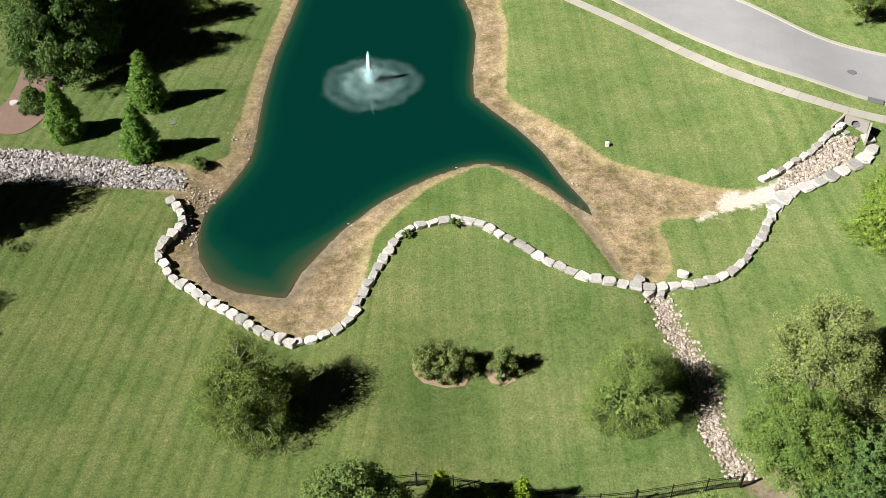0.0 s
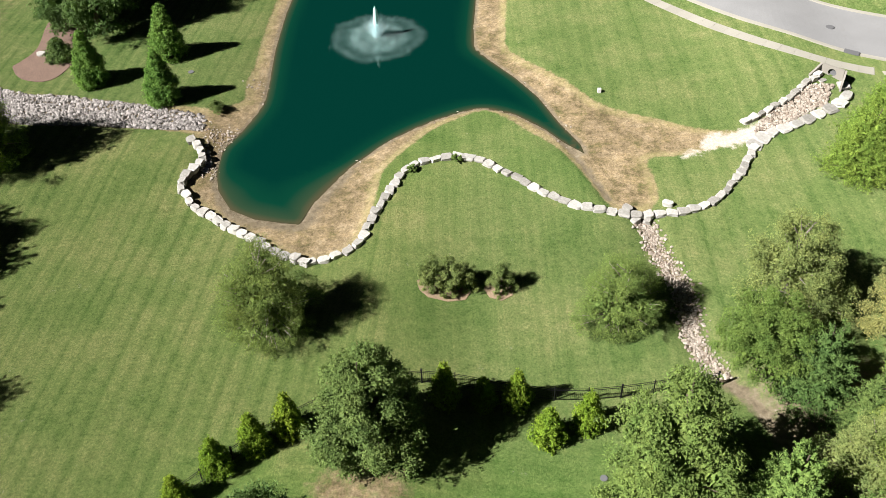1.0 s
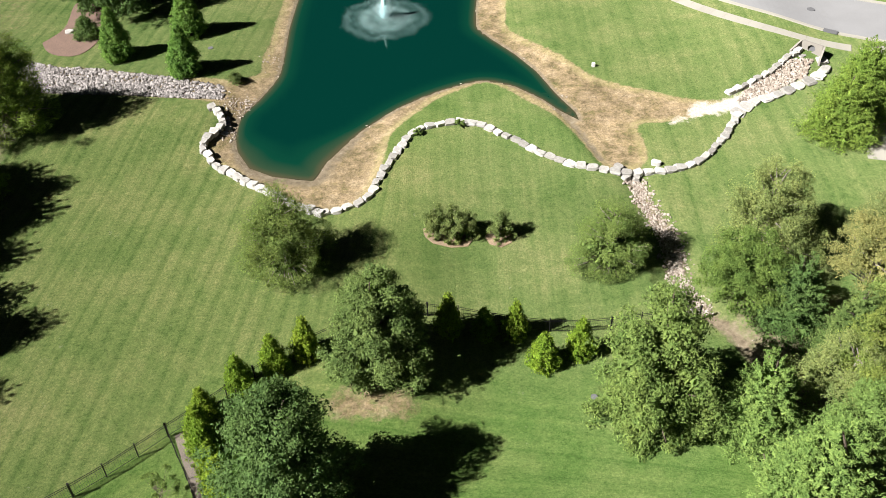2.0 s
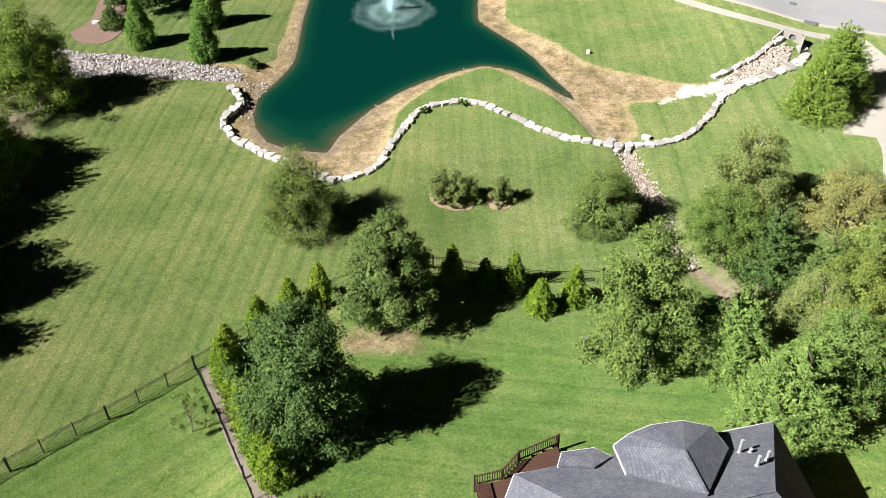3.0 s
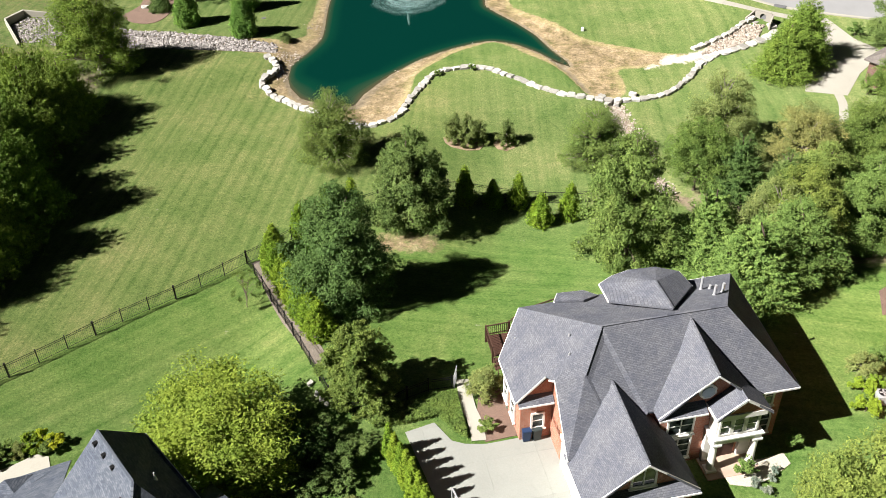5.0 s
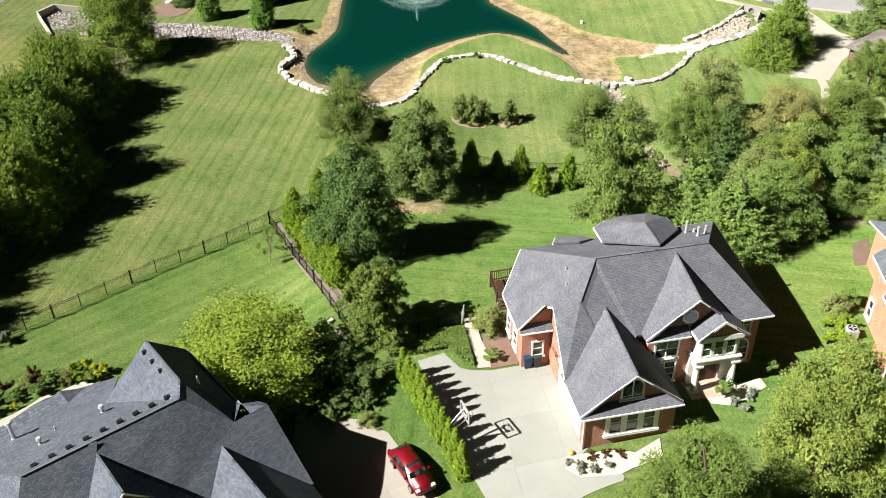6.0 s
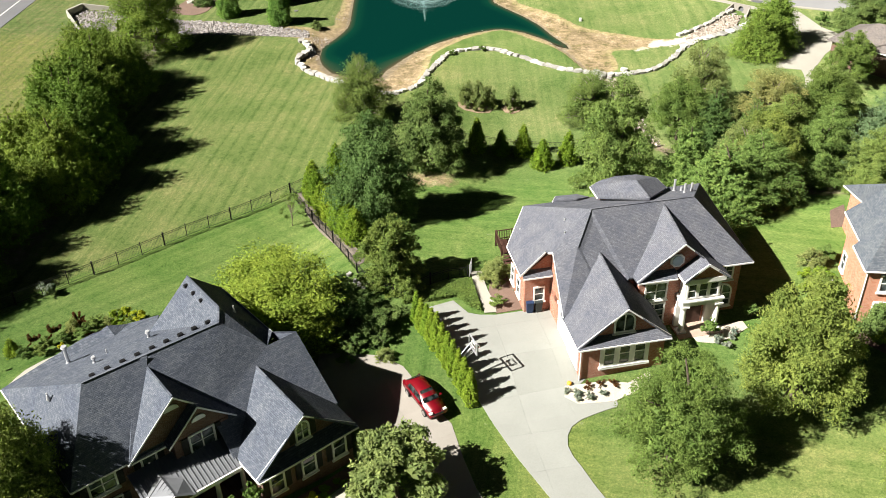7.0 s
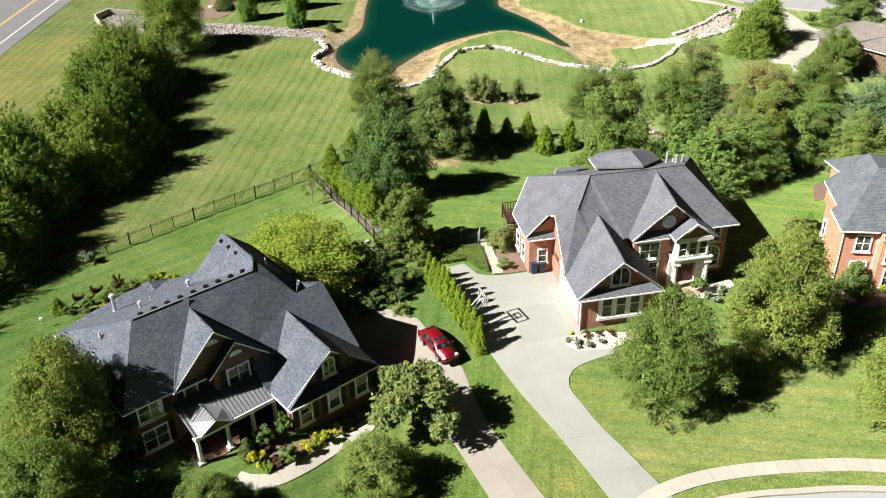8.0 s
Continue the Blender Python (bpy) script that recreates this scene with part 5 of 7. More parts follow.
    # garage doors on the side, facing the drive
    for k, v in enumerate((1.0, 3.55)):
        door = window(h, 0.33, v + 1.15, 0.02, 2.3, 2.25, -90, cols=1, rows=1, sill=False)
        door.name = "garage_door"
        bm = bmesh.new()
        for r_ in range(4):
            for c in range(4):
                add_box(bm, -1.08 + c * 0.545, -0.07, 0.1 + r_ * 0.53, -0.58 + c * 0.545, -0.038, 0.57 + r_ * 0.53, bevel=0.012)
        add_box(bm, -1.1, -0.05, 0.06, 1.1, -0.036, 2.2)
        part("door_panel", bm, CREAM, door, "pale panelled garage door")
    bm = bmesh.new()
    add_box(bm, 0.27, 0.6, 2.35, 0.35, 6.4, 2.62)
    part("garage_lintel", bm, CREAM, h)
    bm = bmesh.new()
    add_tube(bm, [(0.3, 0.42, -0.6), (0.3, 0.42, 2.6)], [0.05, 0.05], 8)
    part("downpipe", bm, WHITE, h)
    # entry gable
    ge1, gz1 = 6.2 + B, 9.25 + B
    e0, e1 = (9.3, 4.0, gz1), (9.42, 8.75, 9.82 + B)
    roof_part(h, [[e0, e1, (5.75, 5.0, ge1), (5.75, 3.8, ge1)], [e1, e0, (12.7, 3.7, ge1), (12.7, 5.0, ge1)]], SHINGLE_A, "steep entry gable roof")
    gable_wall(h, [(6.3, 4.6, ge1 + 0.2), (12.3, 4.6, ge1 + 0.2), (9.3, 4.6, gz1 - 0.35)], 0, 0.25, BRICK_A)
    roof_part(h, [[(5.75, 3.85, ge1), (9.0, 3.85, ge1), (9.0, 4.62, ge1 + 0.42), (6.3, 4.62, ge1 + 0.42)]], SHINGLE_A, "skirt roof of the entry gable", 0.1)
    trim_line(h, [(5.75, 3.83, ge1), (9.0, 3.83, ge1)])
    trim_line(h, [(5.75, 3.96, ge1 + 0.1), (9.3, 3.96, gz1), (12.7, 3.96, ge1 + 0.1)], "fascia", 0.06, 0.12)
    ridge_cap(h, [e0, e1], SHINGLE_A)
    bm = bmesh.new()
    bmesh.ops.create_cone(bm, cap_ends=True, segments=8, radius1=0.62, radius2=0.62, depth=0.12, matrix=Matrix.Translation((9.1, 4.56, 7.35 + B)) @ Matrix.Rotation(radians(90), 4, "X") @ Matrix.Rotation(radians(22.5), 4, "Z"))
    ow = part("window", bm, WHITE, h, "white octagonal gable window")
    bm = bmesh.new()
    bmesh.ops.create_cone(bm, cap_ends=True, segments=8, radius1=0.46, radius2=0.46, depth=0.04, matrix=Matrix.Translation((9.1, 4.48, 7.35 + B)) @ Matrix.Rotation(radians(90), 4, "X") @ Matrix.Rotation(radians(22.5), 4, "Z"))
    # this pane's sky reflection is put in as a pale blue base colour
    part("pane", bm, plain("painted_sky_pane", (0.45, 0.55, 0.62), 0.15, vary=0.05, relief=0.0), ow)
    # small porch gable
    pz0, pz1 = 6.35 + B, 7.75 + B
    roof_part(h, [[(11.0, 3.1, pz1), (11.0, 4.9, pz1), (9.2, 4.7, pz0), (9.2, 2.9, pz0)], [(11.0, 4.9, pz1), (11.0, 3.1, pz1), (12.9, 2.9, pz0), (12.9, 4.7, pz0)]], SHINGLE_A, "small porch gable roof")
    gable_wall(h, [(9.5, 3.25, pz0), (12.6, 3.25, pz0), (11.0, 3.25, pz1 - 0.2)], 0, 0.15, BRICK_A)
    trim_line(h, [(9.15, 2.9, pz0), (9.15, 4.6, pz0)])
    trim_line(h, [(9.2, 3.05, pz0), (11.0, 3.05, pz1), (12.9, 3.05, pz0)], "fascia", 0.08, 0.18)
    bm = bmesh.new()
    add_box(bm, 9.4, 3.2, 5.9 + B, 12.7, 4.5, 6.3 + B)
    add_box(bm, 9.4, 3.2, 3.75 + B, 12.7, 4.5, 4.15 + B)
    add_box(bm, 9.3, 3.1, 4.15 + B, 12.8, 4.5, 4.27 + B)
    part("porch_beam", bm, WHITE, h, "white porch cornice")
    bm = bmesh.new()
    add_box(bm, 9.55, 3.45, 4.2 + B, 12.5, 4.4, 5.95 + B)
    part("porch_room", bm, WHITE, h, "white walls over the porch")
    for k in (-1, 0, 1):
        window(h, 11.0 + k * 0.9, 3.43, 4.45 + B, 0.72, 1.3, 0, cols=1, rows=2, sill=False)
    for xx in (9.65, 12.45):
        column(h, xx, 3.45, 0.15, 3.75 + B, 0.24)
    for a, b in ((9.4, 10.1), (11.9, 12.7)):
        bm = bmesh.new()
        add_box(bm, a, 4.2, 0.0, b, 4.5, 3.75 + B)
        part("porch_wall", bm, WHITE, h)
    bm = bmesh.new()
    add_box(bm, 9.2, 2.6, -0.6, 12.9, 4.5, 0.15)
    add_box(bm, 9.6, 2.2, -0.6, 12.4, 2.6, 0.0)
    part("porch_step", bm, BRICK_A, h, "brick porch steps")
    bm = bmesh.new()
    add_box(bm, 10.35, 4.36, 0.15, 11.65, 4.48, 2.35)
    part("front_door", bm, DARKWOOD, h, "dark wooden front door")
    window(h, 7.6, 4.48, 3.95 + B, 1.7, 1.55, 0, cols=2, rows=2)
    window(h, 7.6, 4.48, 0.7, 1.7, 1.8, 0, cols=2, rows=3)
    window(h, 13.8, 5.38, 4.3 + B, 1.2, 1.55, 0, cols=2, rows=2)
    window(h, 13.75, 5.38, 0.7, 1.6, 2.1, 0, arch=True, cols=2, rows=3)
    window(h, -0.6, 8.58, 1.2, 0.8, 1.3, 0, cols=1, rows=2)
    for v in (10.2, 12.0):
        window(h, -1.82, v, 0.8, 0.9, 1.6, -90, cols=1, rows=2)
    # vents
    for u, v in ((1.65, 9.85), (1.25, 8.5), (-1.1, 12.9)):
        vent_pipe(h, u, v, 10.2 + B - 0.89 * (3.4 - u), 0.35, 0.06, PIPE)
    for u, v, hh in ((12.25, 13.0, 1.1), (12.8, 12.8, 0.35), (12.45, 11.5, 0.85), (13.2, 11.8, 0.8)):
        vent_pipe(h, u, v, 10.0 + B - 0.44 * (v - 9.1), hh, 0.1, PIPE)
    return h


def dark_brick_house():
    """Brown brick house with a charcoal roof and a metal porch roof."""
    base = 0.3
    h = anchor("house", pose(-16.3, -19.0, base, 0, 0, 40), "two-storey brown brick house with a charcoal shingle roof and metal porch", "house")
    B = -base
    RL, RM = (-6.65, 9.0, 9.4 + B), (2.75, 8.7, 9.42 + B)
    RB, RH = (3.5, 14.6, 9.78 + B), (3.4, 9.75, 9.78 + B)
    V2, K1, K2 = (5.15, 6.9, 7.22 + B), (6.3, 8.2, 7.05 + B), (7.5, 6.9, 7.22 + B)
    E2 = 3.2 + B
    E1 = 5.3 + B
    VP = (-0.1, 14.4, 6.7 + B)
    wall_part(h, [(-9.4, 5.5), (3.2, 5.5), (3.2, 16.5), (-9.4, 16.5)], -1.2, 5.1 + B, BRICK_B)
    wall_part(h, [(0.3, 0.6), (7.3, 0.6), (7.3, 12.0), (0.3, 12.0)], -1.2, 3.0 + B, BRICK_B)
    wall_part(h, [(-3.4, 4.65), (0.5, 4.65), (0.5, 6.0), (-3.4, 6.0)], -1.2, 5.2 + B, BRICK_B)
    roof_part(h, [[RL, RM, V2, K2, (7.75, 2.75, E2), (-0.4, 2.75, E2), (-0.4, 5.0, E1), (-9.95, 5.0, E1)],
                  [RL, (-9.95, 5.0, E1), (-9.9, 18.2, 4.5 + B)],
                  [RM, RL, (-9.9, 18.2, 4.5 + B), (-4.0, 18.6, 4.42 + B), (1.0, 18.6, 4.52 + B), (1.0, 16.0, 5.9 + B), VP],
                  [RH, RM, VP, RB],
                  [RM, RH, RB, (6.1, 15.0, 7.25 + B), K1, V2],
                  [K2, K1, (8.4, 12.5, E2), (7.75, 2.75, E2)],
                  [K1, (6.1, 12.5, E2 + 0.3), (8.4, 12.5, E2)]], SHINGLE_B, "steep charcoal shingle roof")
    # lower roof over the rear bay, with a small cricket
    bay = [(-9.9, 18.2, 4.5 + B), (-6.1, 19.5, 4.25 + B), (-3.4, 20.3, 4.15 + B), (-2.4, 20.4, 4.15 + B), (-1.05, 20.05, 4.18 + B), (0.9, 19.4, 4.25 + B), (2.3, 18.9, 4.35 + B)]
    top = [(-4.0, 18.56, 4.45 + B), (1.0, 18.56, 4.55 + B), (1.0, 16.0, 5.9 + B)]
    roof_part(h, [[bay[0], top[0], bay[2], bay[1]], [top[0], top[1], bay[5], bay[4], bay[3], bay[2]], [top[1], top[2], bay[6], bay[5]]], SHINGLE_B, "low charcoal roof over a rear bay", 0.1)
    crest = (-1.5, 19.5, 4.95 + B)
    roof_part(h, [[crest, (-1.4, 18.5, 4.52 + B), (0.2, 19.35, 4.32 + B)], [crest, (-2.9, 19.7, 4.28 + B), (-1.4, 18.5, 4.52 + B)]], SHINGLE_B, "low rear cricket roof", 0.08)
    trim_line(h, bay, "gutter", 0.05, 0.10)
    wall_part(h, [(-6.0, 16.4), (0.9, 16.4), (0.9, 18.9), (-2.6, 19.9), (-6.0, 19.0)], -1.2, 3.95 + B, BRICK_B)
    gable_wall(h, [(0.3, 14.3, 5.0 + B), (3.0, 14.3, 5.0 + B), (3.0, 14.3, 8.9 + B), (0.3, 14.3, 6.3 + B)], 0, -0.2, BRICK_B)
    ridge_cap(h, [RL, RM], SHINGLE_B)
    ridge_cap(h, [RM, RH, RB], SHINGLE_B)
    wall_part(h, [(2.6, 9.0), (5.8, 8.4), (5.8, 14.6), (2.6, 14.3)], 2.0, [7.8 + B, 6.5 + B, 6.8 + B, 7.8 + B], BRICK_B)
    trim_line(h, [(6.1, 15.0, 7.25 + B), K1], "fascia", 0.1, 0.16)
    trim_line(h, [(-9.95, 5.0, E1), (-6.4, 5.0, E1)])
    trim_line(h, [(-9.95, 5.0, E1), (-9.9, 18.2, 4.5 + B)], "gutter")
    trim_line(h, [VP, RB], "fascia", 0.06, 0.1, PIPE)
    # right wing
    G0, G1 = (3.75, 0.35, 6.35 + B), (3.78, 6.2, 6.55 + B)
    roof_part(h, [[G0, G1, (-0.2, 3.0, E2), (-0.2, 0.05, E2)], [G1, G0, (7.5, 0.05, E2), (7.6, 3.0, E2)]], SHINGLE_B, "charcoal front gable roof")
    ridge_cap(h, [G0, G1], SHINGLE_B)
    roof_part(h, [[(-0.2, -0.05, E2), (7.5, -0.05, E2), (6.9, 0.95, E2 + 0.5), (0.4, 0.95, E2 + 0.5)]], SHINGLE_B, "skirt roof below the gable", 0.1)
    gable_wall(h, [(0.45, 0.9, E2 + 0.3), (7.05, 0.9, E2 + 0.3), (3.75, 0.9, 6.2 + B)], 0, 0.25, BRICK_B)
    trim_line(h, [(-0.2, -0.07, E2), (7.5, -0.07, E2)])
    trim_line(h, [(-0.22, 0.0, E2), (-0.22, 2.8, E2)])
    trim_line(h, [(-0.2, 0.32, E2 + 0.1), (3.75, 0.32, 6.35 + B), (7.5, 0.32, E2 + 0.1)], "fascia", 0.05, 0.10, PIPE)
    window(h, 3.75, 0.88, E2 + 0.65, 0.95, 1.5, 0, arch=True, rows=2, shutters=True)
    for u in (1.3, 3.75, 6.2):
        window(h, u, 0.58, 0.55, 1.0, 1.75, 0, cols=1, rows=2, shutters=True)
    # left tall gable and the smaller one before it
    L0, L1 = (-2.76, 4.7, 8.88 + B), (-2.7, 8.35, 8.85 + B)
    LN, LV = (-2.4, 8.68, 9.46 + B), (-3.2, 8.92, 9.36 + B)
    roof_part(h, [[L0, L1, LN, LV, (-6.35, 5.1, E1 - 0.12), (-6.35, 4.7, E1 - 0.1)], [L1, L0, (0.8, 4.7, E1), (0.8, 5.1, E1)]], SHINGLE_B, "tall charcoal gable roof")
    ridge_cap(h, [L0, L1], SHINGLE_B)
    gable_wall(h, [(-6.0, 5.1, E1 + 0.1), (0.4, 5.1, E1 + 0.1), (-2.78, 5.1, 8.55 + B)], 0, 0.3, BRICK_B)
    trim_line(h, [(-6.4, 4.66, E1 + 0.05), (-2.76, 4.66, 8.88 + B), (0.8, 4.66, E1 + 0.05)], "fascia", 0.05, 0.10, PIPE)
    trim_line(h, [(-6.4, 4.8, E1), (-3.6, 4.8, E1)])
    S0, S1 = (-1.52, 4.3, 7.6 + B), (-1.5, 7.2, 7.6 + B)
    roof_part(h, [[S0, S1, (-3.85, 5.2, E1), (-3.85, 4.3, E1)], [S1, S0, (0.95, 4.3, E1), (0.95, 5.2, E1)]], SHINGLE_B, "small charcoal gable roof")
    gable_wall(h, [(-3.5, 4.6, E1), (0.55, 4.6, E1), (-1.5, 4.6, 7.25 + B)], 0, 0.3, BRICK_B)
    trim_line(h, [(-3.85, 4.26, E1 + 0.05), (-1.52, 4.26, 7.6 + B), (0.95, 4.26, E1 + 0.05)], "fascia", 0.05, 0.10, PIPE)
    for u, z_ in ((-1.5, 6.25 + B), (-2.9, 7.6 + B)):
        bm = bmesh.new()
        vs = [bm.verts.new((u + 0.5 * math.cos(a), 4.57 if u > -2 else 5.05, z_ + 0.4 * math.sin(a))) for a in np.linspace(0, math.pi, 12)]
        f = bm.faces.new(vs)
        ex = bmesh.ops.extrude_face_region(bm, geom=[f])
        for v in (g for g in ex["geom"] if isinstance(g, bmesh.types.BMVert)):
            v.co.y -= 0.08
        part("louvre", bm, PIPE, h, "half-round gable vent")
    window(h, -1.5, 4.63, 3.75 + B, 1.7, 1.45, 0, cols=2, rows=2, shutters=True)
    window(h, -4.9, 5.45, 3.7 + B, 0.95, 1.5, 0, arch=True, cols=1, rows=1, shutters=True)
    window(h, -8.0, 5.45, 3.55 + B, 1.7, 1.45, 0, cols=2, rows=2, shutters=True)
    window(h, -8.0, 5.45, 0.6, 1.8, 1.75, 0, cols=2, rows=2, shutters=True)
    # metal porch roof
    P1, P0 = 4.05 + B, 3.05 + B
    po = roof_part(h, [[(-6.5, 5.3, P1), (0.3, 5.3, P1), (0.0, 2.2, P0), (-6.5, 2.2, P0)]], METAL_ROOF, "grey standing-seam metal porch roof", 0.08)
    for k in range(22):
        u = -6.4 + k * 0.305
        bm = bmesh.new()
        add_bar(bm, (u, 5.2, P1 + 0.02), (u, 2.25, P0 + 0.04), 0.03, 0.06)
        part("seam", bm, METAL_ROOF, po)
    M0 = (-4.9, 1.9, 3.85 + B)
    roof_part(h, [[M0, (-4.9, 4.3, 3.85 + B), (-6.2, 3.4, 3.45 + B), (-6.2, 1.9, P0)], [(-4.9, 4.3, 3.85 + B), M0, (-3.6, 1.9, P0), (-3.6, 3.4, 3.45 + B)]], METAL_ROOF, "small metal gable over the porch", 0.06)
    for k in range(6):
        bm = bmesh.new()
        add_bar(bm, (-4.9, 2.0 + 0.36 * k, 3.88 + B), (-6.15, 2.0 + 0.24 * k, P0 + 0.07 + 0.07 * k), 0.03, 0.07)
        part("seam", bm, METAL_ROOF, po)
    gable_wall(h, [(-6.0, 2.0, P0 - 0.05), (-3.8, 2.0, P0 - 0.05), (-4.9, 2.0, 3.75 + B)], 0, 0.1, BRICK_B)
    trim_line(h, [(-6.5, 2.18, P0), (0.0, 2.18, P0)], "porch_beam", 0.2, 0.3, drop=0.18)
    for u in (-6.3, -4.0, -2.0, -0.2):
        column(h, u, 2.4, 0.1, P0 - 0.3, 0.17)
    bm = bmesh.new()
    add_box(bm, -6.6, 2.1, -0.6, 0.3, 5.5, 0.1)
    part("porch_floor", bm, BRICK_B, h)
    bm = bmesh.new()
    for k in range(4):
        add_box(bm, -5.6, 1.0 + k * 0.3, -0.7, -3.8, 2.1, -0.35 + k * 0.12)
    part("porch_step", bm, BRICK_B, h, "brick porch steps")
    bm = bmesh.new()
    add_box(bm, -5.4, 5.38, 0.1, -4.4, 5.5, 2.3)
    part("front_door", bm, DARKWOOD, h)
    for u, v, z_, hh, r_ in ((-5.46, 16.58, 5.46, 1.3, 0.13), (-0.71, 12.9, 7.37, 0.45, 0.10), (-4.65, 12.87, 7.39, 0.35, 0.09), (-3.42, 14.0, 6.8, 0.4, 0.05), (-8.3, 11.6, 7.5, 0.25, 0.06), (4.7, 10.3, 8.6, 0.35, 0.05)):
        vent_pipe(h, u, v, z_ + B, hh, r_, PIPE, cap=r_ > 0.08)
    for u, v, z_ in [(-5.77 + 1.02 * i, 9.6, 9.1) for i in range(9)] + [(3.1, 11.7 + 1.15 * i, 9.42) for i in range(3)]:
        bm = bmesh.new()
        add_box(bm, u - 0.18, v - 0.14, z_ + B - 0.15, u + 0.18, v + 0.16, z_ + B + 0.12, bevel=0.03)
        part("roof_vent", bm, IRON, h, "low black roof vent")
    return h


def orange_brick_house():
    base = 0.85
    h = anchor("house", pose(28.0, -1.5, base, 0, 0, -6), "two-storey orange brick house with a slate blue shingle roof", "house")
    B = -base
    E = 6.3 + B
    wall_part(h, [(0.3, 0.4), (3.2, 0.4), (3.2, -0.7), (9.0, -0.7), (9.0, 15.0), (3.0, 15.0), (3.0, 8.0), (0.9, 8.0), (0.9, 3.4), (0.3, 3.4)], -1.2, [E - 0.2] * 4 + [E - 1.7] * 2 + [E - 0.2] * 4, BRICK_C)
    roof_part(h, [[(-0.1, 0.0, E), (3.4, 0.0, E), (7.0, 5.2, 9.6 + B), (3.6, 5.2, 9.6 + B)],
                  [(-0.1, 0.0, E), (3.6, 5.2, 9.6 + B), (3.6, 8.0, 9.6 + B), (0.4, 8.3, E + 0.3), (0.4, 3.7, E + 0.3), (-0.1, 3.5, E)],
                  [(3.6, 5.2, 9.6 + B), (12.0, 5.2, 9.6 + B), (12.0, 15.5, E - 1.2), (2.4, 15.5, E - 1.2), (2.2, 9.0, E + 0.6), (3.6, 8.0, 9.6 + B)],
                  [(3.0, -1.1, E), (10.0, -1.1, E), (10.0, 5.2, 9.6 + B), (6.6, 5.2, 9.6 + B)]], SHINGLE_C, "slate blue shingle roof")
    trim_line(h, [(3.0, -1.12, E), (10.0, -1.12, E)])
    trim_line(h, [(-0.1, -0.02, E), (3.0, -0.02, E)])
    trim_line(h, [(-0.12, 0.0, E), (-0.12, 3.5, E), (0.4, 3.7, E + 0.3), (0.38, 8.3, E + 0.3), (2.2, 9.0, E + 0.6), (2.4, 15.5, E - 1.2)])
    window(h, 2.0, 0.38, 3.3, 1.2, 1.5, 0, cols=2, rows=2)
    window(h, 4.3, -0.72, 2.9, 1.4, 1.7, 0, cols=2, rows=2)
    window(h, 2.0, 0.38, 0.6, 1.3, 1.6, 0, cols=2, rows=2)
    window(h, 4.6, -0.72, 0.5, 1.5, 1.7, 0, cols=2, rows=2)
    window(h, 0.88, 7.0, 0.7, 0.8, 1.6, -90, cols=1, rows=2)
    for p in ((0.26, 0.36), (3.16, 0.36)):
        bm = bmesh.new()
        add_tube(bm, [(*p, -0.4), (*p, E - 0.2)], [0.06, 0.06], 8)
        part("downpipe", bm, WHITE, h)
    return h


def tan_roof_house():
    h = anchor("house", pose(57.0, 42.0, -0.5, 0, 0, 40), "brick house with a tan grey shingle roof among trees", "house")
    wall_part(h, [(0.5, 0.5), (17.5, 0.5), (17.5, 13.5), (0.5, 13.5)], -2.0, 3.2, BRICK_B)
    roof_part(h, [[(0, 0, 3.3), (18, 0, 3.3), (12.5, 7, 7.6), (5.5, 7, 7.6)], [(18, 14, 3.3), (0, 14, 3.3), (5.5, 7, 7.6), (12.5, 7, 7.6)], [(0, 14, 3.3), (0, 0, 3.3), (5.5, 7, 7.6)], [(18, 0, 3.3), (18, 14, 3.3), (12.5, 7, 7.6)]], SHINGLE_D, "tan grey hipped roof")
    roof_part(h, [[(3.5, 13.0, 5.6), (3.5, 6, 5.9), (-0.5, 13, 3.3), (-0.5, 17.5, 3.3)], [(3.5, 6, 5.9), (3.5, 13.0, 5.6), (7.5, 17.5, 3.3), (7.5, 13, 3.3)], [(3.5, 13.0, 5.6), (-0.5, 17.5, 3.3), (7.5, 17.5, 3.3)]], SHINGLE_D, "tan grey wing roof")
    wall_part(h, [(0.0, 13.0), (7.0, 13.0), (7.0, 17.0), (0.0, 17.0)], -2.0, 3.2, BRICK_B)
    ridge_cap(h, [(5.5, 7, 7.6), (12.5, 7, 7.6)], SHINGLE_D)
    trim_line(h, [(0, 0, 3.3), (0, 14, 3.3)])
    trim_line(h, [(0, 0, 3.3), (18, 0, 3.3)])
    vent_pipe(h, 3.0, 6.0, 5.6, 0.7, 0.12, PIPE, cap=True)
    vent_pipe(h, 2.2, 3.5, 4.8, 0.35, 0.09, PIPE)
    for u in (3.0, 7.0, 11.0):
        window(h, u, 0.48, 0.6, 1.2, 1.6, 0)
    return h


brick_house_grey_roof()
dark_brick_house()
orange_brick_house()
tan_roof_house()


# ---- plants ----
def leaf_mesh(name, V, material, parent):
    """One mesh of loose three-cornered leaves; V has the shape (n, 3, 3)."""
    n = len(V)
    me = bpy.data.meshes.new(name)
    me.vertices.add(n * 3)
    me.vertices.foreach_set("co", np.ascontiguousarray(V, dtype=np.float32).ravel())
    me.loops.add(n * 3)
    me.loops.foreach_set("vertex_index", np.arange(n * 3, dtype=np.int32))
    me.polygons.add(n)
    me.polygons.foreach_set("loop_start", np.arange(0, n * 3, 3, dtype=np.int32))
    me.update()
    me.validate()
    me.materials.append(material)
    ob = new(name, me)
    ob.parent = parent
    return ob


def unit(v):
    return v / np.maximum(np.linalg.norm(v, axis=-1, keepdims=True), 1e-9)


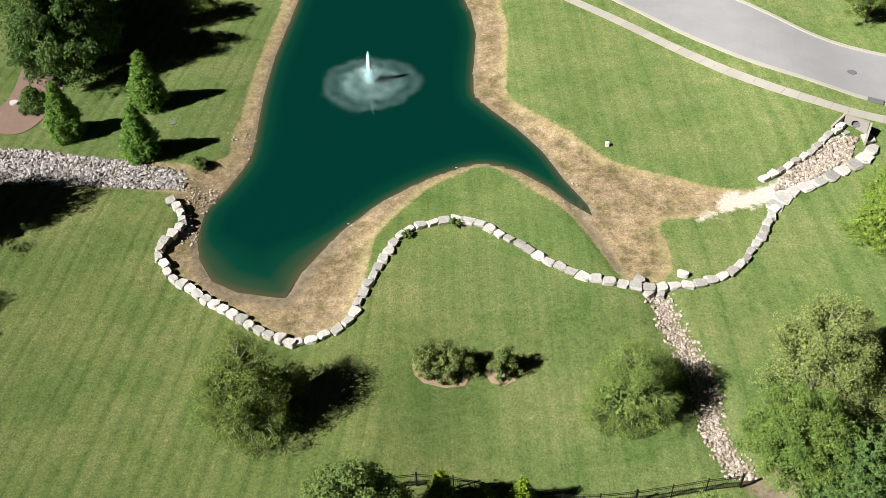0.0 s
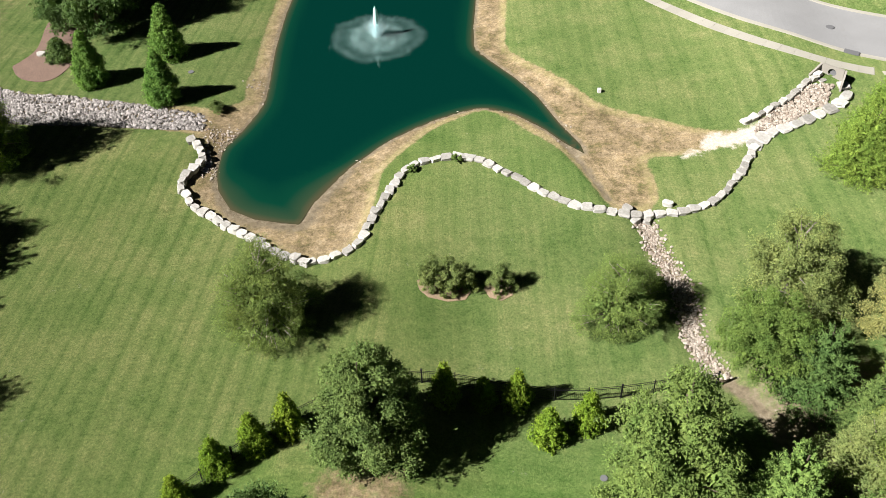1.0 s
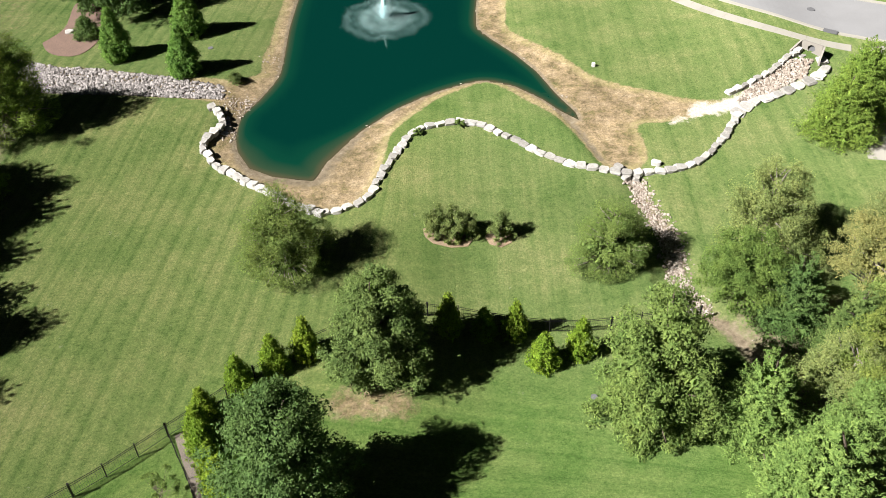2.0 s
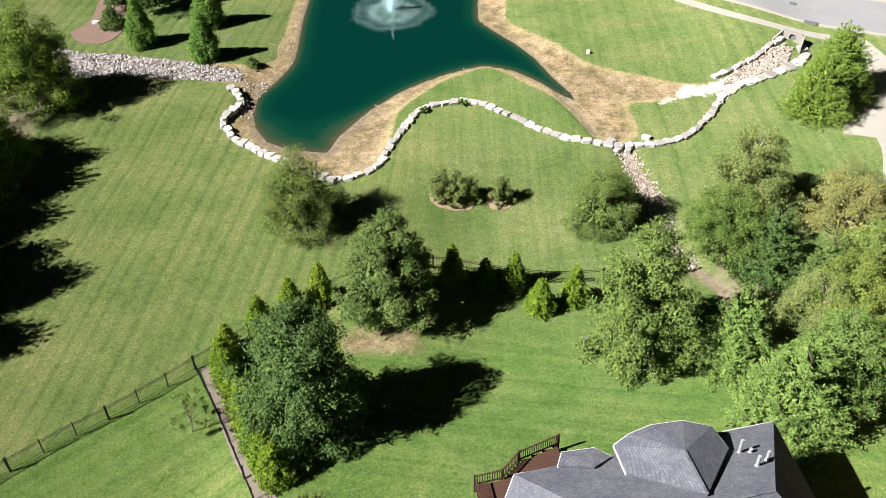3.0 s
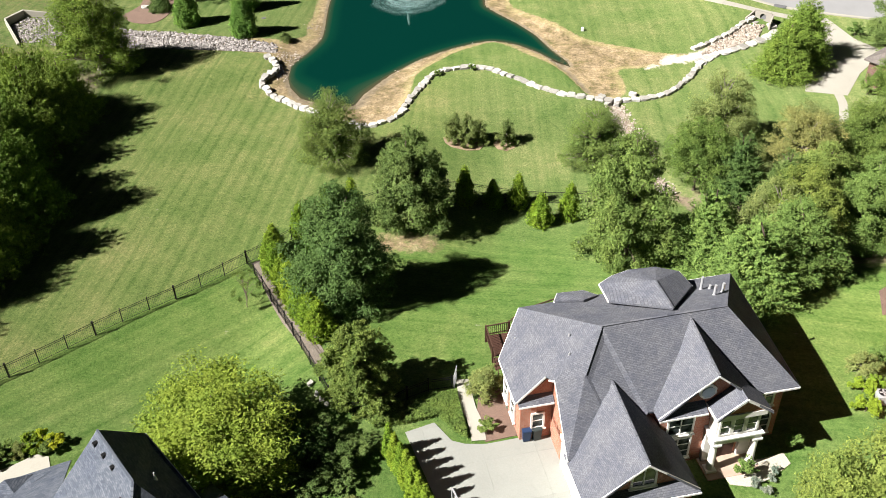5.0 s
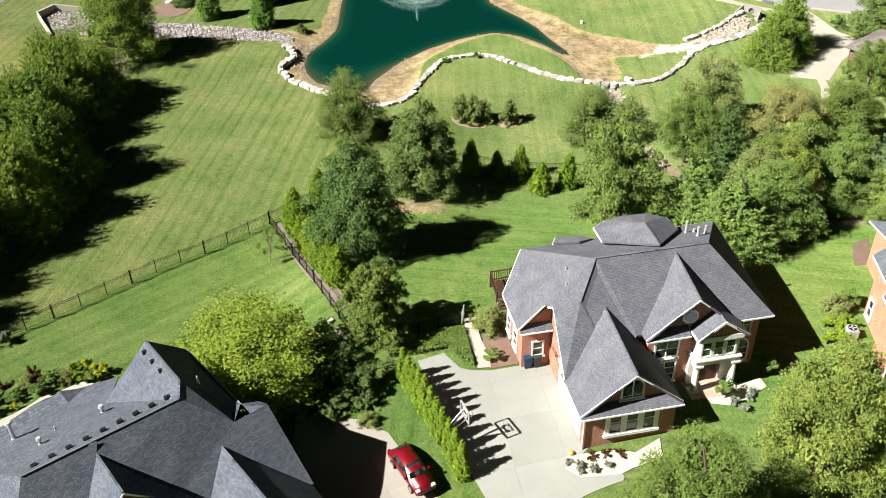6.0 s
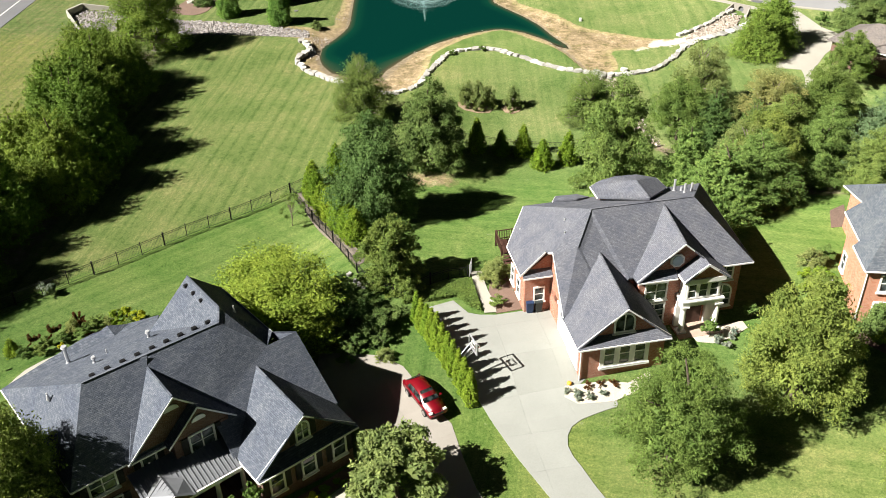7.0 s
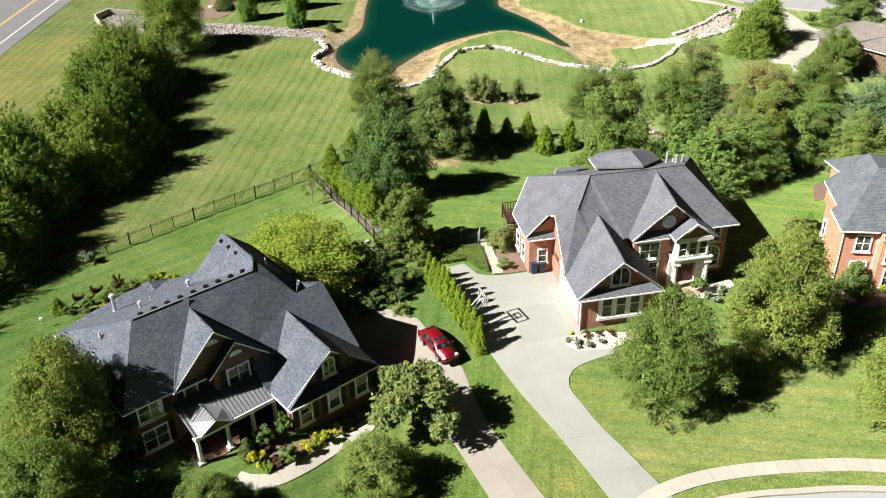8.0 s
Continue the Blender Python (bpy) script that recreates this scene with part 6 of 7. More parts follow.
def leaf_tris(P, out, size, rng, slim=0.5, turn=0.4, along=None, follow=1.0):
    """Pointed leaves that face the way out, more or less, and lie along their twig."""
    n = len(P)
    nrm = unit(out + turn * rng.normal(0, 1, (n, 3)))
    t = rng.normal(0, 1, (n, 3)) * 0.6
    if along is not None:
        t = t + along * follow
    t = unit(t - nrm * (t * nrm).sum(-1, keepdims=True))
    b = np.cross(nrm, t)
    s = (size * rng.uniform(0.6, 1.4, n))[:, None]
    return np.stack([P + t * s, P - t * s * 0.6 + b * s * slim, P - t * s * 0.6 - b * s * slim], 1)


def lumps(D, rng, k=9, amount=0.3):
    """An uneven swelling over directions: a few random lobes."""
    c = unit(rng.normal(0, 1, (k, 3)))
    h = rng.uniform(-1, 1, k)
    return 1.0 + amount * (np.exp(-((D[:, None, :] - c[None]) ** 2).sum(-1) / 0.25) * h[None]).sum(1)


def crown(kind, H, R, clumps, per, rng, low=0.1, droop=0.3, spray=0.22, rough=0.26):
    """Leaves in many tufts that crowd round the boughs of the crown and leave gaps between them."""
    a = rng.uniform(0, 2 * math.pi, clumps)
    ca, sa = np.cos(a), np.sin(a)
    flat = 0.62
    if kind in ("broad", "oval"):
        # boughs: lobes on the crown's skin, each carrying its share of the tufts
        boughs = max(10, clumps // 7)
        if kind == "broad":
            D = unit(rng.normal(0, 1, (boughs, 3)))
            D[:, 2] = np.where(D[:, 2] < -0.45, -D[:, 2], D[:, 2])
            rad = (0.50 + 0.42 * rng.uniform(0, 1, boughs) ** 0.45) * lumps(D, rng, 13, rough)
            K = D * rad[:, None] * np.array((R, R, H * (1 - low) / 2))
            K[:, 2] += H * (1 + low) / 2
            face = D
        else:
            t = rng.beta(1.15, 1.5, boughs)
            b = rng.uniform(0, 2 * math.pi, boughs)
            prof = 1.12 * np.minimum(1.0, 0.70 + t * 1.3) * (1.0 - t) ** 0.52
            lob = 1 + 0.11 * np.sin(b * 3 + t * 5 + rng.uniform(0, 6)) + 0.10 * np.sin(b * 5 - t * 9 + rng.uniform(0, 6)) + 0.09 * rng.normal(0, 1, boughs)
            r = R * prof * lob * rng.uniform(0.30, 0.95, boughs) ** 0.36
            K = np.stack([r * np.cos(b), r * np.sin(b), H * (low + (0.93 - low) * t)], 1)
            face = unit(np.stack([np.cos(b), np.sin(b), 1.5 * t - 0.25], 1))
        pick = rng.integers(0, boughs, clumps)
        out = face[pick]
        spread = rng.normal(0, 1, (clumps, 3))
        spread -= 0.55 * out * (spread * out).sum(-1, keepdims=True)
        C = K[pick] + spread * R * 0.085 * np.array((1.0, 1.0, 0.7))
        C[:, 2] -= droop * 0.25 * R * np.clip(np.hypot(C[:, 0], C[:, 1]) / R - 0.45, 0, 1)
        way = unit(out + np.array((0, 0, 0.1)))
        L = R * spray * 0.52
        W = R * spray * 0.30
    elif kind == "cone":
        t = low + (1 - low) * (1 - np.sqrt(rng.uniform(0.0, 1, clumps)))
        lob = 1 + 0.12 * np.sin(a * 3 + rng.uniform(0, 6)) + 0.12 * np.sin(a * 5 + t * 9 + rng.uniform(0, 6)) + 0.08 * rng.normal(0, 1, clumps)
        r = R * (1 - t) ** 0.58 * np.minimum(1, 0.8 + t * 3.0) * lob * rng.uniform(0.35, 0.95, clumps) ** 0.4
        C = np.stack([r * ca, r * sa, H * t * 0.93], 1)
        out = unit(np.stack([ca, sa, np.full(clumps, 0.4)], 1))
        way = unit(np.stack([ca, sa, 0.30 + 1.2 * t], 1))
        L, W = (R * spray * (1.05 - 0.7 * t))[:, None], (R * spray * 0.26 * (1.1 - 0.7 * t))[:, None]
        flat = 0.5
    else:
        t = rng.uniform(0, 1, clumps) ** 1.15
        prof = np.minimum(1.0, (1 - t) * 1.45 + 0.02) ** 0.9 * np.minimum(1.0, 0.8 + t * 2.0)
        r = R * prof * (1 + 0.09 * np.sin(a * 4 + t * 7) + 0.08 * rng.normal(0, 1, clumps)) * rng.uniform(0.6, 0.95, clumps) ** 0.35
        C = np.stack([r * ca, r * sa, H * t * 0.92], 1)
        out = unit(np.stack([ca, sa, np.full(clumps, 0.35)], 1))
        way = unit(np.stack([ca * 0.55, sa * 0.55, np.full(clumps, 0.9)], 1))
        L, W = R * 0.22, R * 0.09
    way = unit(way + 0.30 * rng.normal(0, 1, way.shape))
    s = rng.uniform(-1.0, 1.15, (clumps, per))
    g = rng.normal(0, 1, (clumps, per, 3))
    g -= way[:, None] * np.einsum("ijk,ik->ij", g, way)[..., None]
    g[..., 2] *= flat
    L = np.broadcast_to(L, (clumps, 1)) * rng.uniform(0.6, 1.4, (clumps, 1))
    W = np.broadcast_to(W, (clumps, 1)) * rng.uniform(0.7, 1.3, (clumps, 1))
    thin = 1.0 - 0.62 * np.clip(s, 0, 1.25) / 1.25
    P = C[:, None] + way[:, None] * (L * s)[..., None] + g * (W * thin)[..., None]
    P[..., 2] -= droop * L * np.clip(s, 0, 2) ** 2
    P = P.reshape(-1, 3)
    P[:, 2] = np.maximum(P[:, 2], 0.03 * H)
    nrm = unit(0.65 * unit(g).reshape(-1, 3) + 0.45 * np.repeat(out, per, 0) + np.array((0, 0, 0.55)))
    along = unit(np.repeat(way, per, 0) - np.array((0, 0, 1.0)) * droop * np.clip(s, 0, 2).reshape(-1, 1))
    return C, P, nrm, along


def make_tree(name, kind, H, R, leaf, clumps, per, size, seed, bark=None, low=0.15, slim=0.5, droop=0.3, limbs=14, trunk=0.026, fill=0.34, spray=0.20, turn=0.5, rough=0.26):
    rng = np.random.default_rng(seed)
    ob = new(name)
    C, P, out, along = crown(kind, H, R, clumps, per, rng, low, droop, spray, rough)
    bm = bmesh.new()
    r0 = H * trunk
    top = H * (0.84 if kind != "column" else 0.86)
    wob = rng.normal(0, 0.02 * R, (6, 2))
    spine = [(wob[i][0] * i, wob[i][1] * i, -0.4 + (top + 0.4) * i / 5) for i in range(6)]
    add_tube(bm, spine, [r0 * (1.25 if i == 0 else 1 - 0.16 * i) for i in range(6)], 7)
    pick = C[rng.permutation(len(C))[:limbs]] if limbs else []
    for c in pick:
        z0 = max(H * 0.1, c[2] * rng.uniform(0.45, 0.8))
        m = np.array((c[0] * 0.5, c[1] * 0.5, (z0 + c[2]) / 2 + 0.06 * H * rng.uniform(-0.2, 0.6)))
        add_tube(bm, [(0, 0, z0), m, c * np.array((0.97, 0.97, 1.0))], [r0 * 0.42, r0 * 0.26, r0 * 0.08], 5)
    part("trunk", bm, bark or BARK, ob)
    V = leaf_tris(P, out, size, rng, slim, turn, along)
    if fill:
        # inner leaves deep in the crown, so that it is not looked through
        n = max(60, int(len(P) * fill))
        k = rng.permutation(len(P))[:n]
        zc = np.array((0.0, 0.0, H * 0.45))
        Q = (P[k] - zc) * np.array((0.74, 0.74, 0.80)) * rng.uniform(0.45, 1.0, (n, 1)) + zc
        V = np.concatenate([V, leaf_tris(Q, out[k], size * 1.9, rng, 0.75, 0.8)])
    leaf_mesh("crown", V, leaf, ob)
    return ob


PROTOS = {}
_place = random.Random(12)


def plant(key, x, y, sr=1.0, sz=None, label="", sink=0.05):
    """Sets a plant of a kind at a place, scaled in width and height."""
    spec = TREES[key]
    sz = sr if sz is None else sz
    m = pose(x, y, gz(x, y) - sink, 0, 0, _place.uniform(0, 360)) @ Matrix.Diagonal((sr, sr, sz, 1.0))
    if key not in PROTOS:
        name, cat, group, text, args = spec
        ob = make_tree(name, **args)
        tagged(ob, label or text, cat, group)
        ob.matrix_world = m
        PROTOS[key] = ob
        return ob
    ob = copy_thing(PROTOS[key], Matrix.Identity(4))
    ob.matrix_world = m
    return tagged(ob, label or spec[3])


TREES = {
    "oak": ("oak_tree", "tree", "broadleaf trees", "full oak tree with dark green leaves on the lawn", dict(kind="oval", H=10.0, R=4.0, leaf=LEAF_OAK, clumps=900, per=40, size=0.105, seed=21, low=0.06, spray=0.21)),
    "oak2": ("oak_tree", "tree", "broadleaf trees", "broad oak tree with dense dark green leaves", dict(kind="oval", H=10.0, R=4.4, leaf=LEAF_OAK, clumps=980, per=42, size=0.105, seed=22, low=0.05, spray=0.21)),
    "maple": ("maple_tree", "tree", "broadleaf trees", "leafy tree with fresh light green leaves", dict(kind="oval", H=10.0, R=4.5, leaf=LEAF_BRIGHT, clumps=1300, per=34, size=0.09, seed=23, low=0.10, slim=0.42, droop=0.3, spray=0.17)),
    "maple2": ("maple_tree", "tree", "broadleaf trees", "leafy tree with sunlit light green leaves", dict(kind="broad", H=8.0, R=4.1, leaf=LEAF_LIME, clumps=620, per=42, size=0.095, seed=24, low=-0.04, droop=0.35, spray=0.21)),
    "spread": ("maple_tree", "tree", "broadleaf trees", "spreading tree with yellow-green leaves", dict(kind="broad", H=8.0, R=3.9, leaf=LEAF_YELLOW, clumps=520, per=52, size=0.10, seed=44, low=0.04, droop=0.0, spray=0.36, rough=0.5)),
    "dense": ("shade_tree", "tree", "broadleaf trees", "dense tree with fresh green leaves", dict(kind="oval", H=9.2, R=3.7, leaf=LEAF_BRIGHT, clumps=620, per=44, size=0.12, seed=45, low=0.04, droop=0.1, spray=0.16)),
    "green": ("shade_tree", "tree", "broadleaf trees", "tall leafy tree with mid green leaves", dict(kind="oval", H=10.0, R=4.2, leaf=LEAF_SHRUB, clumps=760, per=44, size=0.10, seed=25, low=0.06, droop=0.4, spray=0.21)),
    "olive": ("willow_tree", "tree", "broadleaf trees", "airy tree with pale olive green leaves and open twigs", dict(kind="oval", H=9.0, R=4.0, leaf=LEAF_OLIVE, clumps=860, per=34, size=0.085, seed=26, bark=PALEBARK, low=0.03, limbs=45, spray=0.23, fill=0.18)),
    "cedar": ("cedar_tree", "tree", "cedars", "dense dark green cedar tree", dict(kind="cone", H=9.8, R=4.3, leaf=LEAF_CEDAR, clumps=760, per=36, size=0.13, seed=27, low=0.02, slim=0.32, droop=0.12, spray=0.24, fill=0.6)),
    "cedar2": ("cedar_tree", "tree", "cedars", "shaggy green cedar tree with pointed top", dict(kind="cone", H=10.2, R=3.3, leaf=LEAF_FIR, clumps=460, per=46, size=0.12, seed=28, low=0.02, slim=0.32, droop=0.2, spray=0.22)),
    "amber": ("hornbeam_tree", "tree", "broadleaf trees", "tree with yellowing olive leaves and bare twigs", dict(kind="broad", H=9.0, R=4.0, leaf=LEAF_AMBER, clumps=560, per=34, size=0.085, seed=56, bark=PALEBARK, low=0.0, limbs=40, spray=0.20, fill=0.15)),
    "softpine": ("pine_tree", "tree", "pines", "tall soft pine tree with pale green needles", dict(kind="cone", H=11.0, R=4.2, leaf=LEAF_SOFT, clumps=520, per=42, size=0.11, seed=57, bark=PALEBARK, low=0.05, slim=0.25, droop=0.2, spray=0.24, fill=0.2)),
    "maple3": ("maple_tree", "tree", "broadleaf trees", "large tree with yellow-green leaves before a house", dict(kind="oval", H=10.0, R=4.5, leaf=LEAF_LIME, clumps=1100, per=38, size=0.10, seed=52, low=0.1, slim=0.5, droop=0.2, spray=0.21)),
    "bigleaf": ("magnolia_tree", "tree", "broadleaf trees", "round tree with large pale olive leaves by a driveway", dict(kind="broad", H=7.0, R=3.5, leaf=LEAF_OLIVE, clumps=420, per=22, size=0.17, seed=53, low=0.06, slim=0.55, droop=0.1, spray=0.20)),
    "feather": ("cedar_tree", "tree", "cedars", "bushy light green cedar with feathery sprays", dict(kind="cone", H=10.0, R=3.4, leaf=LEAF_FEATHER, clumps=560, per=40, size=0.12, seed=48, low=0.02, slim=0.34, droop=0.1, spray=0.22)),
    "pine": ("pine_tree", "tree", "pines", "open shaggy pine tree with bare grey inner branches", dict(kind="oval", H=7.6, R=4.0, leaf=LEAF_PINE, clumps=760, per=42, size=0.10, seed=29, bark=PALEBARK, low=0.03, slim=0.24, droop=0.1, limbs=110, spray=0.24, fill=0.2)),
    "bigpine": ("pine_tree", "tree", "pines", "large dark pine with bare pale lower branches", dict(kind="oval", H=12.2, R=5.5, leaf=LEAF_CEDAR, clumps=860, per=46, size=0.12, seed=30, bark=PALEBARK, low=0.05, slim=0.3, droop=0.3, limbs=110, spray=0.21, fill=0.25)),
    "arb": ("arborvitae", "shrub", "arborvitae", "columnar bright green arborvitae", dict(kind="column", H=3.6, R=0.43, leaf=LEAF_ARB, clumps=330, per=16, size=0.055, seed=31, low=0.0, slim=0.45, limbs=0, trunk=0.02)),
    "arb_tall": ("arborvitae", "shrub", "arborvitae", "tall pointed green arborvitae on the lawn", dict(kind="column", H=6.1, R=1.5, leaf=LEAF_SPIRE, clumps=620, per=30, size=0.10, seed=32, low=0.0, slim=0.45, limbs=0, trunk=0.02)),
    "arb_cone": ("arborvitae", "shrub", "arborvitae", "plump cone-shaped light green evergreen", dict(kind="column", H=3.1, R=1.1, leaf=LEAF_ARB, clumps=260, per=16, size=0.09, seed=33, low=0.0, slim=0.45, limbs=0, trunk=0.02)),
    "holly": ("holly", "shrub", "shrubs", "dark bushy evergreen between two houses", dict(kind="broad", H=3.0, R=1.7, leaf=LEAF_OAK, clumps=190, per=24, size=0.085, seed=42, low=0.02, limbs=8)),
    "shrub": ("shrub", "shrub", "shrubs", "rounded green garden shrub", dict(kind="broad", H=1.6, R=1.0, leaf=LEAF_SHRUB, clumps=110, per=20, size=0.07, seed=34, low=0.02, limbs=6)),
    "twiggy": ("shrub", "shrub", "shrubs", "twiggy olive green shrub in a mulch ring", dict(kind="oval", H=2.6, R=1.2, leaf=LEAF_OLIVE, clumps=300, per=24, size=0.06, seed=35, bark=PALEBARK, low=0.0, limbs=30, fill=0.25, slim=0.35, droop=0.0, spray=0.26, trunk=0.012)),
    "gold": ("shrub", "shrub", "shrubs", "golden yellow garden shrub", dict(kind="broad", H=0.9, R=0.65, leaf=LEAF_GOLD, clumps=60, per=16, size=0.055, seed=36, low=0.02, limbs=4)),
    "rust": ("shrub", "shrub", "shrubs", "rusty red and green garden shrub", dict(kind="broad", H=1.1, R=0.85, leaf=LEAF_RUST, clumps=60, per=18, size=0.06, seed=37, low=0.02, limbs=4)),
    "sage": ("shrub", "shrub", "shrubs", "small grey-green mounded shrub on gravel", dict(kind="broad", H=0.6, R=0.45, leaf=LEAF_SAGE, clumps=40, per=14, size=0.045, seed=38, low=0.02, limbs=0)),
    "box": ("shrub", "shrub", "shrubs", "clipped dense dark green evergreen shrub", dict(kind="column", H=2.6, R=1.3, leaf=LEAF_OAK, clumps=260, per=18, size=0.08, seed=39, low=0.0, slim=0.6, limbs=0, trunk=0.02)),
    "ball": ("shrub", "shrub", "shrubs", "clipped ball of bright green leaves", dict(kind="broad", H=1.6, R=1.15, leaf=LEAF_ARB, clumps=150, per=20, size=0.07, seed=40, low=0.02, limbs=0, spray=0.16)),
    "sparse": ("sapling", "tree", "broadleaf trees", "thin young tree with sparse leaves", dict(kind="broad", H=3.8, R=1.5, leaf=LEAF_SHRUB, clumps=150, per=26, size=0.055, seed=41, low=0.15, limbs=26, fill=0.0, trunk=0.012)),
}

# lawn trees
plant("oak", -5.9, 29.2, 0.95, 1.06)
plant("oak2", -11.3, 16.9, 1.05, 1.17)
plant("pine", -14.3, 40.9, 0.98, 1.08, "open grey-green pine tree beside a boulder wall")
plant("pine", 12.9, 41.2, 0.88, 0.92, "yellow-green shaggy pine tree over a stony creek")
plant("green", 13.2, 24.4, 1.10, 1.36, "big spreading tree with mid green leaves and low boughs")
plant("spread", -17.9, -1.0, 1.42, 0.86, "spreading tree with yellow-green leaves between two houses")
plant("dense", -9.0, 5.1, 0.80, 0.80, "dense fresh green tree beside a fence")
plant("sparse", -19.6, 17.6, 1.0, 1.0)
# woods east of the lawn
plant("olive", 26.2, 42.6, 1.02, 1.12)
plant("maple2", 22.0, 35.4, 0.82, 0.95, "dense yellow-green tree at the edge of the wood")
plant("cedar2", 25.4, 32.8, 0.85, 0.90)
plant("cedar2", 28.4, 29.2, 0.85, 0.92)
plant("amber", 32.4, 36.2, 0.98, 1.0)
plant("green", 32.2, 30.2, 0.95, 0.88)
plant("olive", 26.2, 24.6, 0.90, 0.90, "greyish olive tree with open twigs")
plant("maple2", 28.6, 24.8, 0.92, 0.98)
plant("feather", 19.8, 22.4, 0.92, 0.94)
plant("feather", 21.5, 15.9, 1.14, 0.90)
plant("green", 26.0, 18.6, 1.0, 0.86, "drooping tree with bright green leaves behind a house")
plant("maple", 40.0, 38.8, 0.95, 0.92, "round leafy tree with fresh green leaves")
plant("softpine", 40.6, 25.2, 1.05, 1.08)
plant("softpine", 45.5, 30.0, 1.1, 1.15)
plant("green", 34.4, 25.4, 0.85, 0.78)
plant("green", 36.2, 28.0, 0.92, 0.85)
plant("amber", 34.6, 40.0, 0.85, 0.82, "small tree with golden olive leaves")
plant("maple2", 46.2, 48.4, 0.70, 0.80)
plant("green", 39.0, 22.6, 0.80, 0.76)
plant("green", 44.0, 21.4, 0.90, 0.85)
plant("cedar", 37.3, 57.6, 0.80, 0.80, "broad dark green cedar with rusty patches by a driveway")
plant("cedar", 40.6, 61.6, 0.86, 0.92, "tall dark green cedar by a driveway")
plant("oak", 54.0, 64.0, 1.15, 0.95)
plant("oak", 60.0, 57.0, 1.1, 0.95)
plant("shrub", 49.2, 67.0, 1.2, 1.4)
plant("shrub", 45.4, 52.4, 1.0, 1.6)
plant("shrub", 43.6, 46.4, 1.0, 1.5)
plant("maple2", 47.3, 92.0, 0.7, 0.7)
# tree belt along the big lawn
for x, y, s, z in ((-45.6, 45.4, 1.10, 0.98), (-49.4, 51.0, 0.95, 0.88), (-42.6, 30.6, 1.08, 1.06), (-46.2, 33.6, 1.15, 1.08), (-48.0, 17.4, 1.1, 1.16), (-49.4, 11.4, 1.0, 0.98), (-43.0, 24.0, 1.0, 0.98), (-48.0, 38.8, 1.05, 0.95), (-47.0, 25.6, 1.1, 0.95), (-53.6, 9.4, 1.1, 1.05), (-47.6, 3.6, 0.9, 0.74), (-46.6, 7.6, 0.9, 0.78), (-56.4, 2.2, 1.2, 1.3), (-57.0, -3.6, 1.2, 1.35), (-54.6, -8.4, 1.0, 1.05), (-61.0, 4.0, 1.1, 1.2), (-46.0, 39.6, 1.0, 0.95), (-46.8, 51.6, 0.85, 0.85), (-48.4, 18.6, 1.0, 0.92), (-43.2, 50.0, 0.8, 0.78)):
    plant("cedar", x - 1.0, y, s * 0.98, z * 1.17)
plant("bigpine", -44.6, 62.0, 1.04, 1.05)
for x, y, s in ((-44.6, 38.4, 1.2), (-44.2, 8.6, 1.0), (-46.8, 4.2, 1.1), (-40.0, 26.8, 0.8)):
    plant("shrub", x, y, s, s * 1.2)
plant("sage", -40.1, 6.7, 2.2, 2.6, "pale grey-green bush in the shade of a tree belt")
# beyond the rock bed
plant("oak", -39.4, 87.6, 1.42, 1.60, "large dark green shade tree beside a mulch bed")
plant("oak2", -41.4, 93.4, 1.32, 1.55)
plant("oak", -44.8, 98.0, 1.4, 1.5, "large dark green shade tree beyond a mulch bed")
plant("arb_tall", -36.7, 75.4, 1.05, 1.05)
plant("arb_tall", -28.5, 71.7, 1.05, 1.0)
plant("arb_tall", -29.7, 80.3, 1.1, 1.08)
plant("box", -41.6, 80.6, 1.2, 1.0, "round dark green shrub in a mulch bed")
plant("maple2", -27.2, 99.4, 0.55, 0.5)
plant("twiggy", -23.0, 70.0, 0.75, 0.55, "straw-coloured round shrub by the pond bank")
# shrubs on the lawn
for x, y, s in ((-1.7, 44.9, 1.0), (-0.2, 44.8, 1.05), (0.9, 44.9, 0.9), (3.9, 44.7, 0.95)):
    plant("twiggy", x, y, s * 1.05, s * 1.35)
plant("shrub", -3.3, 59.0, 0.55, 0.45)
plant("shrub", 0.7, 60.2, 0.65, 0.5)
# evergreens along the back fence and beside it
for x, y, s, z in ((6.2, 30.1, 1.05, 0.95), (9.1, 31.1, 0.98, 1.08), (4.3, 33.2, 0.9, 1.05), (-0.9, 33.4, 0.95, 1.15), (1.9, 33.3, 0.85, 0.85), (-11.6, 30.6, 0.95, 1.12), (-13.8, 29.3, 0.95, 1.05), (-16.1, 27.6, 0.95, 1.0), (-18.3, 25.3, 0.85, 0.85)):
    plant("arb_cone", x, y, s, z * 1.25)
for k in range(9):
    x, y = -18.2 + 0.68 * k, 23.4 - 1.42 * k
    plant("arb_cone", x + _place.uniform(-0.15, 0.15), y, _place.uniform(0.98, 1.18), _place.uniform(1.05, 1.30), "bushy bright green hedge evergreen along a fence")
# hedge beside the drive
for k in range(11):
    f = k / 10.0
    if 0.62 < f < 0.68:
        continue
    plant("arb", -6.85 + 4.1 * f, -0.4 - 8.3 * f, _place.uniform(1.15, 1.35), _place.uniform(0.92, 1.12))
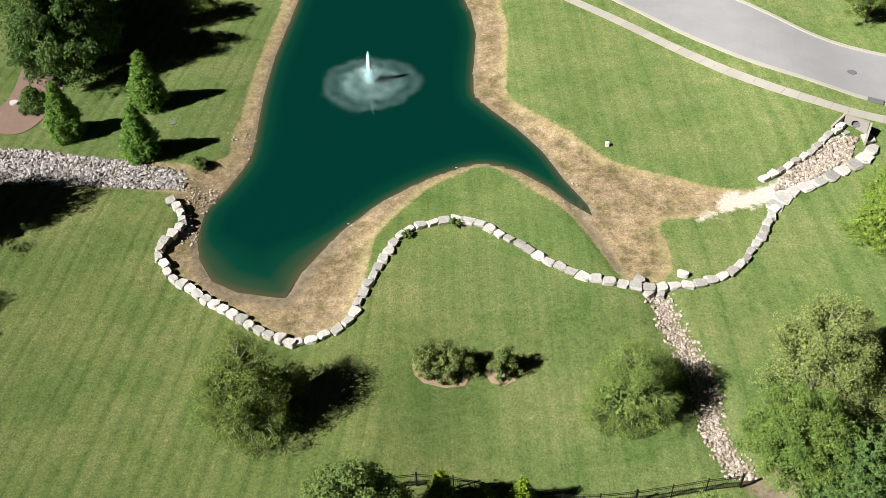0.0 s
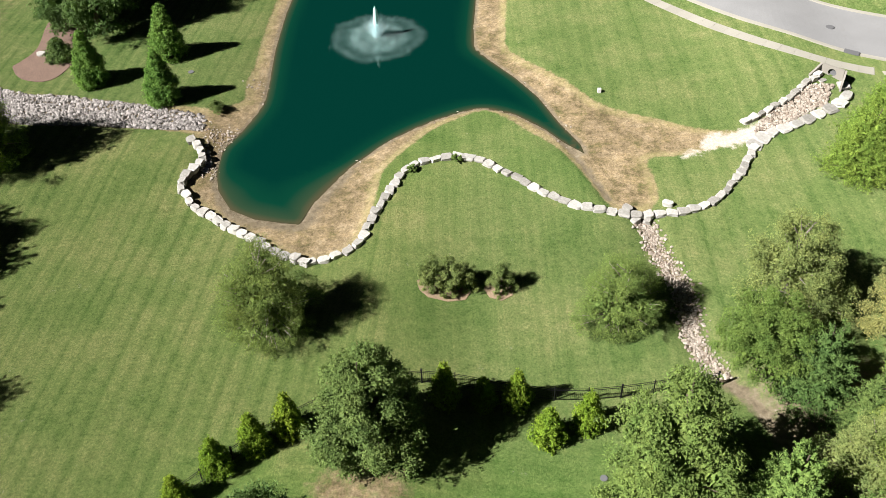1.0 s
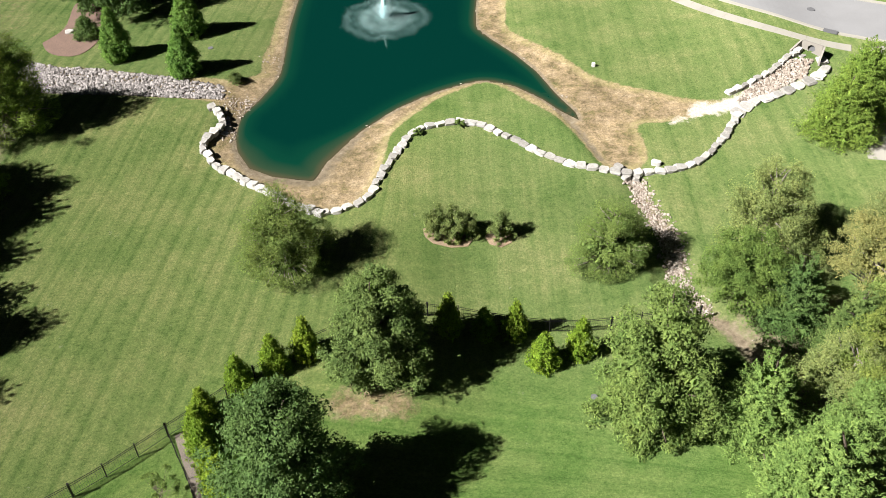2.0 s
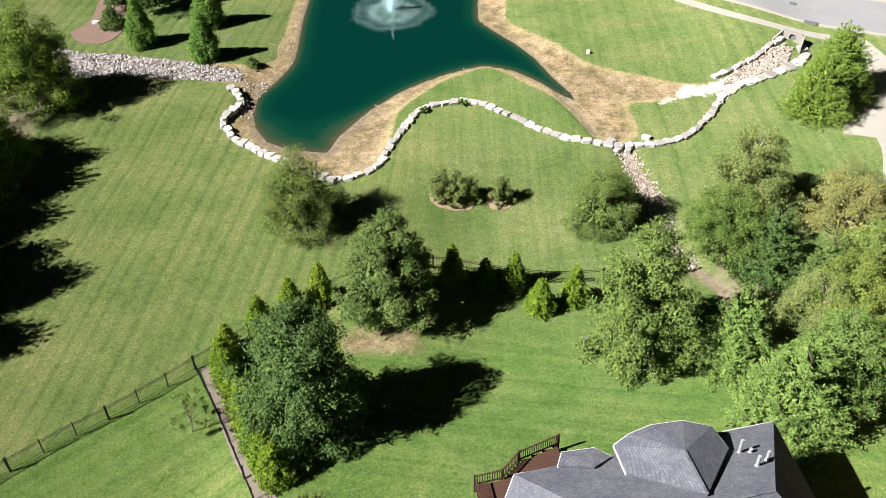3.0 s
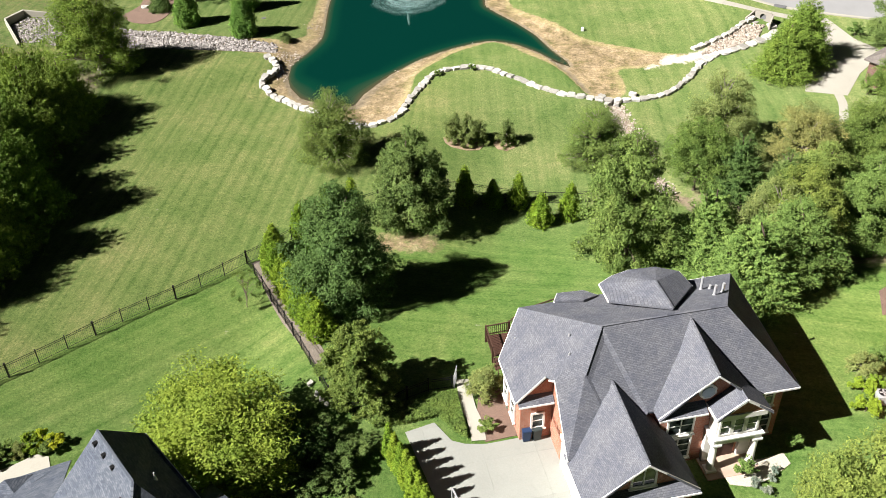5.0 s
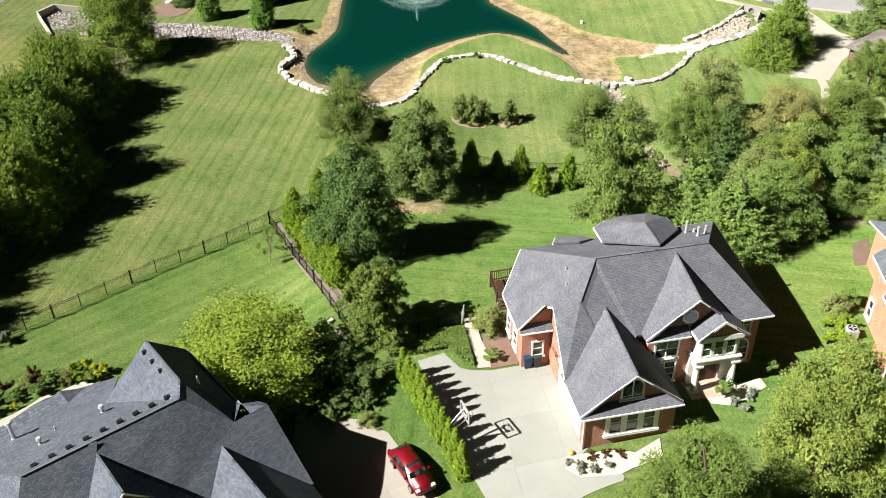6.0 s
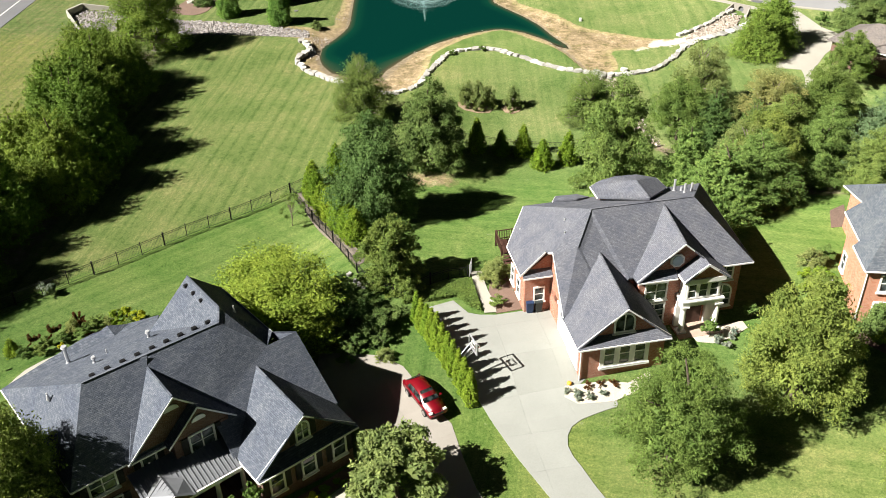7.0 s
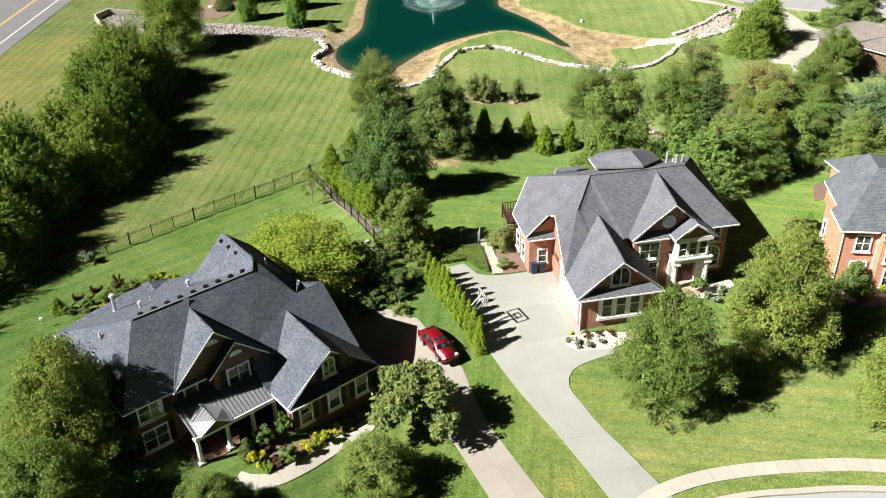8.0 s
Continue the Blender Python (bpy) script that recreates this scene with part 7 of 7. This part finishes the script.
# between the houses
for x, y, s, z in ((-12.4, -0.4, 0.95, 0.85), (-10.6, -1.6, 0.80, 0.70), (-9.2, -0.2, 0.62, 0.50), (-11.2, 1.4, 0.72, 0.62), (-13.8, 2.2, 0.85, 0.8), (-11.8, -3.4, 0.66, 0.5), (-9.6, -3.2, 0.5, 0.4), (-13.6, -2.6, 0.8, 0.6), (-10.9, -2.8, 0.55, 0.45), (-12.1, -4.6, 0.5, 0.4)):
    plant("holly", x, y, s * 1.2, z)
plant("sage", -9.9, -1.9, 1.6, 1.6, "pale blue-green shrub in the shade of a tree")
plant("twiggy", -9.3, -4.6, 0.7, 0.4, "low twiggy shrub by the end of a driveway")
plant("twiggy", -0.1, 5.2, 1.3, 0.95, "tall twiggy shrub with browning leaves beside a path")
plant("shrub", -0.2, 1.6, 0.85, 0.6)
plant("shrub", -0.9, 6.3, 0.4, 0.5)
plant("sage", 1.5, 3.6, 0.8)
plant("sage", 1.9, 2.0, 0.7)
# gravel beds of the red brick house
for x, y, s in ((4.6, -7.9, 0.85), (5.2, -8.1, 1.1), (5.2, -8.55, 0.9), (6.1, -8.4, 1.15), (7.1, -8.2, 1.0), (16.9, -3.4, 1.2), (17.3, -4.2, 1.2), (18.0, -3.0, 1.0), (18.4, -2.4, 1.0)):
    plant("sage", x, y, s)
for x, y in ((6.1, -7.45), (7.1, -7.4), (8.0, -7.3)):
    plant("rust", x, y, 0.55, 0.5, "low dark reddish shrub on gravel")
plant("shrub", 16.2, -2.9, 0.85, 1.1, "blue-green round shrub by a porch")
plant("shrub", 20.2, -0.4, 0.8, 0.9)
# front trees
plant("maple", 11.0, -14.3, 0.95, 1.12, "large sunlit tree with light green leaves on a front lawn")
plant("maple3", 21.1, -8.8, 0.96, 1.22, "large leafy light green tree beside a brick house")
plant("maple2", 27.4, -18.2, 0.95, 1.0)
plant("maple3", -30.4, -27.6, 0.95, 0.95, "broad tree with yellow-green leaves beside a front path")
plant("maple3", -31.2, -20.8, 0.96, 1.16)
plant("bigleaf", -7.8, -17.4, 0.95, 0.86)
plant("green", -10.2, -23.2, 0.72, 0.52)
plant("green", -21.1, -25.9, 0.6, 0.44)
plant("shrub", -25.4, -23.6, 1.1, 1.2)
# beds of the dark brick house
plant("box", -19.5, -20.7, 0.5, 0.75, "clipped green cone shrub by porch steps")
for x, y, s in ((-18.7, -21.5, 1.0), (-15.3, -19.9, 0.85), (-14.5, -18.7, 0.95), (-13.7, -17.9, 0.8)):
    plant("gold", x, y, s * 1.35)
for x, y, s in ((-12.8, -17.0, 0.7), (-11.9, -16.1, 0.6), (-18.0, -21.9, 0.7), (-14.9, -19.2, 0.6)):
    plant("ball", x, y, s * 0.75, s * 0.6, "yellow-green low garden shrub")
plant("rust", -17.4, -21.5, 0.6, 0.6)
plant("shrub", -16.5, -20.9, 0.85, 0.8, "round shrub with olive and rusty leaves")
plant("shrub", -18.4, -19.4, 0.85, 1.1)
plant("shrub", -17.1, -18.7, 0.8, 1.4)
# patio bed behind it
for x, y, s, z, k in ((-39.9, -1.6, 0.6, 0.55, "arb_cone"), (-38.5, -0.7, 0.75, 1.3, "rust"), (-38.9, -2.0, 0.7, 0.5, "shrub"), (-37.3, -1.8, 0.8, 0.6, "shrub"), (-37.2, 0.4, 0.85, 1.4, "rust"), (-37.6, -0.4, 0.7, 0.45, "shrub"), (-36.1, -1.1, 0.6, 0.8, "gold"), (-36.4, -0.2, 0.8, 0.5, "shrub"), (-35.8, 1.4, 0.7, 0.6, "twiggy"), (-35.6, 2.0, 0.8, 1.5, "rust"), (-34.8, 0.6, 0.9, 0.7, "shrub"), (-34.3, 0.9, 0.5, 0.5, "rust"), (-34.1, 1.7, 1.0, 0.8, "shrub"), (-33.1, 1.9, 0.6, 0.5, "twiggy"), (-32.5, 2.5, 0.9, 0.75, "ball"), (-31.8, 2.9, 1.5, 1.3, "gold"), (-30.8, 2.6, 1.4, 1.2, "gold"), (-31.2, 2.0, 0.8, 0.6, "shrub")):
    plant(k, x, y, s, z)
# beside the orange brick house
plant("box", 29.6, -2.3, 1.0, 1.1)
plant("ball", 29.6, -3.9, 1.0, 0.95)
plant("ball", 32.1, -3.8, 0.9, 0.9)
for x, y, s in ((26.7, 4.6, 0.85), (26.2, 2.7, 0.9), (28.0, 5.2, 0.7)):
    plant("ball", x, y, s, s * 0.9, "clipped round green shrub beside a house")
plant("twiggy", 27.4, 6.6, 1.1, 0.8, "loose olive shrub beside a house")
plant("shrub", 29.0, 7.6, 1.0, 1.0)


# low ground cover
def ground_cover():
    rng = np.random.default_rng(5)
    p = scatter([(-7.9, 3.5), (-3.7, 5.1), (-2.3, 5.3), (-1.6, 0.9), (-2.6, 1.6), (-3.6, 3.0), (-5.7, 2.4), (-8.2, 2.0)], 9500, rng)
    z = ground_z(p[:, 0], p[:, 1]) + rng.uniform(0.02, 0.42, len(p))
    P = np.stack([p[:, 0], p[:, 1], z], 1)
    V = leaf_tris(P, np.tile((0.0, 0.0, 1.0), (len(P), 1)), 0.095, rng, 0.6, 0.35)
    ob = leaf_mesh("ground_cover", V, LEAF_BRIGHT, None)
    return tagged(ob, "dense low green ground cover beside a path", "ground cover", kind="stuff")


ground_cover()


# ---- fences, deck and loose things ----
def iron_fence(line, label, post_step=2.4, high=1.3, solid=False):
    f = anchor("fence", Matrix.Identity(4), label, "fence", "iron fences")
    pts = smooth_line(line, post_step) if len(line) > 2 else np.array([np.array(line[0]) + (np.array(line[1]) - np.array(line[0])) * t for t in np.linspace(0, 1, max(2, int(math.dist(*line) / post_step) + 1))])
    Z = ground_z(pts[:, 0], pts[:, 1])
    for k, ((x, y), z) in enumerate(zip(pts, Z)):
        bm = bmesh.new()
        w = 0.06 if k % 3 == 0 else 0.035
        add_box(bm, x - w, y - w, z - 0.3, x + w, y + w, z + high + 0.12)
        add_box(bm, x - w * 1.3, y - w * 1.3, z + high + 0.12, x + w * 1.3, y + w * 1.3, z + high + 0.17)
        part("post", bm, IRON, f)
    for k in range(len(pts) - 1):
        a, b = Vector((*pts[k], Z[k])), Vector((*pts[k + 1], Z[k + 1]))
        for hh in (0.15, high - 0.18, high):
            bm = bmesh.new()
            add_bar(bm, a + Vector((0, 0, hh)), b + Vector((0, 0, hh)), 0.03)
            part("rail", bm, IRON, f)
        bm = bmesh.new()
        n = int((b - a).length / 0.14)
        for i in range(1, n):
            p = a.lerp(b, i / n)
            add_bar(bm, p + Vector((0, 0, 0.08)), p + Vector((0, 0, high + 0.06)), 0.014)
        ob = part("picket_infill", bm, IRON, f)
        ob["kind"] = "stuff"
    return f


iron_fence([(-48.0, 1.0), (-36.4, 10.2), (-29.9, 15.9), (-24.8, 19.8), (-20.6, 23.6)], "long black iron picket fence across a lawn")
iron_fence([(-20.6, 23.6), (-18.0, 18.8), (-15.6, 13.8), (-11.4, 5.0)], "black iron picket fence along a mulch strip", 2.0, 1.2)
iron_fence([(-20.6, 23.6), (-11.0, 31.6), (-2.2, 35.0), (8.4, 33.4), (19.0, 34.6)], "black iron picket fence behind evergreens")
iron_fence([(-10.6, 3.6), (-7.6, 3.6), (-5.0, 5.3), (-2.6, 5.8)], "black iron picket fence above ground cover", 1.8, 1.1)


def garden_gate(m):
    g = anchor("garden_gate", m, "open grey iron garden gate on a path", "gate")
    bm = bmesh.new()
    for z in (0.12, 0.7, 1.2):
        add_bar(bm, (0, 0, z), (1.0, 0, z), 0.05)
    for x in (0.0, 1.0):
        add_bar(bm, (x, 0, 0.05), (x, 0, 1.3), 0.05)
    part("gate_frame", bm, PIPE, g)
    for k in range(1, 8):
        bm = bmesh.new()
        add_bar(bm, (k / 8, 0, 0.1), (k / 8, 0, 1.2 + 0.1 * math.sin(math.pi * k / 8)), 0.025)
        part("bar", bm, PIPE, g)
    bm = bmesh.new()
    add_box(bm, 0.9, -0.05, 0.65, 1.0, 0.05, 0.78)
    part("latch", bm, IRON, g)
    return g


garden_gate(pose(-2.45, 5.8, gz(-2.45, 5.8), 0, 0, 78))


def deck():
    d = anchor("deck", pose(2.3, 7.7, -0.4, 0, 0, 11), "raised dark brown wooden deck with railings behind a house", "deck")
    z = 2.1
    plan = [(-1.65, 1.0), (-1.6, 3.35), (0.2, 3.45), (1.6, 4.6), (4.5, 5.35)]
    for k in range(20):
        y0 = 1.0 + k * 0.215
        x0 = -1.6 if y0 < 3.2 else (0.2 + (y0 - 3.25) * 1.2 if y0 < 4.4 else 1.6 + (y0 - 4.4) * 3.6)
        x1 = 0.7 if y0 < 1.3 else 4.4
        bm = bmesh.new()
        add_box(bm, x0, y0, z - 0.06, max(x1, x0 + 0.3), y0 + 0.2, z)
        part("deck_board", bm, DARKWOOD, d)
    for (xa, ya), (xb, yb) in zip(plan, plan[1:]):
        for hh in (0.12, 0.95):
            bm = bmesh.new()
            add_bar(bm, (xa, ya, z + hh), (xb, yb, z + hh), 0.09, 0.06)
            part("rail", bm, DARKWOOD, d)
        n = max(2, int(math.hypot(xb - xa, yb - ya) / 0.16))
        bm = bmesh.new()
        for i in range(n + 1):
            x, y = xa + (xb - xa) * i / n, ya + (yb - ya) * i / n
            add_bar(bm, (x, y, z), (x, y, z + 0.95), 0.04)
        part("baluster_infill", bm, DARKWOOD, d)["kind"] = "stuff"
    for x, y in plan:
        bm = bmesh.new()
        add_box(bm, x - 0.07, y - 0.07, -0.6, x + 0.07, y + 0.07, z + 1.05)
        part("post", bm, DARKWOOD, d)
    for k in range(6):
        bm = bmesh.new()
        add_box(bm, -1.6, 0.7 - 0.27 * k, z - 0.22 - 0.18 * k, -0.5, 0.98 - 0.27 * k, z - 0.16 - 0.18 * k)
        part("step", bm, DARKWOOD, d)
    for x in (-1.62, -0.48):
        bm = bmesh.new()
        add_bar(bm, (x, 1.0, z + 0.9), (x, -0.7, z - 0.2), 0.06)
        add_bar(bm, (x, -0.7, 0.4), (x, -0.7, z - 0.15), 0.08)
        add_bar(bm, (x, 1.0, z - 0.15), (x, -0.75, z - 1.3), 0.05, 0.24)
        part("stair_rail", bm, DARKWOOD, d)
    return d


deck()


def red_car(m):
    c = anchor("car", m, "parked red compact hatchback car on a driveway", "car")
    prof = [(-2.15, 0.35), (-2.2, 0.62), (-2.12, 0.92), (-1.9, 1.12), (-1.45, 1.42), (-0.9, 1.53), (0.1, 1.52), (0.55, 1.36), (1.15, 1.0), (1.75, 0.88), (2.1, 0.72), (2.18, 0.45), (2.1, 0.28), (-2.0, 0.28)]
    half = {0.28: 0.80, 0.35: 0.83, 0.45: 0.86, 0.62: 0.88, 0.72: 0.84, 0.88: 0.85, 0.92: 0.87, 1.0: 0.83, 1.12: 0.80, 1.36: 0.64, 1.42: 0.63, 1.52: 0.58, 1.53: 0.58}
    bm = bmesh.new()
    L = [bm.verts.new((x, half[z], z)) for x, z in prof]
    Rr = [bm.verts.new((x, -half[z], z)) for x, z in prof]
    n = len(prof)
    for i in range(n):
        j = (i + 1) % n
        bm.faces.new((L[i], L[j], Rr[j], Rr[i]))
    bm.faces.new(list(reversed(L)))
    bm.faces.new(Rr)
    bmesh.ops.triangulate(bm, faces=[f for f in bm.faces if len(f.verts) > 4])
    bmesh.ops.bevel(bm, geom=[e for e in bm.edges if len(e.link_faces) == 2 and e.calc_face_angle(0) > 0.6], offset=0.07, segments=2, affect="EDGES")
    body = part("body", bm, CARRED, c, smooth=True)

    def sheet(name, pts, material, lab=""):
        bm = bmesh.new()
        bm.faces.new([bm.verts.new(p) for p in pts])
        ex = bmesh.ops.extrude_face_region(bm, geom=bm.faces[:])
        part(name, bm, material, c, lab)
    sheet("windscreen", [(0.16, 0.52, 1.53), (0.16, -0.52, 1.53), (1.08, -0.70, 1.08), (1.08, 0.70, 1.08)], GLASS)
    sheet("rear_window", [(-1.5, 0.5, 1.44), (-1.5, -0.5, 1.44), (-1.93, -0.66, 1.15), (-1.93, 0.66, 1.15)], GLASS)
    for s in (1, -1):
        sheet("side_window", [(0.40, s * 0.70, 1.36), (0.85, s * 0.845, 1.06), (-0.25, s * 0.865, 1.06), (-0.25, s * 0.665, 1.42)], GLASS)
        sheet("side_window", [(-0.33, s * 0.665, 1.42), (-0.33, s * 0.865, 1.06), (-1.35, s * 0.86, 1.08), (-1.15, s * 0.675, 1.41)], GLASS)
        for x in (1.32, -1.32):
            bm = bmesh.new()
            bmesh.ops.create_cone(bm, cap_ends=True, segments=20, radius1=0.33, radius2=0.33, depth=0.22, matrix=Matrix.Translation((x, s * 0.80, 0.33)) @ Matrix.Rotation(radians(90), 4, "X"))
            wh = part("wheel", bm, RUBBER, c)
            bm = bmesh.new()
            bmesh.ops.create_cone(bm, cap_ends=True, segments=16, radius1=0.22, radius2=0.22, depth=0.24, matrix=Matrix.Translation((x, s * 0.80, 0.33)) @ Matrix.Rotation(radians(90), 4, "X"))
            part("rim", bm, RIM, wh)
        bm = bmesh.new()
        add_box(bm, 1.88, s * 0.62 - 0.17, 0.62, 2.14, s * 0.62 + 0.17, 0.80, bevel=0.04)
        part("headlight", bm, LAMP, c)
        bm = bmesh.new()
        add_box(bm, 0.72, s * 0.98 - 0.1, 1.0, 0.92, s * 0.98 + 0.1, 1.14, bevel=0.03)
        part("wing_mirror", bm, CARRED, c)
        bm = bmesh.new()
        add_box(bm, -2.2, s * 0.68 - 0.12, 0.75, -2.08, s * 0.68 + 0.12, 1.0, bevel=0.03)
        part("tail_light", bm, CARRED, c)
    bm = bmesh.new()
    add_box(bm, 2.1, -0.42, 0.52, 2.19, 0.42, 0.64)
    part("grille", bm, IRON, c)
    return c


red_car(pose(-6.15, -8.55, gz(-6.15, -8.55) + 0.06, 0, 0, -60) @ Matrix.Diagonal((0.96, 0.92, 0.94, 1.0)))


def basketball_hoop(m):
    b = anchor("basketball_hoop", m, "grey steel basketball hoop with a clear backboard beside a driveway", "basketball hoop")
    bm = bmesh.new()
    add_bar(bm, (0, 0, -0.3), (0, 0, 2.5), 0.12)
    part("pole", bm, PIPE, b)
    for z0, z1 in ((2.4, 3.35), (2.0, 2.85)):
        for s in (-0.25, 0.25):
            bm = bmesh.new()
            add_bar(bm, (0, s * 0.3, z0), (1.15, s, z1), 0.07)
            part("arm", bm, PIPE, b)
    bm = bmesh.new()
    for z in (2.8, 3.8):
        add_bar(bm, (1.2, -0.7, z), (1.2, 0.7, z), 0.09)
    for s in (-0.7, 0.7):
        add_bar(bm, (1.2, s, 2.8), (1.2, s, 3.8), 0.09)
    bd = part("backboard_frame", bm, PIPE, b)
    bm = bmesh.new()
    for z in (3.05, 3.5):
        add_bar(bm, (1.22, -0.3, z), (1.22, 0.3, z), 0.05)
    for s in (-0.3, 0.3):
        add_bar(bm, (1.22, s, 3.05), (1.22, s, 3.5), 0.05)
    part("target_square", bm, WHITE, bd)
    bm = bmesh.new()
    ring = [(1.5 + 0.23 * math.cos(a), 0.23 * math.sin(a), 3.05) for a in np.linspace(0, 2 * math.pi, 17)]
    add_tube(bm, ring, [0.02] * 17, 6)
    part("rim", bm, CARRED, b)
    bm = bmesh.new()
    for k in range(10):
        a = 2 * math.pi * k / 10
        add_bar(bm, (1.5 + 0.23 * math.cos(a), 0.23 * math.sin(a), 3.03), (1.5 + 0.14 * math.cos(a + 0.3), 0.14 * math.sin(a + 0.3), 2.65), 0.015)
    part("net", bm, WHITE, b)["kind"] = "stuff"
    return b


basketball_hoop(pose(-3.6, -6.85, gz(-3.6, -6.85), 0, 0, 22))


def wheelie_bin(m, material, label):
    w = anchor("wheelie_bin", m, label, "bin", "bins by the wall")
    bm = bmesh.new()
    add_prism(bm, [(-0.24, -0.26), (0.24, -0.26), (0.24, 0.26), (-0.24, 0.26)], 0.06, 1.0)
    for v in bm.verts:
        if v.co.z > 0.5:
            v.co.x *= 1.22
            v.co.y *= 1.25
    part("body", bm, material, w)
    bm = bmesh.new()
    add_box(bm, -0.33, -0.37, 1.0, 0.33, 0.36, 1.09, bevel=0.03)
    part("lid", bm, material, w)
    for s in (-1, 1):
        bm = bmesh.new()
        bmesh.ops.create_cone(bm, cap_ends=True, segments=14, radius1=0.12, radius2=0.12, depth=0.06, matrix=Matrix.Translation((s * 0.27, 0.27, 0.12)) @ Matrix.Rotation(radians(90), 4, "Y"))
        part("wheel", bm, RUBBER, w)
    bm = bmesh.new()
    add_bar(bm, (-0.25, 0.42, 0.98), (0.25, 0.42, 0.98), 0.04)
    part("handle", bm, material, w)
    return w


wheelie_bin(pose(2.35, 0.75, gz(2.35, 0.75) + 0.06, 0, 0, 8), BIN_BLUE, "dark blue wheeled rubbish bin by a brick wall")
wheelie_bin(pose(3.05, 0.85, gz(3.05, 0.85) + 0.06, 0, 0, 14), BIN_GREY, "dark grey wheeled rubbish bin by a brick wall")


def ac_unit(m):
    a = anchor("air_conditioner", m, "grey outdoor air conditioning unit on the ground", "air conditioner")
    bm = bmesh.new()
    add_box(bm, -0.45, -0.45, 0.0, 0.45, 0.45, 0.85, bevel=0.05)
    part("casing", bm, PIPE, a)
    bm = bmesh.new()
    bmesh.ops.create_cone(bm, cap_ends=True, segments=20, radius1=0.34, radius2=0.34, depth=0.03, matrix=Matrix.Translation((0, 0, 0.87)))
    fan = part("fan_grille", bm, IRON, a)
    for k in range(4):
        bm = bmesh.new()
        add_box(bm, 0.04, -0.06, 0.888, 0.3, 0.06, 0.9, Matrix.Rotation(k * math.pi / 2, 4, "Z"))
        part("fan_blade", bm, PIPE, fan)
    return a


ac_unit(pose(27.7, 3.7, gz(27.7, 3.7), 0, 0, -6))
bm = bmesh.new()
add_box(bm, -0.18, -0.15, 0.0, 0.18, 0.15, 0.5, bevel=0.03)
ub = tagged(part("utility_box", bm, WHITE), "small white utility box on the lawn", "utility box")
ub.location = (15.5, 71.1, gz(15.5, 71.1) - 0.05)
bm = bmesh.new()
bmesh.ops.create_uvsphere(bm, u_segments=14, v_segments=8, radius=0.2)
for v in bm.verts:
    v.co *= 1 - 0.08 * math.cos(7 * math.atan2(v.co.y, v.co.x))
    v.co.z *= 0.75
pk = tagged(part("pumpkin", bm, PUMPKIN, smooth=True), "orange pumpkin by a garage corner", "pumpkin")
pk.location = (4.75, -7.25, gz(4.75, -7.25) + 0.2)
for x, y, s in ((-13.0, 6.6, 0.35), (-12.4, 5.5, 0.3), (-12.0, 5.0, 0.32), (-11.6, 4.4, 0.28), (-43.9, 81.4, 0.6)):
    ob = tagged(new("rock", STONES[int(abs(x * 7)) % 9]), "pale loose limestone rock on the ground", "rock", "loose rocks")
    ob.matrix_world = pose(x, y, gz(x, y) + s * 0.3, 0, 0, x * 37) @ Matrix.Diagonal((s, s * 0.7, s * 0.6, 1))
lamp = anchor("garden_lamp", pose(-40.3, -4.2, gz(-40.3, -4.2)), "small pale garden lamp on a post", "lamp")
bm = bmesh.new()
add_tube(bm, [(0, 0, -0.2), (0, 0, 0.9)], [0.04, 0.04], 8)
part("post", bm, PIPE, lamp)
bm = bmesh.new()
add_tube(bm, [(0, 0, 0.9), (0, 0, 1.15), (0, 0, 1.2)], [0.1, 0.14, 0.02], 10)
part("shade", bm, WHITE, lamp)
